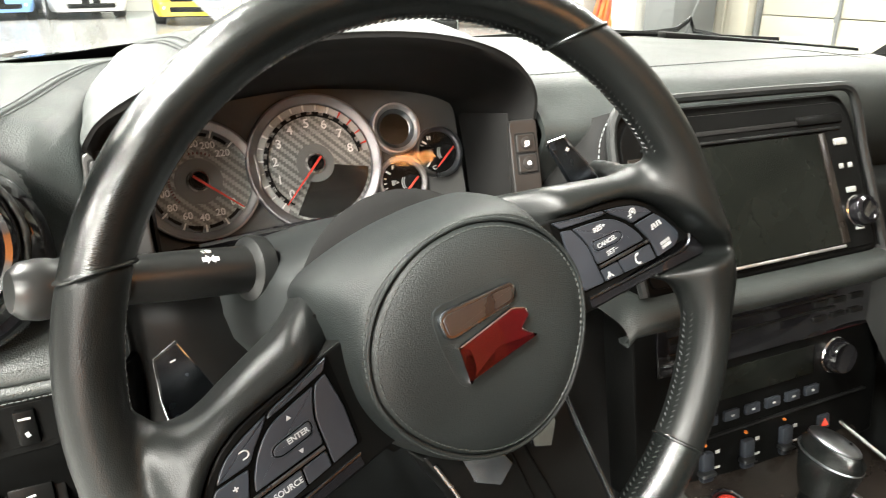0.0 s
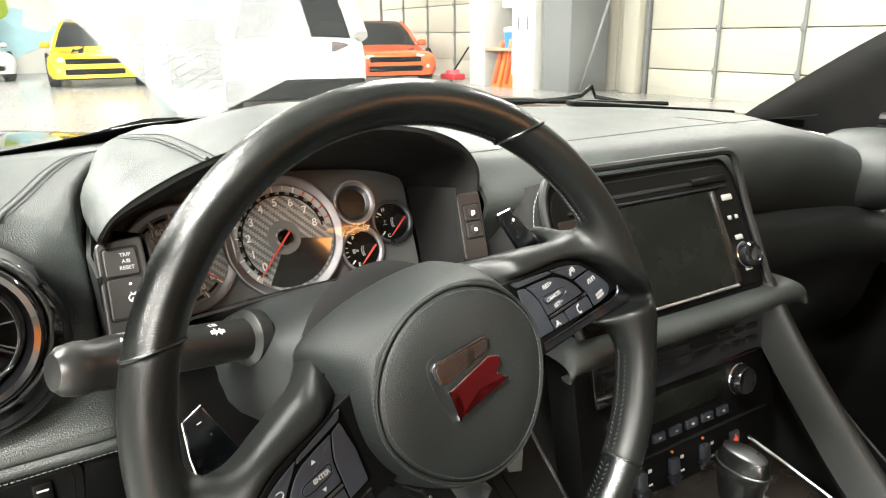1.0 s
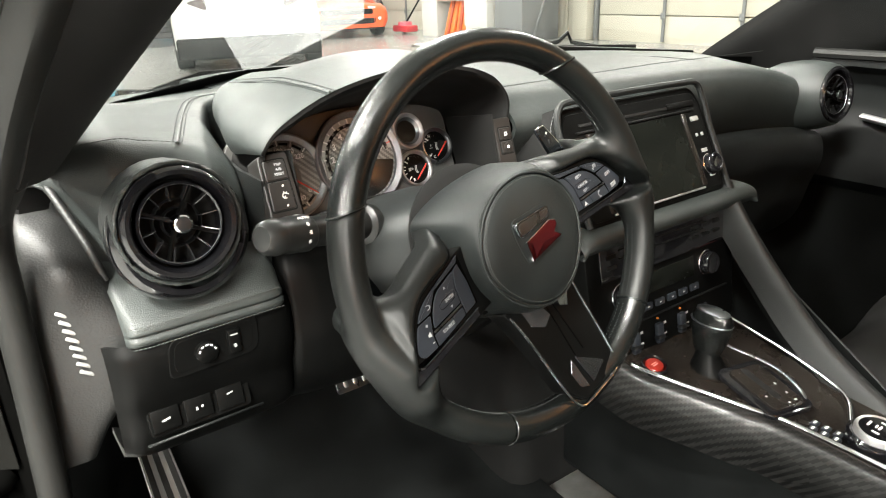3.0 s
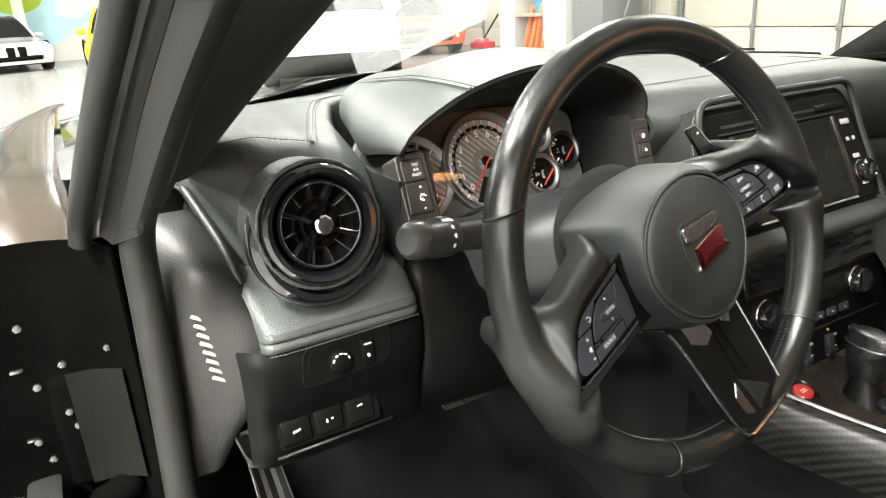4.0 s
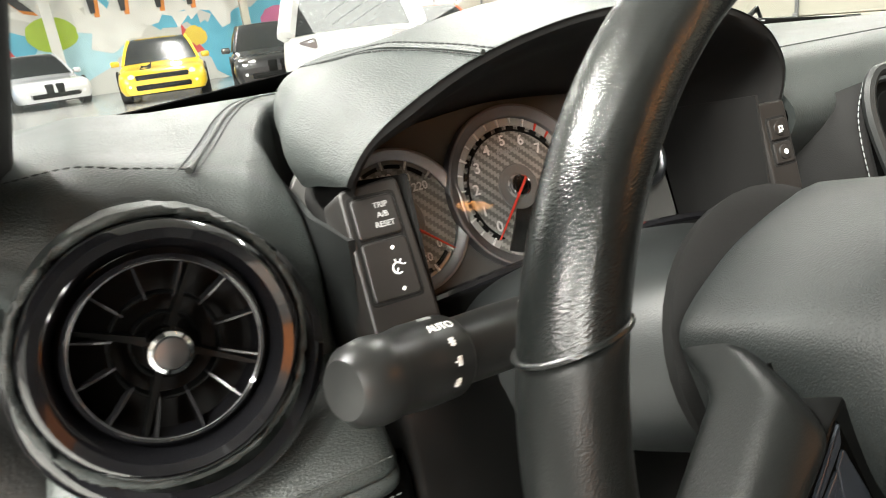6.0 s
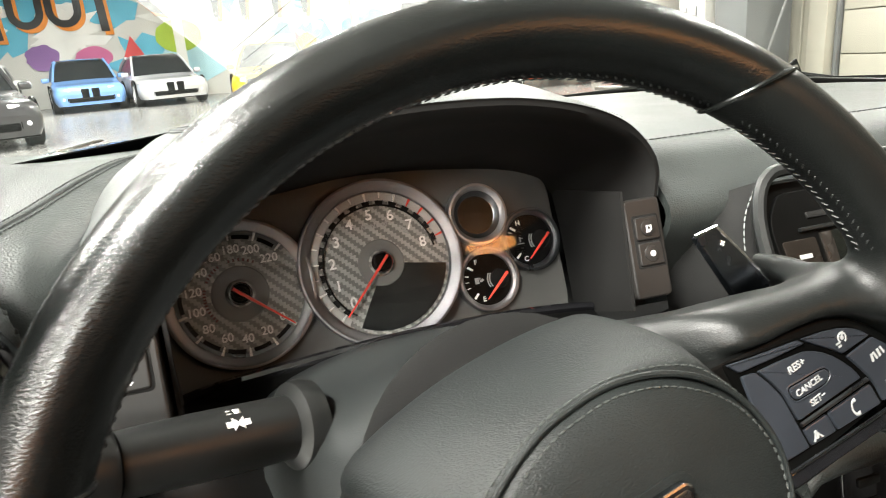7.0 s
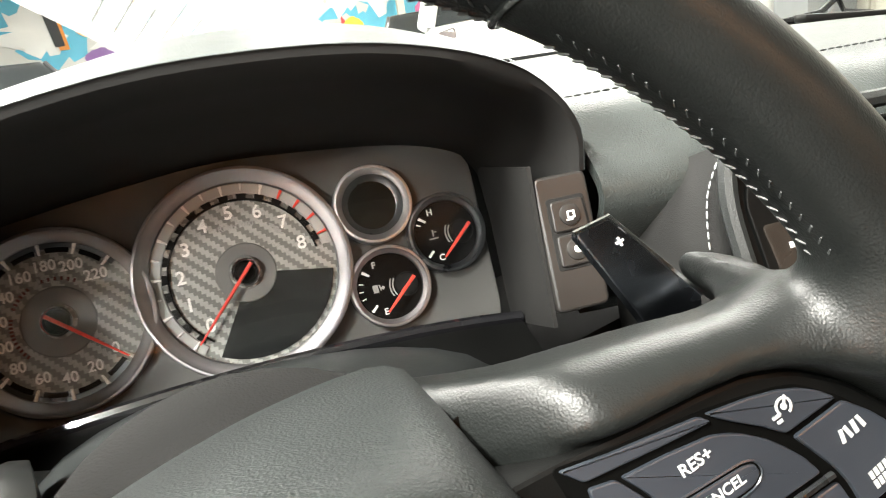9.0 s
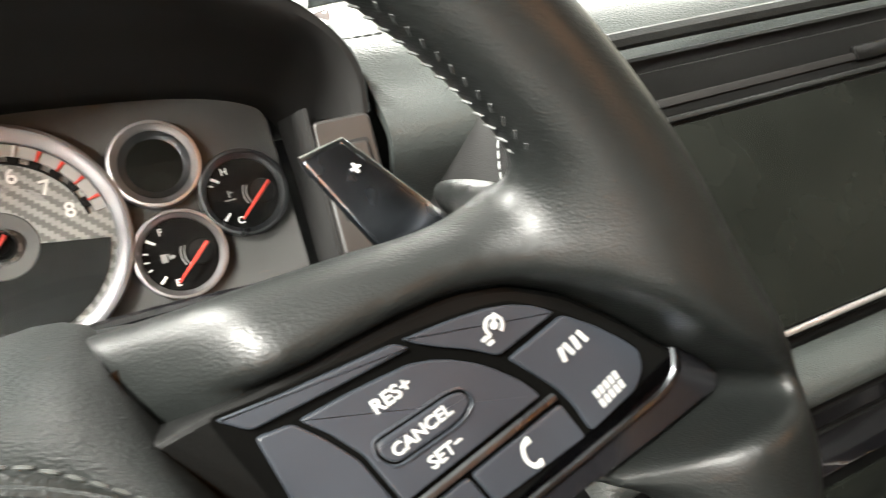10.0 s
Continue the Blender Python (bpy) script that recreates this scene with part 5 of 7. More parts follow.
# ---- light stalk ----
A0, A1 = Vector((-0.088, 0.130, 0.829)), Vector((-0.2035, 0.0825, 0.8560))
ax = (A1 - A0).normalized()
STALK = Matrix.Translation(A0) @ ax.to_track_quat("Z", "Y").to_matrix().to_4x4()
st = thing("light_stalk", "black indicator and headlamp stalk with white symbols", "light stalk", STALK)
part("collar", lathe([(0.010, -0.012), (0.0205, -0.010), (0.0215, -0.004), (0.0205, 0.0), (0.0175, 0.002), (0.015, 0.003)], 40), STALKM, st)
part("stem", lathe([(0.0150, -0.004), (0.0148, 0.045), (0.0140, 0.068), (0.0135, 0.078)], 40), STALKM, st)
part("twist_knob", lathe([(0.0135, 0.079), (0.0158, 0.0795), (0.0168, 0.082), (0.0165, 0.100), (0.0150, 0.112), (0.0158, 0.1145), (0.0160, 0.120), (0.0145, 0.128), (0.0105, 0.1325), (0.0, 0.1335)], 40), STALKM, st, "twist knob with ring of symbols")
# symbols lie on the side that faces the driver
back = (STALK.to_3x3().inverted() @ Vector((-0.15, -0.9, 0.5))).normalized()
turn0 = math.degrees(math.atan2(back.y, back.x))


def on_stem(z, r, da=0.0):
    a = radians(turn0 + da)
    nrm = Vector((math.cos(a), math.sin(a), 0))
    ex = Vector((0, 0, 1))
    ey = nrm.cross(ex)
    return Matrix.Translation(nrm * r + Vector((0, 0, z))) @ Matrix((ex, ey, nrm)).transposed().to_4x4() @ pose(0, 0, 0, 0, 0, 180)


part("arrow_icon", join(*[moved(prism([(-0.0042 * q, 0), (-0.0010 * q, 0.0030), (-0.0010 * q, 0.0014), (0.0018 * q, 0.0014), (0.0018 * q, -0.0014), (-0.0010 * q, -0.0014), (-0.0010 * q, -0.0030)][::q], 0, 0.0003, 0), on_stem(0.031 - 0.0035 * q, 0.0150, 24)) for q in (1, -1)], moved(join(box(0.0030, 0.0030, 0.0003, (0.0015, 0, 0), 0), box(0.0020, 0.0005, 0.0003, (-0.0022, 0.001, 0), 0), box(0.0020, 0.0005, 0.0003, (-0.0022, -0.001, 0), 0)), on_stem(0.031, 0.0150, 50))), WHITE, st)
words("AUTO", 0.0050, on_stem(0.091, 0.0168, 40), WHITE, st, 0.0001)
words("OFF", 0.0044, on_stem(0.091, 0.0168, 68), DIMMARK, st, 0.0001)
for da, rot in ((14, 0), (-12, 1), (-40, 2)):
    ic = [box(0.0036, 0.0006, 0.0003, (0, 0, 0), 0), box(0.0006, 0.0036, 0.0003, (0, 0, 0), 0)]
    ic += [moved(box(0.0040, 0.0006, 0.0003, (0, 0, 0), 0), pose(0, 0, 0, 0, 0, 45)), moved(box(0.0040, 0.0006, 0.0003, (0, 0, 0), 0), pose(0, 0, 0, 0, 0, -45))] if rot != 1 else [box(0.0016, 0.0036, 0.0003, (0.0012, 0, 0), 0)]
    part("lamp_icon", moved(join(*ic), on_stem(0.091, 0.0168, da)), WHITE, st)

# ---- round air vent ----
def round_vent(name, label, m, housed=False):
    v = thing(name, label, "air vent", m, "round dashboard vents")
    part("outer_ring", lathe([(0.0495, -0.012), (0.0500, 0.001), (0.0488, 0.0055), (0.0462, 0.0075), (0.0425, 0.0065), (0.0400, 0.0025), (0.0385, -0.004), (0.0380, -0.02)], 72), GLOSSB, v, "gloss black surround")
    if housed:
        part("housing_ring", lathe([(0.049, -0.006), (0.054, -0.006), (0.0590, -0.010), (0.0615, -0.018), (0.060, -0.032)], 72, pose(0.003, -0.0105, 0)), GLOSSB, v, "gloss black lower housing")
    part("inner_ring", lathe([(0.0362, -0.015), (0.0364, 0.0015), (0.0350, 0.0030), (0.0336, 0.0018), (0.0330, -0.010)], 64), GLOSSB, v)
    part("back_plate", lathe([(0.0385, -0.024), (0.0, -0.024)], 48), HOODIN, v)
    part("rim_line", lathe([(0.0336, 0.0016), (0.0340, 0.0024), (0.0344, 0.0016)], 64), SATIN, v, "thin bright line")
    for i in range(12):
        a = 30 * i + 8
        part("vane", grid([[(r_, w_, z_), (r_, -w_, z_), (r_, -w_ * 0.6, z_ + d_), (r_, w_ * 0.6, z_ + d_)] for r_, w_, z_, d_ in ((0.0195, 0.0008, -0.013, 0.007), (0.027, 0.0008, -0.009, 0.008), (0.0335, 0.0007, -0.006, 0.008))], closed_u=True, cap=True), VANE, v, m=pose(0, 0, 0, 0, 0, a))
    for i in range(4):
        part("hub_arm", grid([[(r_, w_, z_), (r_, -w_, z_), (r_, -w_ * 0.7, z_ + 0.006), (r_, w_ * 0.7, z_ + 0.006)] for r_, w_, z_ in ((0.006, 0.0030, -0.012), (0.013, 0.0020, -0.012), (0.0335, 0.0009, -0.006))], closed_u=True, cap=True), BLACK, v, m=pose(0, 0, 0, 0, 0, 90 * i - 28))
    for r in (0.0120, 0.0200):
        part("vane_ring", ring_flat(r, r + 0.0012, -0.016, -0.0060 - 0.14 * (0.0245 - r), 48), BLACK, v)
    part("hub_knob", lathe([(0.0085, -0.012), (0.0088, 0.004), (0.0080, 0.0085), (0.0055, 0.0100), (0.0030, 0.0096), (0.0, 0.0094)], 32), CHROME, v, "chromed centre knob")
    part("hub_cap", lathe([(0.0066, 0.0092), (0.0058, 0.0104), (0.0, 0.0112)], 28), GUNMETAL, v)
    return v


round_vent("round_air_vent", "round gloss black air vent with radial vanes", VENT, True)
VENT_R = Matrix.Translation((0.905, 0.170, 0.835)) @ Matrix.Rotation(radians(-5), 4, "Z") @ Matrix.Rotation(radians(82), 4, "X")
round_vent("round_air_vent", "round gloss black air vent at the passenger door", VENT_R)
part("vent_pod", lathe([(r * 0.98, h) for r, h in pod], 48, VENT_R), DASH, dash)

# ---- end panel with demister slots ----
endp = thing("dash_end_panel", "grained dashboard end panel with slanted demister slots", "trim panel")
rows = []
for z, L, M, R in ((0.868, (-0.366, 0.262), (-0.352, 0.260), (-0.339, 0.262)), (0.858, (-0.371, 0.232), (-0.352, 0.222), (-0.334, 0.234)), (0.83, (-0.374, 0.208), (-0.346, 0.186), (-0.320, 0.205)), (0.79, (-0.377, 0.202), (-0.348, 0.187), (-0.312, 0.184)), (0.755, (-0.379, 0.200), (-0.350, 0.187), (-0.3075, 0.173)), (0.725, (-0.381, 0.198), (-0.351, 0.186), (-0.310, 0.175)), (0.70, (-0.383, 0.197), (-0.355, 0.187), (-0.321, 0.180)), (0.674, (-0.386, 0.196), (-0.362, 0.189), (-0.339, 0.188)), (0.64, (-0.390, 0.195), (-0.373, 0.192), (-0.357, 0.195))):
    rows.append([(L[0], L[1] + 0.02, z), (*L, z), (*M, z), (*R, z), (R[0] + 0.006, R[1] + 0.03, z)])
part("panel", shell(skin(rows, 4, 3), 0.004), ENDL, endp)
# flat black backing put in for the shaded void behind the welt
part("recess", box(0.060, 0.004, 0.060, (-0.352, 0.322, 0.868), 0.001), HOODIN, endp)
part("welt", tube(spline([(-0.372, 0.320, 0.887), (-0.361, 0.311, 0.888), (-0.344, 0.285, 0.889), (-0.337, 0.268, 0.886), (-0.330, 0.235, 0.868), (-0.3215, 0.206, 0.842), (-0.314, 0.198, 0.81)], 6), 0.0036, 12), ENDL, endp, "rolled leather edge above the panel")
# each slot's lit ridge is drawn as a pale raised bar
for i in range(8):
    z = 0.7905 - 0.0082 * i
    y = 0.1895 - 0.0008 * i
    part("demister_slot", moved(box(0.0160, 0.0026, 0.0034, (0, 0, 0), 0.0011, 2), pose(-0.3535 + 0.0010 * i, y, z, 0, 36, 8)), SLOTM, endp, "pale slanted bar drawn for a slot's lit ridge")

# ---- windscreen pillar, door seal, jamb ----
pil = thing("windscreen_pillar", "dark grained windscreen pillar trim", "pillar trim", kind="structure")
P_R = [(-0.322, 0.37, 0.892), (-0.318, 0.336, 0.90), (-0.276, 0.126, 1.0), (-0.235, -0.084, 1.1), (-0.190, -0.31, 1.205)]
P_B1 = [(-0.3775, 0.150, 0.893), (-0.375, 0.145, 0.90), (-0.343, 0.036, 1.0), (-0.297, -0.078, 1.1), (-0.245, -0.31, 1.19)]
T_B = [(-0.367, 0.118, 0.925), (-0.362, 0.101, 0.94)] + P_B1[2:]
P_M = [tuple(0.5 * (a + b) for a, b in zip(p, q)) for p, q in zip(P_R, T_B)]
P_M = [(x + 0.008, y - 0.02, z) for x, y, z in P_M]
P_B2 = [(-0.402, 0.19, 0.868), (-0.392, 0.165, 0.90), (-0.3665, 0.049, 1.0), (-0.329, -0.073, 1.1), (-0.283, -0.31, 1.185)]
P_O = [(-0.426, 0.225, 0.868), (-0.420, 0.20, 0.90), (-0.392, 0.08, 1.0), (-0.358, -0.048, 1.1), (-0.32, -0.30, 1.18)]
back_r = [(x - 0.01, y + 0.05, z) for x, y, z in P_R]
net = [[back_r[i], P_R[i], P_M[i], T_B[i]] for i in range(5)]
part("trim", shell(skin(net, 4, 5), 0.004), SUEDE, pil)
net = [[P_B1[i], tuple(0.5 * (a + b) + c for a, b, c in zip(P_B1[i], P_B2[i], (0.0, -0.014, 0))), P_B2[i]] for i in range(5)]
part("inner_seal", shell(skin(net, 4, 5), 0.003), RUBBER, pil, "matt rubber seal strip")
net = [[P_B2[i], tuple(0.5 * (a + b) + c for a, b, c in zip(P_B2[i], P_O[i], (0.004, 0.018, 0))), P_O[i], (P_O[i][0] - 0.004, P_O[i][1] + 0.02, P_O[i][2])] for i in range(5)]
part("flange", shell(skin(net, 4, 5), 0.003), JAMB, pil, "painted body flange")
part("outer_seal", tube(spline([(x, y - 0.008, z) for x, y, z in P_O], 5), 0.009, 10), RUBBER, pil, "rubber outer door seal")
SEAL = [(-0.425, 0.02, 0.30), (-0.415, 0.13, 0.40), (-0.402, 0.168, 0.55), (-0.394, 0.182, 0.70), (-0.390, 0.190, 0.80), (-0.386, 0.182, 0.88), (-0.368, 0.130, 0.93)]
solid("door_seal", tube(spline(SEAL, 6), 0.0135, 12), RUBBER, "thick matt rubber door opening seal", "door seal", "structure")
jamb = thing("door_jamb", "painted door jamb with shade put into its black, hinge and bolts", "door jamb", kind="structure")
rows = [[(x, y, z) for x, y in ((-0.405, 0.21), (-0.43, 0.25), (-0.47, 0.27), (-0.53, 0.27), (-0.60, 0.24))] for z in (0.2, 0.4, 0.6, 0.8, 0.862)]
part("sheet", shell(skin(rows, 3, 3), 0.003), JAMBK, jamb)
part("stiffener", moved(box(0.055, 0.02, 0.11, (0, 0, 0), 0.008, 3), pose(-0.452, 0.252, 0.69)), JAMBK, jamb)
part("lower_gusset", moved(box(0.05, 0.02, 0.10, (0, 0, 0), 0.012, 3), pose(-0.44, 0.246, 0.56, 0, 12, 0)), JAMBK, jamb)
for x, z in ((-0.445, 0.72), (-0.462, 0.70), (-0.447, 0.66), (-0.44, 0.585), (-0.486, 0.80), (-0.494, 0.695), (-0.487, 0.675), (-0.466, 0.715), (-0.462, 0.76), (-0.450, 0.675), (-0.446, 0.63), (-0.484, 0.745), (-0.426, 0.765)):
    part("bolt", lathe([(0.0036, 0.0), (0.0034, 0.003), (0.0, 0.0036)], 6, pose(x, 0.2415, z, 90, 0, 0)), GUNMETAL, jamb, "small bright bolt")
part("hinge", join(moved(box(0.03, 0.05, 0.06, (0, 0, 0), 0.006, 2), pose(-0.50, 0.235, 0.62)), lathe([(0.010, -0.045), (0.010, 0.045), (0, 0.045)], 16, pose(-0.52, 0.205, 0.62))), JAMB, jamb, "grey door hinge")
for x, z, w in ((-0.497, 0.757, 0.02), (-0.50, 0.69, 0.016)):
    part("clip", box(w * 0.5, 0.004, 0.003, (x, 0.255, z), 0.001), GUNMETAL, jamb)
solid("door_sill", join(box(0.10, 1.6, 0.12, (-0.44, -0.55, 0.28), 0.02, 3)), SOFT, "dark plastic door sill", "sill", "structure")
solid("rear_door_post", box(0.10, 0.12, 1.0, (-0.42, -1.25, 0.75), 0.02, 2), SOFT, "dark door post behind the seat", "door post", "structure")

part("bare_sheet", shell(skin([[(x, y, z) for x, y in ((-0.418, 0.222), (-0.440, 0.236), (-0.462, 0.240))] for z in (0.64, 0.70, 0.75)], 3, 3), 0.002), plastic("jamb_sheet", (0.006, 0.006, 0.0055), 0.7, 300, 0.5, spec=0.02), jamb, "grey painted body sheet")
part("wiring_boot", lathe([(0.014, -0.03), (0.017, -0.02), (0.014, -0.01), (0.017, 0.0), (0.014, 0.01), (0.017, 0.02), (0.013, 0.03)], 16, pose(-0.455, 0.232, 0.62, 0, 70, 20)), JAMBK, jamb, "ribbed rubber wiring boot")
wing_rows = []
for y, w, dz in ((0.28, 0.0, -0.11), (0.42, 0.01, -0.035), (0.58, 0.02, 0.0), (0.95, 0.05, 0.0), (1.45, 0.03, 0.0), (1.9, -0.05, 0.0)):
    wing_rows.append([(-0.425, y, 0.60), (-0.425, y, 0.87 + dz - 0.02 * y), (-0.45 - w, y, 0.903 + dz - 0.02 * y), (-0.50 - w, y, 0.90 + dz - 0.02 * y), (-0.56 - w, y, 0.872 + dz - 0.02 * y), (-0.60 - w, y, 0.81 + dz - 0.02 * y), (-0.615 - w, y, 0.60), (-0.60 - w, y, 0.35)])
wing_rows = [[(x, y, z - 0.045) for x, y, z in r] for r in wing_rows]
solid("front_wing", shell(skin(wing_rows, 4, 4), 0.004), paint("bronze_car_paint", (0.055, 0.044, 0.034), 0.22, 0.5, 0.4), "dark bronze front wing of the car", "car wing", "structure")
solid("front_wing", shell(skin([[(0.72 - x, y, z) for x, y, z in r] for r in wing_rows], 4, 4), -0.004), bpy.data.materials["bronze_car_paint"], "dark bronze front wing on the passenger side", "car wing", "structure")

# ---- switches on the knee panel ----
KN = pose(-0.250, 0.1385, 0.746, 88, 0, 0)
ks = thing("knee_switches", "headlamp level dial and small rocker switches", "switches", KN)
part("frame", prism(rounded([(-0.040, -0.022), (0.045, -0.018), (0.048, 0.020), (-0.035, 0.018)], 0.012), -0.003, 0.0018, 0.0012), BLACK, ks)
part("recess", prism(rounded([(-0.034, -0.016), (0.039, -0.013), (0.042, 0.016), (-0.030, 0.014)], 0.009), 0.0, 0.0022, 0.0003), BLACK, ks)
part("dial_knob", lathe([(0.0105, 0.0), (0.0100, 0.005), (0.0085, 0.006), (0, 0.0062)], 28, pose(-0.004, -0.002, 0.002)), BLACK, ks)
bars([(-0.010, 0.003, 0.0026, 0.0012, 60), (-0.007, 0.0068, 0.0026, 0.0012, 30), (-0.003, 0.0080, 0.0026, 0.0012, 0), (0.001, 0.0068, 0.0026, 0.0012, -30), (0.004, 0.003, 0.0024, 0.0012, -60)], pose(-0.001, -0.002, 0.0084), WHITE, ks)
part("rocker", box(0.012, 0.024, 0.005, (0.022, 0.0, 0.003), 0.0015), BLACK, ks)
bars([(0.022, 0.007, 0.0070, 0.0014, 0), (0.022, -0.004, 0.0024, 0.0034, 20)], pose(0, 0, 0.0058), DIMMARK, ks)
KN2 = pose(-0.268, 0.148, 0.684, 78, 0, 0)
k2 = thing("lower_switches", "row of three small push switches with white symbols", "switches", KN2)
part("frame", prism(rounded([(-0.045, -0.016), (0.050, -0.016), (0.050, 0.014), (-0.045, 0.014)], 0.006), -0.003, 0.0015, 0.001), BLACK, k2)
for i, x in enumerate((-0.030, 0.0, 0.030)):
    part("push_switch", box(0.026, 0.022, 0.006, (x, 0, 0.002), 0.0015), BLACK, k2)
for x, y, w, h, a in ((-0.030, 0, 0.0075, 0.0018, 12), (-0.002, 0, 0.0018, 0.0034, 0), (0.003, 0.0008, 0.0022, 0.0020, 0), (0.030, 0.004, 0.0056, 0.0016, 10)):
    bars([(x, y, w, h, a)], pose(0, 0, 0.0055), DIMMARK, k2, "symbol")
part("lower_line", tube([(-0.05, -0.020, 0.003), (0.06, -0.019, 0.003)], 0.0014, 6), SOFT, k2)
part("upper_line", tube([(-0.03, 0.0215, 0.004), (0.055, 0.023, 0.004)], 0.0016, 6), SOFT, k2)

# ---- pedals ----
fr = thing("footrest", "aluminium footrest with long black rubber slots", "footrest", pose(-0.277, 0.425, 0.435, 52, 0, 4))
part("plate", prism(rounded([(-0.024, -0.075), (0.024, -0.075), (0.019, 0.075), (-0.019, 0.075)], 0.004), -0.004, 0.0, 0.001), ALU, fr)
for x in (-0.0145, 0.0, 0.0145):
    part("rubber_strip", prism(rounded([(x * 1.1 - 0.0042, -0.066), (x * 1.1 + 0.0042, -0.066), (x * 0.9 + 0.0036, 0.070), (x * 0.9 - 0.0036, 0.070)], 0.002), -0.002, 0.0016, 0.0008), RUBBER, fr)
br = thing("brake_pedal", "aluminium brake pedal with rubber studs", "pedal", pose(0.07, 0.50, 0.425, 55, 0, 0))
part("plate", prism(rounded([(-0.045, -0.03), (0.045, -0.03), (0.042, 0.03), (-0.042, 0.03)], 0.008), -0.005, 0.0, 0.001), GUNMETAL, br)
for x in (-0.027, -0.009, 0.009, 0.027):
    part("stud", box(0.008, 0.044, 0.005, (x, 0, 0.001), 0.002), ALU, br)
part("arm", tube([(0, 0, -0.004), (0, 0.06, -0.05), (0, 0.2, -0.10)], 0.008, 8), BLACK, br)

# ---- centre display unit ----
UNIT = pose(0.359, 0.151, 0.819, 62, 0, 0)
cd = thing("centre_display", "dash display with dark screen, buttons and volume knob", "display unit", UNIT)
o = rounded([(-0.136, -0.076), (0.150, -0.076), (0.156, 0.060), (0.144, 0.084), (-0.126, 0.084), (-0.140, 0.060)], 0.012, 5)
part("frame", prism(o, -0.06, 0.0, 0.003), BLACK, cd)
part("hood_edge", tube(spline([(0.1540, -0.074, 0.002), (0.1560, -0.03, 0.002), (0.1575, 0.02, 0.002), (0.1565, 0.060, 0.006), (0.146, 0.0845, 0.010), (0.10, 0.0875, 0.011), (0.0, 0.0885, 0.011), (-0.10, 0.088, 0.011), (-0.128, 0.084, 0.009), (-0.139, 0.06, 0.005), (-0.140, 0.02, 0.003), (-0.139, -0.03, 0.003), (-0.137, -0.074, 0.002)], 5), 0.0045, 8), DASH_DARK, cd)
part("bezel_panel", prism(rounded([(-0.128, -0.070), (0.142, -0.070), (0.147, 0.056), (0.138, 0.074), (-0.118, 0.074), (-0.130, 0.056)], 0.008), -0.002, 0.002, 0.001), BLACK, cd)
part("disc_slot", box(0.225, 0.0045, 0.003, (0.012, 0.0565, 0.002), 0.001), HOODIN, cd)
part("slot_flap", box(0.060, 0.009, 0.004, (0.105, 0.0575, 0.003), 0.0015), BLACK, cd)
part("slot_rail", box(0.240, 0.0030, 0.004, (0.010, 0.0475, 0.003), 0.001), SOFT, cd)
part("screen", prism(rounded([(-0.086, -0.064), (0.098, -0.064), (0.098, 0.044), (-0.086, 0.044)], 0.002), -0.001, 0.0034, 0.0004), SCREEN, cd, "large unlit grey-green screen")
for cx in (0.1025, -0.0910):
    part("side_strip", box(0.009, 0.108, 0.003, (cx, -0.010, 0.0035), 0.001), BROWNISH, cd, "dark strip beside the screen with a warm reflection in its colour")
part("screen_foot", box(0.190, 0.003, 0.003, (0.006, -0.0665, 0.0035), 0.001), SATIN, cd)
part("map_button", box(0.016, 0.0075, 0.004, (0.126, 0.034, 0.003), 0.0015), DIMMARK, cd)
for x, y, w, h in ((0.1205, 0.010, 0.004, 0.005), (0.1325, 0.010, 0.004, 0.005), (0.126, -0.014, 0.011, 0.0055), (0.126, -0.052, 0.010, 0.003)):
    part("key", box(w, h, 0.003, (x, y, 0.003), 0.0008), DIMMARK, cd)
part("volume_knob", lathe([(0.0150, 0.0), (0.0148, 0.010), (0.0135, 0.0135), (0.0105, 0.0145), (0.0085, 0.0135), (0.0, 0.0140)], 36, pose(0.1275, -0.036, 0.002)), GLOSSB, cd, "round knob with bright ring")
part("knob_ring", lathe([(0.0156, 0.0), (0.0160, 0.0025), (0.0150, 0.003)], 36, pose(0.1275, -0.036, 0.002)), CHROME, cd)
words("MAP", 0.0055, pose(-0.111, -0.030, 0.0033), DIMMARK, cd, 0.0001)
bars([(-0.111, 0.002, 0.010, 0.003, 0), (-0.111, 0.030, 0.010, 0.003, 0)], pose(0, 0, 0.0033), DIMMARK, cd)
for y in (-0.030, 0.002, 0.030):
    part("left_key", prism(rounded([(-0.124, y - 0.012), (-0.098, y - 0.012), (-0.098, y + 0.012), (-0.126, y + 0.012)], 0.003), 0.0, 0.0028, 0.001), BROWNISH, cd)
podl = [(-0.148, -0.066, -0.02), (-0.153, 0.0, -0.012), (-0.147, 0.055, -0.006), (-0.130, 0.084, -0.002)]
part("pod_cheek", shell(skin([[(x - 0.026, y, z - 0.05) for x, y, z in podl], [(x - 0.014, y, z - 0.012) for x, y, z in podl], [(x + 0.004, y, z + 0.006) for x, y, z in podl], [(x + 0.022, y, z - 0.004) for x, y, z in podl]], 4, 4), 0.004), SUEDE, cd, "stitched leather cheek")
stitches(spline([(x - 0.002, y, z + 0.0065) for x, y, z in podl], 6), THREAD, cd, 0.0035, 0.0048, 0.0005)

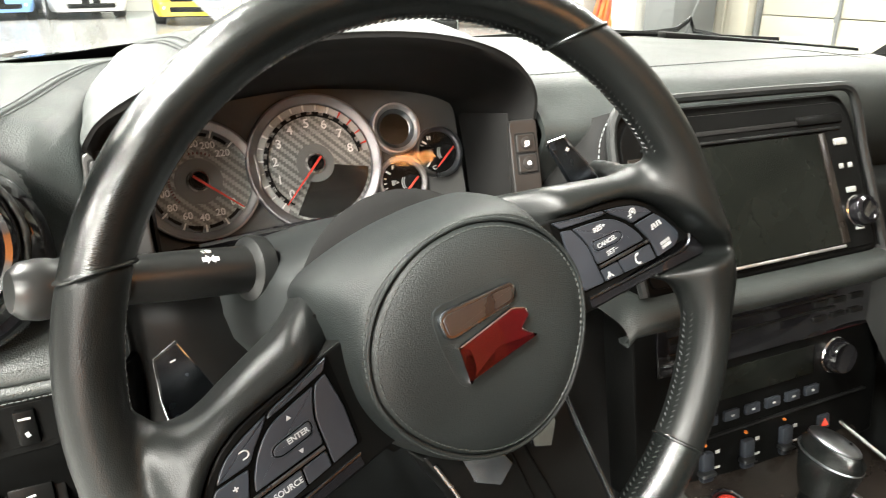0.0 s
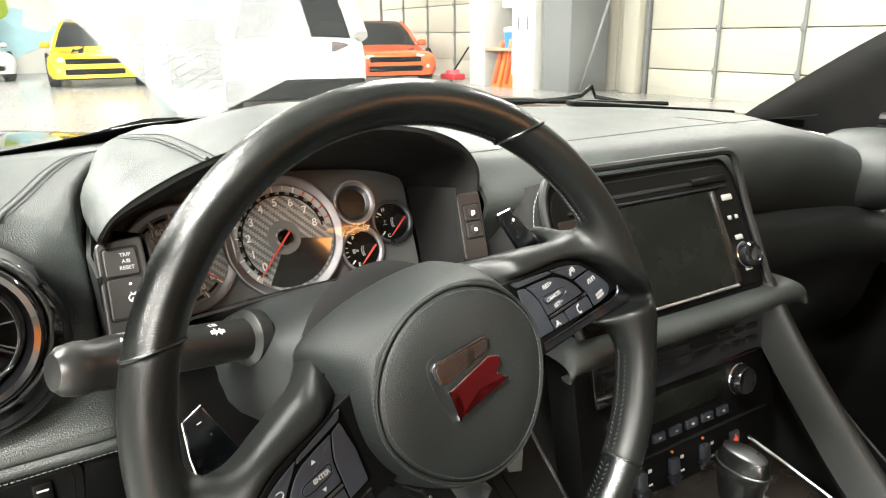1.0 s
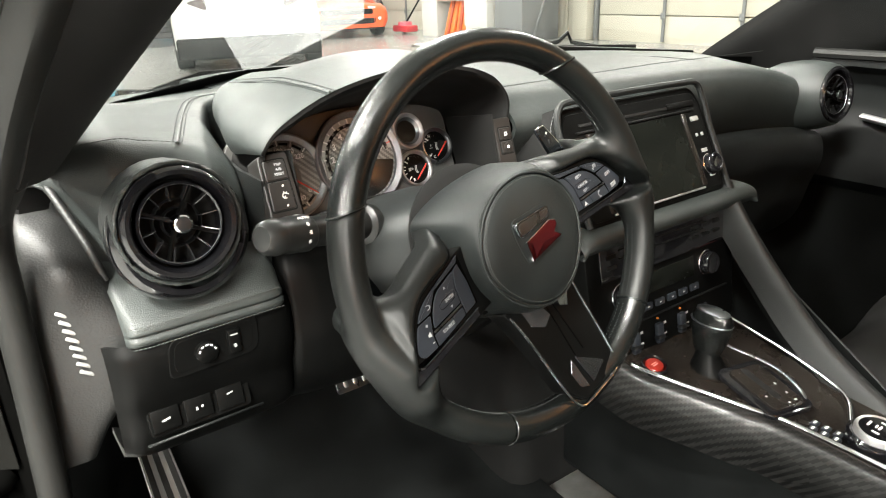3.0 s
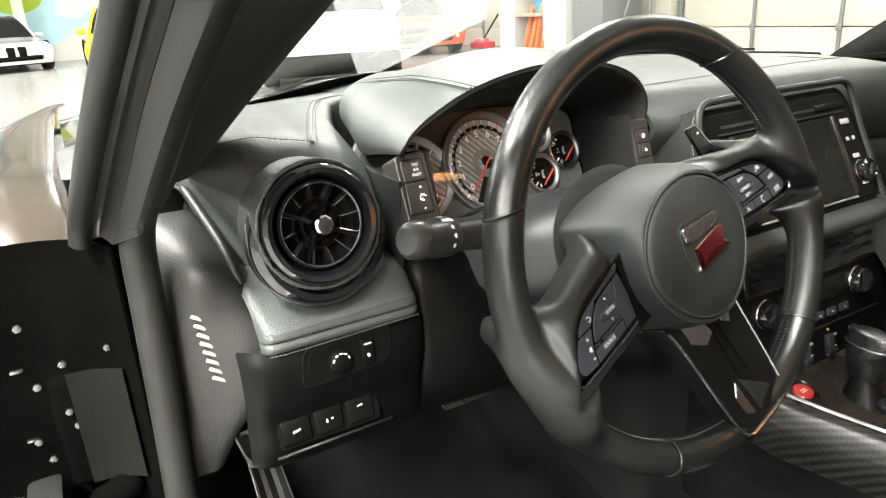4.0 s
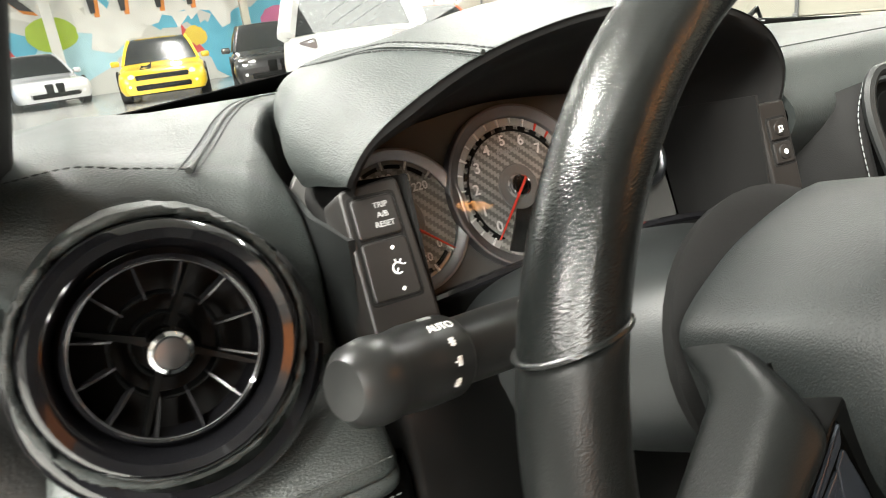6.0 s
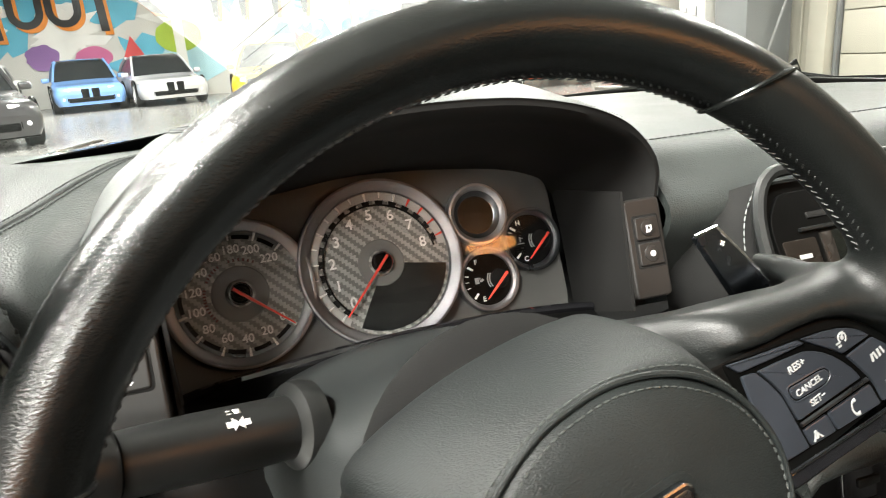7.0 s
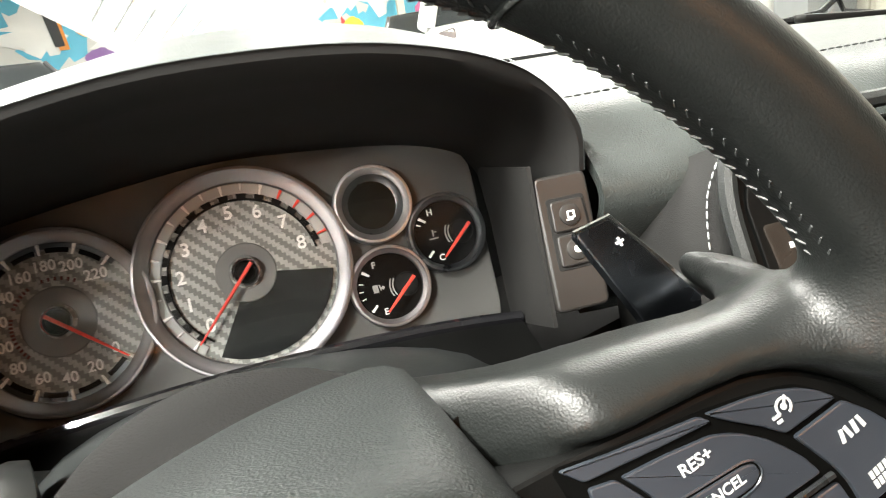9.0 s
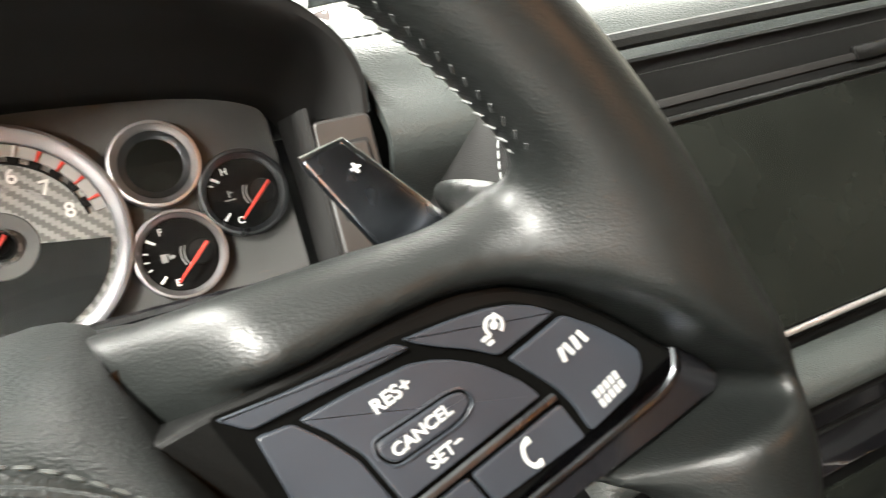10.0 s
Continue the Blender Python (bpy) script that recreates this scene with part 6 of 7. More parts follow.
# ---- shelf and stack ----
stack = thing("centre_stack", "black centre stack with audio and climate controls", "control stack")
rows = []
for x in (0.195, 0.22, 0.36, 0.50, 0.553, 0.565):
    e = 0.0 if 0.2 < x < 0.56 else 0.012
    rows.append([(x, 0.15, 0.752 - e), (x, 0.112, 0.751 - e), (x, 0.098, 0.745 - e), (x, 0.096, 0.735 - e), (x, 0.108, 0.722)])
part("shelf", shell(skin(rows, 4, 3), 0.004), DASH, stack, "padded leather shelf")
ST = pose(0.375, 0.105, 0.650, 80, 0, 0)
part("fascia", prism(rounded([(-0.155, -0.10), (0.150, -0.10), (0.158, 0.082), (-0.160, 0.082)], 0.008), -0.04, 0.0, 0.002), BLACK, stack, m=ST)


def on_stack(bm, nm, mat, lab=""):
    return part(nm, bm, mat, stack, lab, ST)


on_stack(box(0.270, 0.050, 0.004, (0, 0.050, 0.001), 0.002), "audio_panel", GLOSSB)
on_stack(join(box(0.180, 0.0026, 0.003, (-0.01, 0.064, 0.0035), 0.0008), box(0.180, 0.0022, 0.003, (-0.01, 0.052, 0.0035), 0.0008)), "audio_line", SOFT)
for x in (-0.115, 0.06, 0.085, 0.11):
    on_stack(box(0.018, 0.006, 0.004, (x, 0.058, 0.003), 0.001), "audio_key", SOFT)
    on_stack(box(0.018, 0.005, 0.004, (x, 0.043, 0.003), 0.001), "audio_key", SOFT)
on_stack(box(0.05, 0.0012, 0.002, (0.09, 0.026, 0.002), 0.0004), "red_line", REDENAMEL)
for x in (0.085, -0.100):
    on_stack(lathe([(0.0175, 0.0), (0.0170, 0.012), (0.0150, 0.0150), (0.0120, 0.0135), (0.0, 0.0140)], 36, pose(x, 0.0, 0.0)), "climate_knob", GLOSSB, "gloss climate knob")
    on_stack(lathe([(0.0182, 0.0), (0.0185, 0.003), (0.0176, 0.004)], 36, pose(x, 0.0, 0.0)), "knob_ring", CHROME)
on_stack(box(0.130, 0.030, 0.003, (-0.008, 0.002, 0.001), 0.002), "climate_display", SCREEN)
for i in range(6):
    on_stack(box(0.018, 0.010, 0.004, (-0.075 + 0.026 * i, -0.030, 0.002), 0.0012), "climate_key", BTN)
on_stack(join(*[box(0.0036, 0.0018, 0.0006, (-0.075 + 0.026 * i, -0.030, 0.0042), 0) for i in range(6)]), "key_icon", DIMMARK)
on_stack(box(0.265, 0.0020, 0.004, (0, -0.046, 0.002), 0.0008), "divider", SOFT)
for i, x in enumerate((-0.080, -0.030, 0.020)):
    on_stack(box(0.014, 0.030, 0.008, (x, -0.074, 0.004), 0.003), "mode_toggle", BTN, "toggle switch")
    on_stack(box(0.016, 0.0045, 0.010, (x - 0.003, -0.078, 0.008), 0.0015), "toggle_tip", GUNMETAL, "bright toggle tip")
    on_stack(join(box(0.005, 0.0035, 0.0006, (x + 0.016, -0.064, 0.0012), 0), box(0.006, 0.0022, 0.0006, (x + 0.016, -0.080, 0.0012), 0)), "toggle_icon", DIMMARK)
    on_stack(lathe([(0.0016, 0.0), (0.0016, 0.002), (0, 0.003)], 12, pose(x, -0.053, 0.001)), "toggle_lamp", AMBER)
on_stack(box(0.016, 0.016, 0.004, (0.075, -0.070, 0.001), 0.002), "hazard_key", BTN)
on_stack(moved(prism([(-0.005, -0.004), (0.005, -0.004), (0, 0.005)], 0, 0.0005, 0), pose(0.075, -0.070, 0.0032)), "hazard_icon", REDM)
# leather strut on the passenger side of the stack and console
rows = []
for (x, y, z), w in zip(((0.548, 0.118, 0.752), (0.552, 0.085, 0.70), (0.550, 0.02, 0.63), (0.535, -0.07, 0.56), (0.515, -0.20, 0.505), (0.50, -0.34, 0.49)), (0.017, 0.018, 0.019, 0.020, 0.020, 0.019)):
    x -= 0.030
    rows.append([(x - w * 1.1, y + 0.03, z - 0.012), (x - w * 0.5, y, z + 0.004), (x, y - 0.004, z + 0.008), (x + w * 0.6, y + 0.004, z), (x + w, y + 0.04, z - 0.05)])
part("strut", shell(skin(rows, 4, 4), 0.004), DASH_DARK, stack, "leather-covered side strut")
part("strut_seam", tube(spline([(r[3][0] - 0.004, r[3][1] + 0.001, r[3][2] + 0.0035) for r in rows], 5), 0.0011, 6), THREAD_D, stack, "sewn seam along the strut")
part("strut_side", shell(skin([[(0.560, 0.15, 0.74), (0.566, 0.16, 0.60), (0.555, 0.2, 0.3)], [(0.572, 0.08, 0.64), (0.57, 0.05, 0.5), (0.56, 0.05, 0.28)], [(0.535, -0.20, 0.48), (0.54, -0.2, 0.40), (0.55, -0.2, 0.27)]], 3, 3), 0.004), SOFT, stack)

# ---- console ----
con = thing("centre_console", "centre console with woven carbon sides and bright trim", "console")
rows = []
for y, x0, x1, z in ((0.12, 0.262, 0.50, 0.575), (0.0635, 0.271, 0.49, 0.558), (0.023, 0.290, 0.485, 0.550), (-0.017, 0.309, 0.48, 0.544), (-0.062, 0.327, 0.47, 0.539), (-0.098, 0.343, 0.46, 0.535), (-0.22, 0.350, 0.455, 0.530), (-0.40, 0.35, 0.45, 0.535)):
    rows.append([(x0, y, z), ((x0 * 2 + x1) / 3, y, z - 0.006), ((x0 + x1 * 2) / 3, y, z - 0.006), (x1, y, z)])
part("top_plate", shell(skin(rows, 3, 4), 0.004), BROWNISH, con, "dark gloss top plate with a brown reflection in its colour")
rows = []
for y, x0, z in ((0.13, 0.255, 0.572), (0.0635, 0.266, 0.554), (0.023, 0.285, 0.546), (-0.017, 0.304, 0.540), (-0.062, 0.322, 0.535), (-0.098, 0.338, 0.531), (-0.22, 0.346, 0.526), (-0.40, 0.346, 0.530)):
    rows.append([(x0 + 0.006, y, z + 0.002), (x0 - 0.006, y, z - 0.004), (x0 - 0.013, y - 0.003, z - 0.022), (x0 - 0.016, y, z - 0.045), (x0 - 0.012, y, z - 0.072)])
part("carbon_side", shell(skin(rows, 4, 4), 0.004), CARBON, con, "glossy woven carbon side panel")
part("chrome_edge", tube(spline([(0.268, 0.072, 0.563), (0.271, 0.0635, 0.561), (0.290, 0.023, 0.553), (0.309, -0.017, 0.547), (0.327, -0.062, 0.542), (0.343, -0.098, 0.538), (0.352, -0.16, 0.534), (0.354, -0.24, 0.533)], 6), 0.0034, 10, flat=0.8), CHROME, con, "bright chrome edge strip")
part("chrome_edge", tube(spline([(0.475, 0.09, 0.575), (0.478, 0.03, 0.562), (0.470, -0.05, 0.550), (0.45, -0.12, 0.540), (0.405, -0.152, 0.533)], 6), 0.0034, 10, flat=0.8), CHROME, con, "bright chrome edge strip")
part("chrome_edge", tube(spline([(0.392, 0.012, 0.574), (0.398, -0.002, 0.570), (0.4085, -0.023, 0.564), (0.4145, -0.053, 0.556), (0.408, -0.085, 0.546), (0.396, -0.100, 0.541)], 6), 0.0024, 10, flat=0.8), GUNMETAL, con, "dark bright edge round the gate")
part("gate_surround", prism(rounded([(-0.045, -0.070), (0.055, -0.070), (0.060, 0.06), (-0.045, 0.06)], 0.02), 0.0, 0.006, 0.003), GLOSSB, con, m=pose(0.374, -0.048, 0.542, 6, 0, -14) @ Matrix.Diagonal((0.72, 0.80, 1, 1)))
part("gate_plate", prism(rounded([(-0.028, -0.060), (0.040, -0.060), (0.044, 0.045), (-0.028, 0.045)], 0.012), 0.0, 0.0085, 0.001), BROWNISH, con, m=pose(0.374, -0.048, 0.542, 6, 0, -14) @ Matrix.Diagonal((0.72, 0.80, 1, 1)))
part("gate_slot", prism(rounded([(-0.004, -0.040), (0.010, -0.040), (0.010, 0.040), (-0.004, 0.040)], 0.005), 0.0, 0.0090, 0.0004), HOODIN, con, m=pose(0.374, -0.048, 0.542, 6, 0, -14) @ Matrix.Diagonal((0.72, 0.80, 1, 1)))
bars([(0.026, -0.052, 0.005, 0.003, 0), (0.026, -0.034, 0.004, 0.004, 0), (-0.016, -0.03, 0.004, 0.003, 0), (0.010, -0.054, 0.004, 0.003, 0), (0.026, -0.010, 0.003, 0.006, 0)], pose(0.374, -0.048, 0.5512, 6, 0, -14) @ Matrix.Diagonal((0.72, 0.80, 1, 1)), DIMMARK, con)
# start button
SB = pose(0.293, 0.055, 0.557, 14, -6, 0) @ Matrix.Diagonal((0.76, 0.76, 0.85, 1))
part("start_cup", lathe([(0.024, -0.004), (0.0235, 0.006), (0.0205, 0.0085), (0.0178, 0.006), (0.0170, 0.0)], 40, SB), GLOSSB, con)
part("start_button", lathe([(0.0162, 0.0), (0.0160, 0.0055), (0.0140, 0.0072), (0.0, 0.0062)], 36, SB), REDBTN, con, "round red engine start button")
bars([(0, 0.0018, 0.012, 0.0022, 0), (0, -0.0022, 0.012, 0.0022, 0)], SB @ pose(0, 0, 0.0073), plastic("pale_red", (0.8, 0.35, 0.3), 0.5, strength=0), con)
# rotary controller
RC = pose(0.392, -0.185, 0.532, 4, 0, 0)
part("rotary_base", lathe([(0.033, -0.003), (0.033, 0.010), (0.030, 0.013), (0.027, 0.012)], 44, RC), GLOSSB, con)
part("rotary_dial", lathe([(0.0265, 0.0), (0.0265, 0.018), (0.0250, 0.0205), (0.0220, 0.0195)], 44, RC), SATIN, con, "satin ring of the rotary controller")
part("rotary_face", lathe([(0.0222, 0.0), (0.0222, 0.0195), (0.0, 0.0200)], 40, RC), GLOSSB, con)
bars([(0, 0.012, 0.010, 0.0025, 0), (0, -0.012, 0.010, 0.0025, 0), (-0.012, 0, 0.0025, 0.008, 0), (0.012, 0, 0.0025, 0.008, 0), (0, 0, 0.008, 0.0025, 0), (0, 0.004, 0.006, 0.002, 0)], RC @ pose(0, 0, 0.0205), WHITE, con)
for i in range(3):
    for j in range(2):
        part("console_key", box(0.011, 0.009, 0.004, (0.360 + 0.013 * j, -0.128 - 0.014 * i + 0.004 * j, 0.532), 0.0012), BTN, con)
bars([(0.360 + 0.013 * j, -0.128 - 0.014 * i + 0.004 * j, 0.006, 0.0028, 0) for i in range(3) for j in range(2)], pose(0, 0, 0.5345), WHITE, con)
part("lower_side", box(0.125, 0.9, 0.28, (0.4075, -0.10, 0.375), 0.02, 3), SOFT, con)

# ---- gear lever ----
gl = thing("gear_lever", "black gear lever with bright-capped leather knob", "gear lever", pose(0.368, 0.022, 0.530, -6, 0, 0))
part("boot", lathe([(0.030, 0.0), (0.026, 0.012), (0.018, 0.028), (0.013, 0.045), (0.012, 0.055)], 28), BLACK, gl)
kr = []
for z, rx, ry, dy in ((0.028, 0.010, 0.014, 0.0), (0.042, 0.017, 0.024, 0.0), (0.060, 0.021, 0.030, -0.003), (0.078, 0.023, 0.034, -0.006), (0.090, 0.021, 0.034, -0.008), (0.098, 0.015, 0.028, -0.009), (0.1005, 0.004, 0.008, -0.010)):
    kr.append([(0.80 * rx * math.cos(a), dy + 0.84 * ry * math.sin(a), z + 0.10 * (ry * math.sin(a))) for a in (2 * math.pi * k / 24 for k in range(24))])
part("knob", grid(kr, closed_u=True, cap=True), WHEEL_L, gl)
part("knob_cap", lathe([(0.0165, -0.002), (0.0160, 0.003), (0.0120, 0.0055), (0.0, 0.0062)], 32, pose(0, -0.008, 0.0965, 6, 0, 0) @ Matrix.Diagonal((0.74, 1.5, 1, 1))), GUNMETAL, gl, "bright metal cap")
part("knob_collar", tube([(0.0182 * math.cos(a), -0.006 + 0.0288 * math.sin(a), 0.084 + 0.0034 * math.sin(a)) for a in (2 * math.pi * k / 28 for k in range(28))], 0.0011, 6, closed=True), GUNMETAL, gl)
part("release_button", box(0.006, 0.016, 0.008, (0.0175, -0.012, 0.066), 0.002), SATIN, gl)

# ---- seats ----
def seat(name, label, x, yfront):
    s = thing(name, label, "car seat", pose(x, yfront, 0), "front seats")
    rows = []
    for y, z, w in ((0.0, 0.40, 0.20), (-0.02, 0.45, 0.23), (-0.08, 0.485, 0.25), (-0.22, 0.47, 0.26), (-0.42, 0.43, 0.26), (-0.50, 0.42, 0.25)):
        rows.append([(-w, y, z - 0.14), (-w - 0.01, y, z - 0.03), (-w + 0.05, y, z + 0.03), (-w + 0.11, y, z), (0, y, z - 0.012), (w - 0.11, y, z), (w - 0.05, y, z + 0.03), (w + 0.01, y, z - 0.03), (w, y, z - 0.14)])
    part("cushion", shell(skin(rows, 3, 4), 0.02), SEATL, s)
    rows = []
    for z, y, w in ((0.40, -0.46, 0.25), (0.60, -0.53, 0.26), (0.85, -0.62, 0.25), (1.0, -0.68, 0.20), (1.12, -0.72, 0.13), (1.17, -0.74, 0.10)):
        rows.append([(-w, y - 0.10, z), (-w - 0.01, y, z), (-w + 0.05, y + 0.05, z), (-w + 0.11, y, z), (0, y - 0.01, z), (w - 0.11, y, z), (w - 0.05, y + 0.05, z), (w + 0.01, y, z), (w, y - 0.10, z)])
    part("backrest", shell(skin(rows, 3, 4), 0.03), SEATL, s)
    return s


seat("driver_seat", "grey-black leather sports seat behind the wheel", 0.0, -0.36)
seat("passenger_seat", "grey-black leather sports seat on the passenger side", 0.76, 0.05)

# ---- passenger door ----
pdoor = thing("passenger_door", "closed dark car door with armrest and bright handle", "car door", kind="structure")
rows = []
for y, top in ((0.70, 0.80), (0.34, 0.80), (0.28, 0.885), (0.0, 0.885), (-0.4, 0.885), (-0.9, 0.885), (-1.3, 0.885)):
    rows.append([(1.03, y, top), (1.07, y, top - 0.01), (1.085, y, min(top - 0.02, 0.80)), (1.06, y, 0.72), (1.04, y, 0.66), (1.075, y, 0.60), (1.09, y, 0.25)])
part("panel", shell(skin(rows, 3, 3), 0.02), SOFT, pdoor)
part("waist_rail", tube([(1.030, y, 0.892) for y in (0.28, 0.15, -0.3, -1.2)], 0.010, 8), RUBBER, pdoor)
part("pull_handle", tube(spline([(1.05, 0.18, 0.775), (1.035, 0.12, 0.77), (1.03, 0.0, 0.75), (1.035, -0.15, 0.735), (1.05, -0.22, 0.735)], 5), 0.007, 8), SATIN, pdoor, "satin metal pull handle")
part("armrest", box(0.06, 0.5, 0.05, (1.05, -0.25, 0.66), 0.02, 3), DASH_DARK, pdoor)
pane = [[(1.045, 0.45, 0.89), (1.045, 0.0, 0.895), (1.045, -0.6, 0.895), (1.05, -1.2, 0.89)], [(0.96, 0.05, 1.06), (0.95, -0.2, 1.08), (0.94, -0.6, 1.08), (0.95, -1.15, 1.05)], [(0.895, -0.20, 1.17), (0.88, -0.35, 1.205), (0.87, -0.7, 1.21), (0.88, -1.1, 1.17)]]
sw = part("side_window", skin(pane, 3, 3), WINDOW, pdoor, "clear side window")
sw.visible_shadow = False
rp = thing("passenger_pillar", "dark windscreen pillar trim on the passenger side", "pillar trim", kind="structure")
Q_R = [(1.04, 0.500, 0.866), (1.022, 0.435, 0.905), (0.985, 0.25, 1.012), (0.945, 0.04, 1.115), (0.90, -0.20, 1.21)]
net = [[(x + 0.01, y + 0.06, z) for x, y, z in Q_R], Q_R, [(x + 0.015, y - 0.08, z - 0.008) for x, y, z in Q_R], [(x + 0.045, y - 0.22, z - 0.030) for x, y, z in Q_R], [(x + 0.09, y - 0.22, z - 0.030) for x, y, z in Q_R]]
net = [[net[j][i] for j in range(5)] for i in range(5)]
part("trim", shell(skin(net, 3, 5), 0.005), SUEDE, rp)

# ---- wipers, bonnet ----
wip = thing("wiper", "black windscreen wiper arm and blade", "wiper", group="windscreen wipers")
part("blade", tube([(-0.30, 0.515, 0.905), (-0.05, 0.69, 0.915), (0.22, 0.765, 0.912)], 0.005, 6), BLACK, wip)
part("arm", tube([(-0.21, 0.575, 0.910), (-0.06, 0.70, 0.925), (0.28, 0.785, 0.91)], 0.005, 6), BLACK, wip)
part("clip", box(0.03, 0.014, 0.012, (-0.21, 0.572, 0.914), 0.003), GUNMETAL, wip)
wip2 = thing("wiper", "black windscreen wiper with raised tip", "wiper", group="windscreen wipers")
part("blade", tube([(0.34, 0.775, 0.905), (0.60, 0.755, 0.912), (0.92, 0.64, 0.895)], 0.005, 6), BLACK, wip2)
part("arm", tube([(0.40, 0.79, 0.900), (0.60, 0.786, 0.902), (0.76, 0.784, 0.903), (0.815, 0.783, 0.907), (0.845, 0.783, 0.925), (0.855, 0.780, 0.903), (0.90, 0.72, 0.890)], 0.005, 6), BLACK, wip2)
bon_rows = []
for y, z, w in ((0.78, 0.880, 0.782), (1.0, 0.875, 0.783), (1.4, 0.845, 0.783), (1.75, 0.77, 0.781), (1.95, 0.66, 0.74)):
    bon_rows.append([(0.36 + w * s, y - 0.12 * s * s * (1 if y > 1.2 else 1.8), z - 0.05 * s * s + 0.05 * (abs(s) > 0.75) - 0.045 * (s > -0.4)) for s in (-1, -0.8, -0.5, 0, 0.5, 0.8, 1)])
solid("bonnet", shell(skin(bon_rows, 3, 4), 0.02), paint("black_paint", (0.01, 0.01, 0.011), 0.12), "glossy black car bonnet ahead of the windscreen", "bonnet", "structure")

# ---- sheet on the windscreen ----
C0, C1, C2 = Vector((-0.012, 0.632, 0.9405)), Vector((-0.150, 0.362, 1.068)), Vector((0.104, 0.458, 1.0215))
sh = thing("window_sheet", "thin white printed sheet lying against the windscreen", "paper sheet")
e1, e2 = (C1 - C0) * 1.15, (C2 - C0)
rows = [[C0 + e1 * u + e2 * v + Vector((0, -0.0165, -0.0165)) for u in (0, 0.33, 0.66, 1)] for v in (0, 0.5, 1)]
shp = part("sheet", grid(rows), PAPER, sh)
shb = []
nrm = e1.cross(e2).normalized()
for i in range(6):
    p = C0 + e1 * (0.22 + 0.055 * i) + e2 * 0.10 + Vector((0, -0.018, -0.018))
    d = e2.normalized()
    q = e1.normalized() * 0.0006
    L = 0.05 + 0.02 * ((i * 7) % 3)
    shb.append(grid([[p - q, p + q], [p + d * L - q, p + d * L + q]]))
part("print_line", join(*shb), DIMMARK, sh)

# ---- garage ----
CREAM = wall_paint("cream_steel", (0.50, 0.48, 0.40), 0.55, 0.8, 0.12)
WHITEW = wall_paint("white_wall", (0.60, 0.60, 0.56), 0.6, 1.0, 0.12)
# unseen left and back walls and ceiling are kept dark to cut bounce light
DARKW = wall_paint("dark_wall", (0.16, 0.16, 0.155), 0.6, 1.0, 0.15)
GREYW = wall_paint("grey_steel", (0.20, 0.21, 0.21), 0.5, 1.0, 0.2)
EPOXY = plastic("epoxy_floor", (0.28, 0.28, 0.27), 0.22, 40, 0.05)
CEIL = wall_paint("ceiling_grey", (0.34, 0.34, 0.325), 0.7, 0.7, 0.1)
ORANGE = wall_paint("orange_reflector", (0.70, 0.20, 0.02), 0.5, 1.0, 0.2)
X0, X1, Y0, Y1, ZC = -9.0, 9.2, -10.0, 25.5, 4.6
solid("floor", box(X1 - X0 + 0.4, Y1 - Y0 + 0.4, 0.1, ((X0 + X1) / 2, (Y0 + Y1) / 2, -0.05), 0), EPOXY, "polished grey garage floor", "floor", "structure")
solid("ceiling", box(X1 - X0 + 0.4, Y1 - Y0 + 0.4, 0.1, ((X0 + X1) / 2, (Y0 + Y1) / 2, ZC + 0.05), 0), CEIL, "grey garage ceiling", "ceiling", "structure")
solid("wall_far", box(X1 - X0, 0.15, ZC, ((X0 + X1) / 2, Y1 + 0.08, ZC / 2), 0), WHITEW, "white block wall behind the mural", "wall", "structure")
solid("wall_left", box(0.15, Y1 - Y0, ZC, (X0 - 0.08, (Y0 + Y1) / 2, ZC / 2), 0), DARKW, "plain dark grey garage wall", "wall", "structure")
solid("wall_back", box(X1 - X0, 0.15, ZC, ((X0 + X1) / 2, Y0 - 0.08, ZC / 2), 0), DARKW, "plain dark grey wall behind the bay", "wall", "structure")
# unseen orange band, added for the warm reflections on wheel and dials
solid("reflection_band", box(X1 - X0 - 1, 0.02, 1.6, ((X0 + X1) / 2, Y0 + 0.012, 1.5), 0), ORANGE, "unseen orange band added to be mirrored in the car", "wall", "structure")
solid("wall_right", box(0.15, Y1 - Y0, ZC, (X1 + 0.08, (Y0 + Y1) / 2, ZC / 2), 0), CREAM, "cream steel-clad garage wall", "wall", "structure")

# sectional doors in the right wall
for k, (ya, yb) in enumerate(((2.75, 8.25), (-4.2, 1.2), (13.2, 18.5))):
    gd = thing("sectional_door", "cream panelled overhead garage door with dark joints", "garage door", group="garage doors")
    for i in range(6):
        part("door_panel", box(0.05, yb - ya, 0.625, (X1 - 0.04, (ya + yb) / 2, 0.10 + 0.64 * i), 0.008), CREAM, gd)
    ny = 4
    for j in range(1, ny):
        part("stile", box(0.03, 0.05, 3.8, (X1 - 0.085, ya + (yb - ya) * j / ny, 1.92), 0.004), GREYW, gd, "dark upright stile")
    for i in range(1, 6):
        for j in range(1, ny):
            part("hinge", box(0.03, 0.08, 0.10, (X1 - 0.11, ya + (yb - ya) * j / ny, 0.64 * i - 0.22), 0.004), GREYW, gd)
    for y in (ya - 0.06, yb + 0.06):
        part("track", box(0.08, 0.06, 3.9, (X1 - 0.08, y, 1.95), 0.004), GREYW, gd)
# ribbed cladding and posts between the doors
for y in np.arange(8.2, 13.0, 0.3):
    solid("cladding_rib", box(0.04, 0.06, 4.4, (X1 - 0.02, float(y) + 0.3, 2.2), 0.006), CREAM, "cream cladding rib", "cladding", "structure")
solid("door_post", box(0.25, 0.35, 4.5, (X1 - 0.13, 8.55, 2.25), 0.01), CREAM, "cream steel post beside the garage door", "post", "structure")

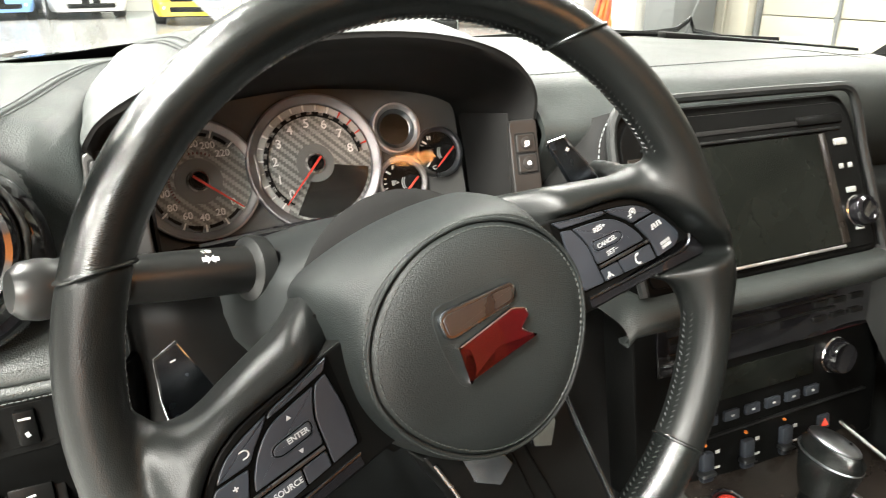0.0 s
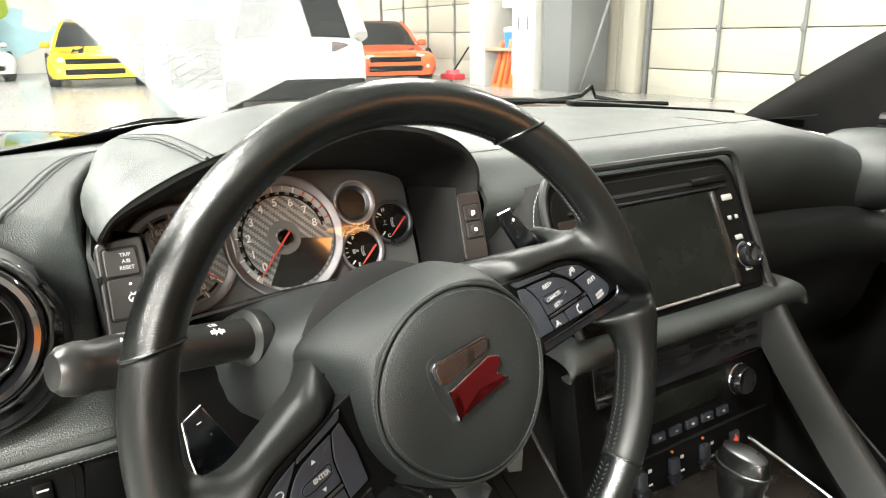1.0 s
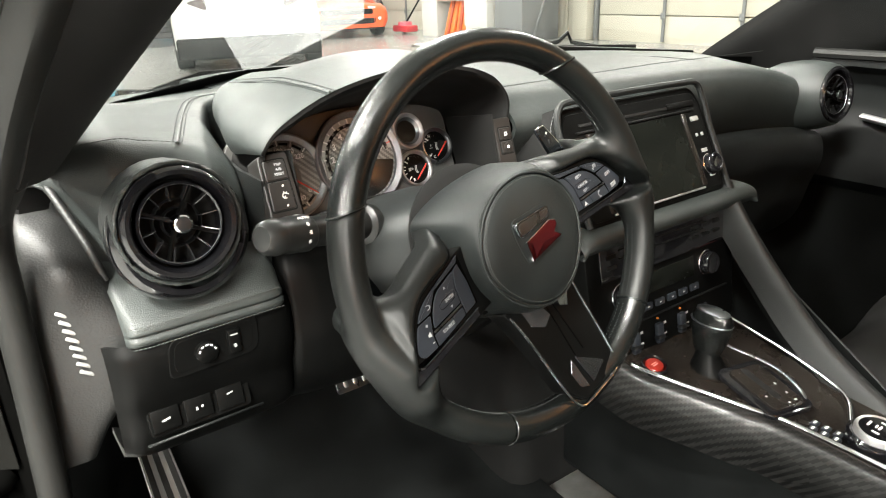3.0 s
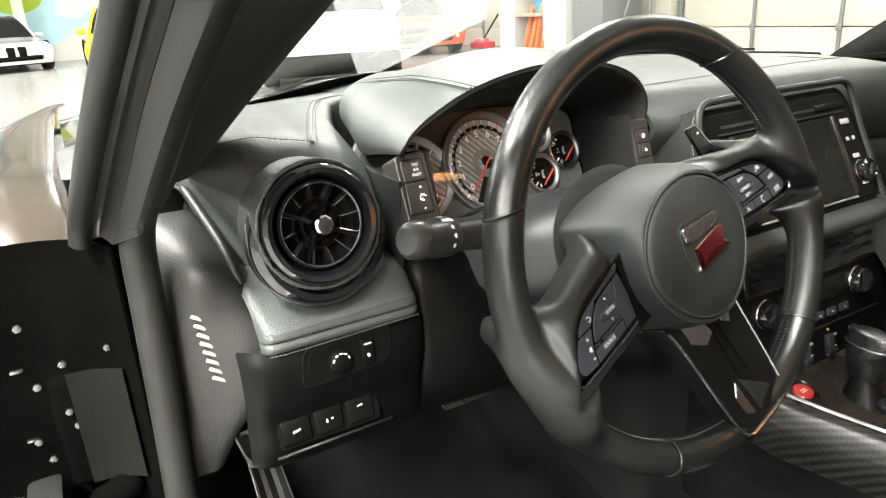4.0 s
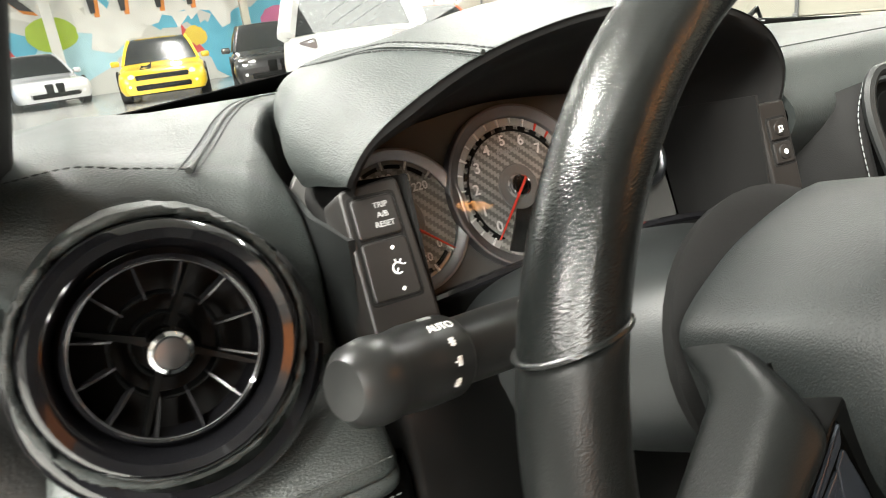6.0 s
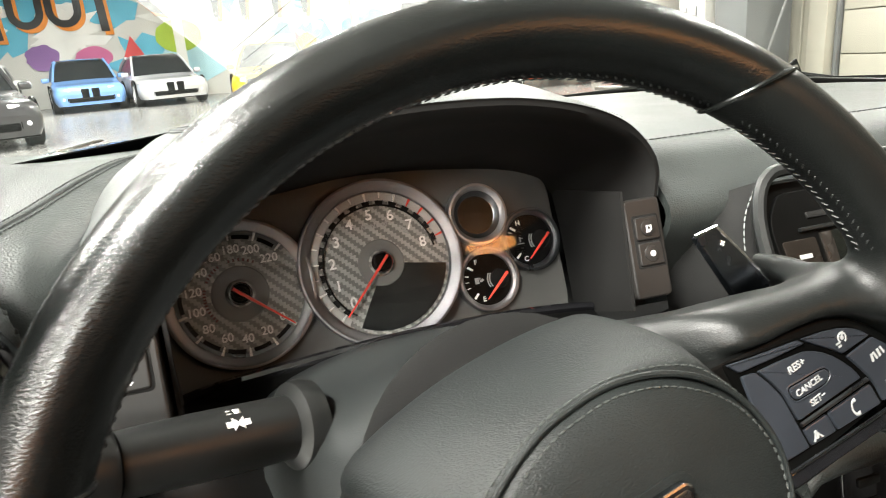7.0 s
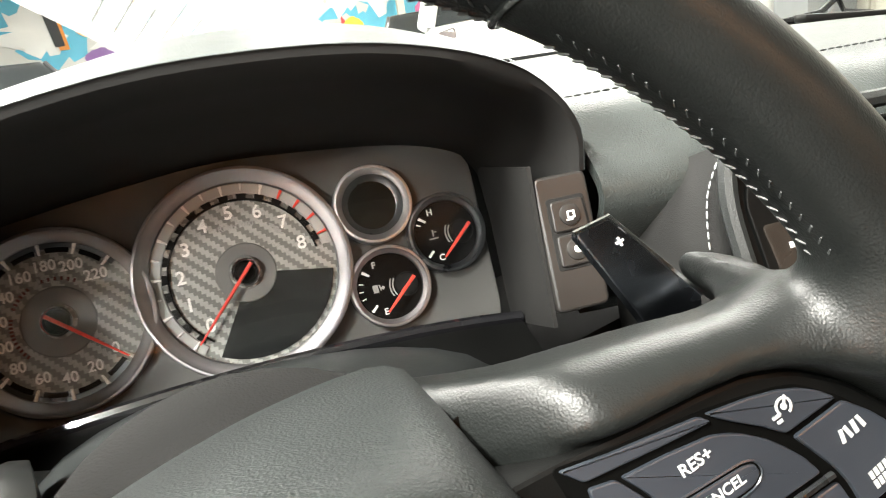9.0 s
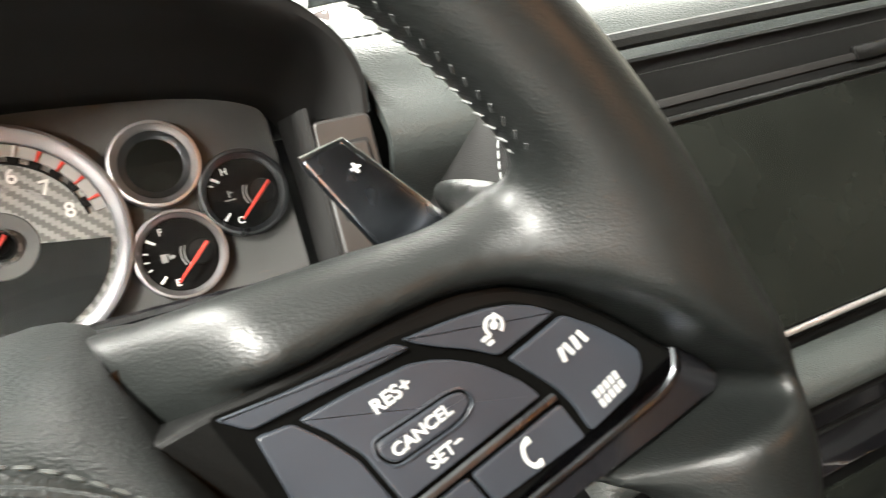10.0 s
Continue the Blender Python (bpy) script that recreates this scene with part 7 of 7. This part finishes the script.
# cabinets
cab = thing("wall_cabinet", "tall white storage cabinet with open niche", "cabinet", pose(8.55, 11.0, 0))
part("left_tower", box(1.0, 0.55, 3.0, (0, 0.95, 1.5), 0.01), WHITEW, cab)
part("right_tower", box(1.0, 0.7, 3.0, (0, -0.60, 1.5), 0.01), WHITEW, cab)
part("worktop", box(1.0, 0.95, 0.06, (0, 0.23, 0.72), 0.005), plastic("tan_top", (0.35, 0.28, 0.2), 0.5), cab)
part("niche_back", box(0.05, 0.95, 2.2, (0.45, 0.23, 1.85), 0.005), GREYW, cab)
part("upper_box", box(0.8, 0.6, 1.6, (0.1, 0.05, 2.3), 0.01), WHITEW, cab)
for y in (-0.47, -0.73):
    part("handle", box(0.02, 0.02, 0.25, (-0.51, y, 1.2), 0.004), GREYW, cab)
lock = solid("steel_locker", box(0.9, 0.75, 3.2, (8.6, 9.55, 1.6), 0.01), GREYW, "tall dark grey steel locker", "locker")
cool = thing("drink_cooler", "blue drink cooler with white lid", "cooler", pose(8.35, 11.15, 0.75))
part("body", lathe([(0.0, 0.0), (0.14, 0.0), (0.16, 0.30), (0.15, 0.31)], 24), paint("blue_plastic", (0.05, 0.25, 0.6), 0.4, 0.2), cool)
part("lid", lathe([(0.165, 0.30), (0.165, 0.37), (0.10, 0.40), (0.0, 0.40)], 24), WHITE, cool)
solid("orange_jar", lathe([(0.0, 0), (0.07, 0.0), (0.08, 0.14), (0.05, 0.18), (0.0, 0.18)], 16), paint("jar_orange", (0.8, 0.2, 0.02), 0.4, 0.2), "small orange jar on the worktop", "jar", m=pose(8.3, 10.85, 0.75))
for k, (y, a) in enumerate(((11.25, -16), (10.85, -11))):
    rm = thing("car_ramp", "orange car ramp leaning on the worktop", "car ramp", pose(7.95, y, 0, 0, a * -1, 0), "orange ramps")
    part("board", box(0.10, 0.30, 0.95, (0.1, 0, 0.48), 0.02), paint("ramp_orange", (0.85, 0.16, 0.02), 0.45, 0.2), rm)
    part("rib", box(0.04, 0.08, 0.80, (0.04, 0, 0.48), 0.01), paint("ramp_dark", (0.35, 0.05, 0.01), 0.5, 0.1), rm)
solid("prop_bar", tube([(8.25, 9.0, 0.0), (8.45, 8.55, 1.6)], 0.025, 8), GREYW, "grey bar leaning by the locker", "bar")
jack = thing("trolley_jack", "red trolley jack with raised handle", "trolley jack", pose(8.1, 13.0, 0))
part("body", box(0.3, 0.6, 0.14, (0, 0, 0.12), 0.03), paint("jack_red", (0.6, 0.03, 0.04), 0.35), jack)
part("arm", tube([(0, 0, 0.2), (0.1, -0.5, 0.75)], 0.02, 8), BLACK, jack)
part("pad", lathe([(0.16, 0.18), (0.15, 0.26), (0.0, 0.28)], 20), paint("jack_pink", (0.75, 0.08, 0.12), 0.35), jack)
part("caster", lathe([(0.05, -0.02), (0.05, 0.02), (0.0, 0.02)], 14, pose(0.12, 0.25, 0.05, 0, 90, 0)), BLACK, jack)

# mural on the far wall: flat painted shapes
mural = thing("mural", "graffiti mural in blue, orange, white and black", "mural", pose(0, Y1, 0, 90, 0, 0))
random.seed(7)
MC = {n: wall_paint("mural_" + n, c, 0.6, 2.0, 0.2) for n, c in {"sky": (0.10, 0.45, 0.62), "pale": (0.45, 0.72, 0.80), "white": (0.80, 0.80, 0.76), "orange": (0.80, 0.27, 0.03), "black": (0.02, 0.02, 0.02), "lime": (0.42, 0.60, 0.03), "pink": (0.55, 0.12, 0.28), "red": (0.62, 0.05, 0.05), "yellow": (0.80, 0.58, 0.04), "violet": (0.25, 0.12, 0.35)}.items()}
layer = [0.004]


def blot(col, cx, cz, rx, rz, jag=0.25, n=22):
    pts = [(cx + rx * (1 + random.uniform(-jag, jag)) * math.cos(2 * math.pi * i / n), cz + rz * (1 + random.uniform(-jag, jag)) * math.sin(2 * math.pi * i / n)) for i in range(n)]
    layer[0] += 0.002
    part("painted_shape", prism(pts, 0, layer[0], 0), MC[col], mural)


def blade(col, pts):
    layer[0] += 0.002
    part("painted_shape", prism(pts, 0, layer[0], 0), MC[col], mural)


for cx in np.arange(-8.2, 8.0, 1.6):
    blot(random.choice(("sky", "sky", "pale")), float(cx), random.uniform(1.0, 3.4), random.uniform(0.9, 1.4), random.uniform(0.8, 1.4), 0.35)
for cx in (-6.8, -4.3, -0.6, 0.8, 2.4, 4.2):
    blot("white", cx, random.uniform(2.0, 2.9), 1.1, 0.75, 0.45, 30)
for cx, cz, r in ((-0.9, 2.0, 0.75),):
    blot("lime", cx, cz, r, r * 0.7, 0.04)
blot("pink", -3.6, 1.5, 0.55, 0.35, 0.05)
blot("violet", -5.1, 1.6, 0.5, 0.4, 0.1)
blade("red", [(-2.9, 1.0), (-1.9, 1.2), (-2.4, 2.1)])
blade("red", [(2.9, 0.8), (3.6, 1.0), (3.0, 1.9)])
blot("yellow", 3.4, 1.5, 0.35, 0.3, 0.2)
blot("pink", 6.3, 1.7, 0.6, 0.5, 0.06)
blot("red", 6.2, 1.1, 0.5, 0.3, 0.1)
blade("lime", [(7.0, 0.9), (7.9, 1.0), (7.8, 3.6), (7.2, 3.8)])
blade("yellow", [(7.3, 1.4), (7.6, 1.5), (7.5, 3.2)])
blade("orange", [(7.6, 0.6), (8.4, 0.8), (8.1, 2.2), (7.7, 1.9)])
# big letter strokes with orange shadows
for dx, dz, c in ((0.10, -0.12, "orange"), (0, 0, "black")):
    blade(c, [(-6.6 + dx, 4.3 + dz), (-6.2 + dx, 4.3 + dz), (-6.05 + dx, 2.2 + dz), (-6.35 + dx, 2.2 + dz)])
    for cx in (-5.3, -4.2):
        layer[0] += 0.002
        part("painted_shape", moved(ring_flat(0.30, 0.52, 0, layer[0], 30, 180, 360), pose(cx + dx, 3.0 + dz, 0)), MC[c], mural)
        for sx in (-0.41, 0.41):
            blade(c, [(cx + sx - 0.11 + dx, 3.0 + dz), (cx + sx + 0.11 + dx, 3.0 + dz), (cx + sx + 0.11 + dx, 4.4 + dz), (cx + sx - 0.11 + dx, 4.4 + dz)])
    blade(c, [(-3.3 + dx, 4.4 + dz), (-3.05 + dx, 4.4 + dz), (-2.95 + dx, 2.3 + dz), (-3.2 + dx, 2.3 + dz)])
    blade(c, [(-3.0 + dx, 4.2 + dz), (-2.6 + dx, 4.3 + dz), (-1.2 + dx, 2.7 + dz), (-1.6 + dx, 2.8 + dz)])
    for px in (0.2, 1.1, 2.2, 3.2):
        blade(c, [(px + dx, 4.4 + dz), (px + 0.5 + dx, 4.4 + dz), (px + 0.30 + dx, 2.5 + dz), (px + 0.16 + dx, 2.5 + dz)])
# steel post standing before the mural
solid("steel_post", box(0.30, 0.30, 4.6, (-0.85, 24.6, 2.3), 0.01), WHITEW, "white steel post before the mural", "post", "structure")
solid("steel_post", box(0.25, 0.25, 4.6, (5.0, 24.6, 2.3), 0.01), CREAM, "cream steel post before the mural", "post", "structure")

# ceiling lights
# unseen; the pair farthest behind the car is added to light vent and dials
lamp_rows = [(-5.2, -1.5), (-2.3, -1.8), (-5.2, 3.5), (-2.0, 2.2), (2.6, 4.0), (6.2, 3.5), (-3.4, -5.0), (-6.2, -8.0), (3.8, -2.6), (-4.5, 11.0), (1.0, 11.5), (6.0, 11.5), (-3.5, 19.0), (2.0, 19.0), (6.5, 19.0)]
tube_glow = glow("tube_glow", (1.0, 0.98, 0.93), 8.0)
for i, (x, y) in enumerate(lamp_rows):
    lf = thing("ceiling_light", "long bright white ceiling light fitting", "ceiling light", pose(x, y, ZC - 0.12), "ceiling lights")
    part("housing", box(0.35, 2.4, 0.08, (0, 0, 0.05), 0.01), WHITEW, lf)
    part("diffuser", box(0.28, 2.3, 0.03, (0, 0, 0.0), 0.01), tube_glow, lf)
    la = bpy.data.lights.new("ceiling_lamp", "AREA")
    la.shape, la.size, la.size_y = "RECTANGLE", 0.3, 2.3
    la.energy, la.color = (1500.0 if y < -7 else 450.0 if y < -4 else 680.0 if y < 0 and x < -4 else 1100.0 if y < 0 and x < 0 else 130.0 if y < 0 else 580.0 if y < 5 and x < 0 else 280.0 if y < 5 else 460.0 if x < -3 else 340.0), (1.0, 0.985, 0.91)
    lo = new("ceiling_lamp", la)
    lo.parent = lf
    lo.matrix_basis = pose(0, 0, -0.03)


# ---- parked cars ----
TYRE = plastic("tyre", (0.015, 0.015, 0.015), 0.7)
CGLASS = plastic("tinted_glass", (0.012, 0.014, 0.015), 0.2, strength=0)
LAMPW = plastic("headlight_glass", (0.75, 0.76, 0.78), 0.08, strength=0, coat=1.0)
LAMPG = plastic("tail_light_smoked", (0.13, 0.11, 0.11), 0.12, strength=0, coat=1.0)
LAMPR = plastic("tail_light_red", (0.45, 0.01, 0.01), 0.12, strength=0, coat=1.0)


def car(name, label, m, col, length, width, height, style, group="parked cars"):
    """A parked car: nose at -y, built from lengthwise sections."""
    c = thing(name, label, "car", m, group)
    body = paint(name + "_paint", col, 0.3)
    L, W, H = length, width / 2, height
    suv = style == "suv"
    belt = 0.62 * H if not suv else 0.58 * H
    nose = 0.50 * H if not suv else 0.55 * H
    tail = 0.60 * H if not suv else 0.60 * H
    st = [(-0.50, nose * 0.70, 0.82), (-0.485, nose * 0.90, 0.92), (-0.44, nose * 1.0, 0.97), (-0.30, nose * 1.08, 1.0), (-0.18, belt * 0.97, 1.0), (0.0, belt, 1.0), (0.25, belt * 1.02, 1.0), (0.40, tail * 1.03, 0.99), (0.475, tail * 0.98, 0.95), (0.50, tail * 0.8, 0.86)]
    rows = []
    for t, z, w in st:
        x = W * w
        y = t * L
        rows.append([(-x * 0.92, y, 0.20), (-x * 0.99, y, 0.32), (-x, y, 0.55 * z + 0.1), (-x * 0.96, y, 0.90 * z), (-x * 0.86, y, z), (-x * 0.4, y, z * 1.02), (0, y, z * 1.025), (x * 0.4, y, z * 1.02), (x * 0.86, y, z), (x * 0.96, y, 0.90 * z), (x, y, 0.55 * z + 0.1), (x * 0.99, y, 0.32), (x * 0.92, y, 0.20)])
    cols_ = [spline([r[j] for r in rows], 3) for j in range(len(rows[0]))]
    part("body", grid([[q[i] for q in cols_] for i in range(len(cols_[0]))], closed_u=True, cap=True), body, c)
    a, b, d, e = (-0.20, -0.02, 0.20, 0.40) if not suv else (-0.24, -0.08, 0.36, 0.475)
    cab_rows = []
    for t, z, w in ((a, belt * 0.95, 0.84), ((a + b) / 2, (belt + H) / 2 + 0.02, 0.78), (b, H * 0.985, 0.68), ((b + d) / 2, H, 0.68), (d, H * 0.98, 0.68), ((d + e) / 2, (tail + H) / 2 + 0.06, 0.76), (e, tail * 1.0, 0.84)):
        x = W * w
        y = t * L
        cab_rows.append([(-W * 0.88, y, belt * 0.93), (-x - 0.5 * (W * 0.88 - x), y, (belt + z) / 2), (-x, y, z - 0.02), (-x * 0.6, y, z + 0.01), (0, y, z + 0.02), (x * 0.6, y, z + 0.01), (x, y, z - 0.02), (x + 0.5 * (W * 0.88 - x), y, (belt + z) / 2), (W * 0.88, y, belt * 0.93)])
    part("cabin_glass", skin(cab_rows, 3, 4), CGLASS, c, "dark tinted windows")
    rf = [[(x * 1.0, y, z + 0.012) for x, y, z in r[2:7]] for r in cab_rows[2:5]]
    part("roof", shell(skin(rf, 3, 3), 0.02), body, c)
    for s in (1, -1):
        part("front_pillar", tube([(s * W * 0.88, a * L, belt * 0.95), (s * W * 0.79, (a + b) / 2 * L, (belt + H) / 2 + 0.01), (s * W * 0.69, b * L, H * 0.985)], 0.035, 6), body, c)
        part("rear_pillar", tube([(s * W * 0.69, d * L, H * 0.98), (s * W * 0.79, (d + e) / 2 * L, (tail + H) / 2 + 0.04), (s * W * 0.88, e * L, tail)], 0.05 if not suv else 0.13, 8), body, c)
        part("mirror", moved(box(0.20, 0.10, 0.13, (0, 0, 0), 0.04, 3), pose(s * (W + 0.06), (a + 0.05) * L, belt * 1.02)), body, c)
        if style == "stripe":
            part("headlight", lathe([(0.085, -0.02), (0.08, 0.02), (0.06, 0.035), (0.0, 0.04)], 20, pose(s * W * 0.66, -0.488 * L, nose * 0.80, 90, 0, 0)), LAMPW, c, "clear round headlight")
        else:
            part("headlight", moved(box(0.36, 0.10, 0.075, (0, 0, 0), 0.03, 3), pose(s * W * 0.66, -0.476 * L, nose * 0.86, 0, s * 8, s * 14)), LAMPW, c, "slim clear headlight")
        part("side_intake", moved(box(0.24, 0.08, 0.16, (0, 0, 0), 0.03, 2), pose(s * W * 0.70, -0.488 * L, 0.36, 0, 0, s * 12)), BLACK, c)
        part("tail_light", moved(box(0.40, 0.08, 0.12 if not suv else 0.16, (0, 0, 0), 0.03, 3), pose(s * W * 0.68, 0.485 * L, tail * 0.84, 0, s * (10 if suv else 0), -s * 12)), LAMPR if not suv else LAMPG, c, "red tail light" if not suv else "smoked grey tail light")
        part("fog_light", lathe([(0.06, 0.0), (0.055, 0.02), (0, 0.03)], 16, pose(s * W * 0.72, -0.495 * L, 0.38, 90, 0, 0)), LAMPW, c)
        for yw in (-0.31, 0.30):
            wn = part("wheel", lathe([(0.34, -0.11), (0.35, -0.09), (0.35, 0.09), (0.34, 0.11), (0.25, 0.115), (0.24, 0.10)], 32, pose(s * (W - 0.10), yw * L, 0.345, 0, 90 * s, 0)), TYRE, c)
            rim = part("rim", join(*[moved(box(0.22, 0.05, 0.03, (0.12, 0, 0.10), 0.01, 1), pose(0, 0, 0, 0, 0, 72 * k)) for k in range(5)], lathe([(0.255, 0.09), (0.245, 0.112), (0.235, 0.09)], 28), lathe([(0.06, 0.09), (0.05, 0.125), (0, 0.125)], 16)), SATIN if style != "dark" else GUNMETAL, wn, "spoked alloy rim", pose(s * (W - 0.10), yw * L, 0.345, 0, 90 * s, 0))
            part("arch", moved(ring_flat(0.36, 0.395, -0.02, 0.02, 24, 0, 180), pose(s * (W - 0.012), yw * L, 0.345, 90, 0, 90)), BLACK, c)
    if style == "stripe" or name == "orange_coupe":
        part("grille", moved(box(W * 1.15, 0.06, 0.12, (0, 0, 0), 0.03, 3), pose(0, -0.495 * L, nose * 0.78)), BLACK, c, "black grille")
    else:
        for s in (1, -1):
            part("grille", moved(box(0.20, 0.06, 0.30, (0, 0, 0), 0.04, 3), pose(s * 0.13, -0.495 * L, nose * 0.68)), BLACK, c, "tall black grille half")
    part("lower_intake", moved(box(W * 1.2, 0.06, 0.12, (0, 0, 0), 0.03, 3), pose(0, -0.497 * L, 0.34)), BLACK, c)
    part("splitter", moved(box(W * 1.7, 0.25, 0.06, (0, 0, 0), 0.02, 2), pose(0, -0.46 * L, 0.20)), BLACK, c)
    part("rear_valance", moved(box(W * 1.86, 0.24, 0.28 if suv else 0.18, (0, 0, 0), 0.04, 3), pose(0, (0.488 if suv else 0.468) * L, 0.32 if suv else 0.36)), BLACK, c, "black lower rear bumper")
    if suv:
        part("roof_spoiler", moved(box(W * 1.36, 0.30, 0.05, (0, 0, 0), 0.02, 3), pose(0, (d + 0.03) * L, H * 0.985, -8, 0, 0)), body, c, "white spoiler over the rear window")
        part("plate_recess", moved(box(W * 0.62, 0.05, 0.16, (0, 0, 0), 0.02, 2), pose(0, 0.493 * L, tail * 0.66)), body, c)
        part("trim_bar", moved(box(W * 1.0, 0.05, 0.025, (0, 0, 0), 0.008, 2), pose(0, 0.492 * L, tail * 0.86)), SATIN, c, "slim bright tailgate bar")
    if style == "stripe":
        for s in (1, -1):
            rr = [[(s * (W * 0.22 + q * W * 0.24), t * L, z * 1.026 + 0.006 - 0.008 * (q > 0)) for q in (0, 0.5, 1)] for t, z, _ in st[2:5]]
            part("stripe", shell(skin(rr, 2, 4), 0.004), GLOSSB, c, "black racing stripe")
    return c


car("yellow_coupe", "yellow sports coupe with black bonnet stripes", pose(1.55, 19.2, 0, 0, 0, -7), (0.82, 0.56, 0.01), 4.8, 1.98, 1.42, "stripe")
car("black_coupe", "black car parked beside the mural", pose(3.8, 17.0, 0, 0, 0, -10), (0.012, 0.012, 0.014), 4.8, 1.9, 1.42, "dark")
car("white_suv", "white sport utility car seen from behind", pose(3.86, 11.3, 0, 0, 0, 161), (0.62, 0.62, 0.61), 4.9, 2.05, 1.68, "suv")
car("orange_coupe", "orange-red sports coupe facing the bay", pose(7.27, 15.3, 0, 0, 0, -14), (0.78, 0.10, 0.015), 4.7, 1.95, 1.34, "coupe")
car("blue_saloon", "light blue sports saloon before the mural", pose(-3.7, 23.0, 0, 0, 0, 12), (0.16, 0.33, 0.68), 4.6, 1.86, 1.42, "coupe")
car("silver_coupe", "silver-grey coupe with tall black grille", pose(-1.6, 22.7, 0, 0, 0, 14), (0.50, 0.51, 0.53), 4.7, 1.9, 1.40, "coupe")
car("white_saloon", "white saloon parked at the end of the row", pose(-6.4, 23.0, 0, 0, 0, 10), (0.75, 0.75, 0.73), 4.6, 1.86, 1.44, "coupe")
car("dark_saloon", "dark grey car parked with its nose forward", pose(-4.2, 13.2, 0, 0, 0, 22), (0.03, 0.03, 0.032), 4.7, 1.88, 1.42, "dark")
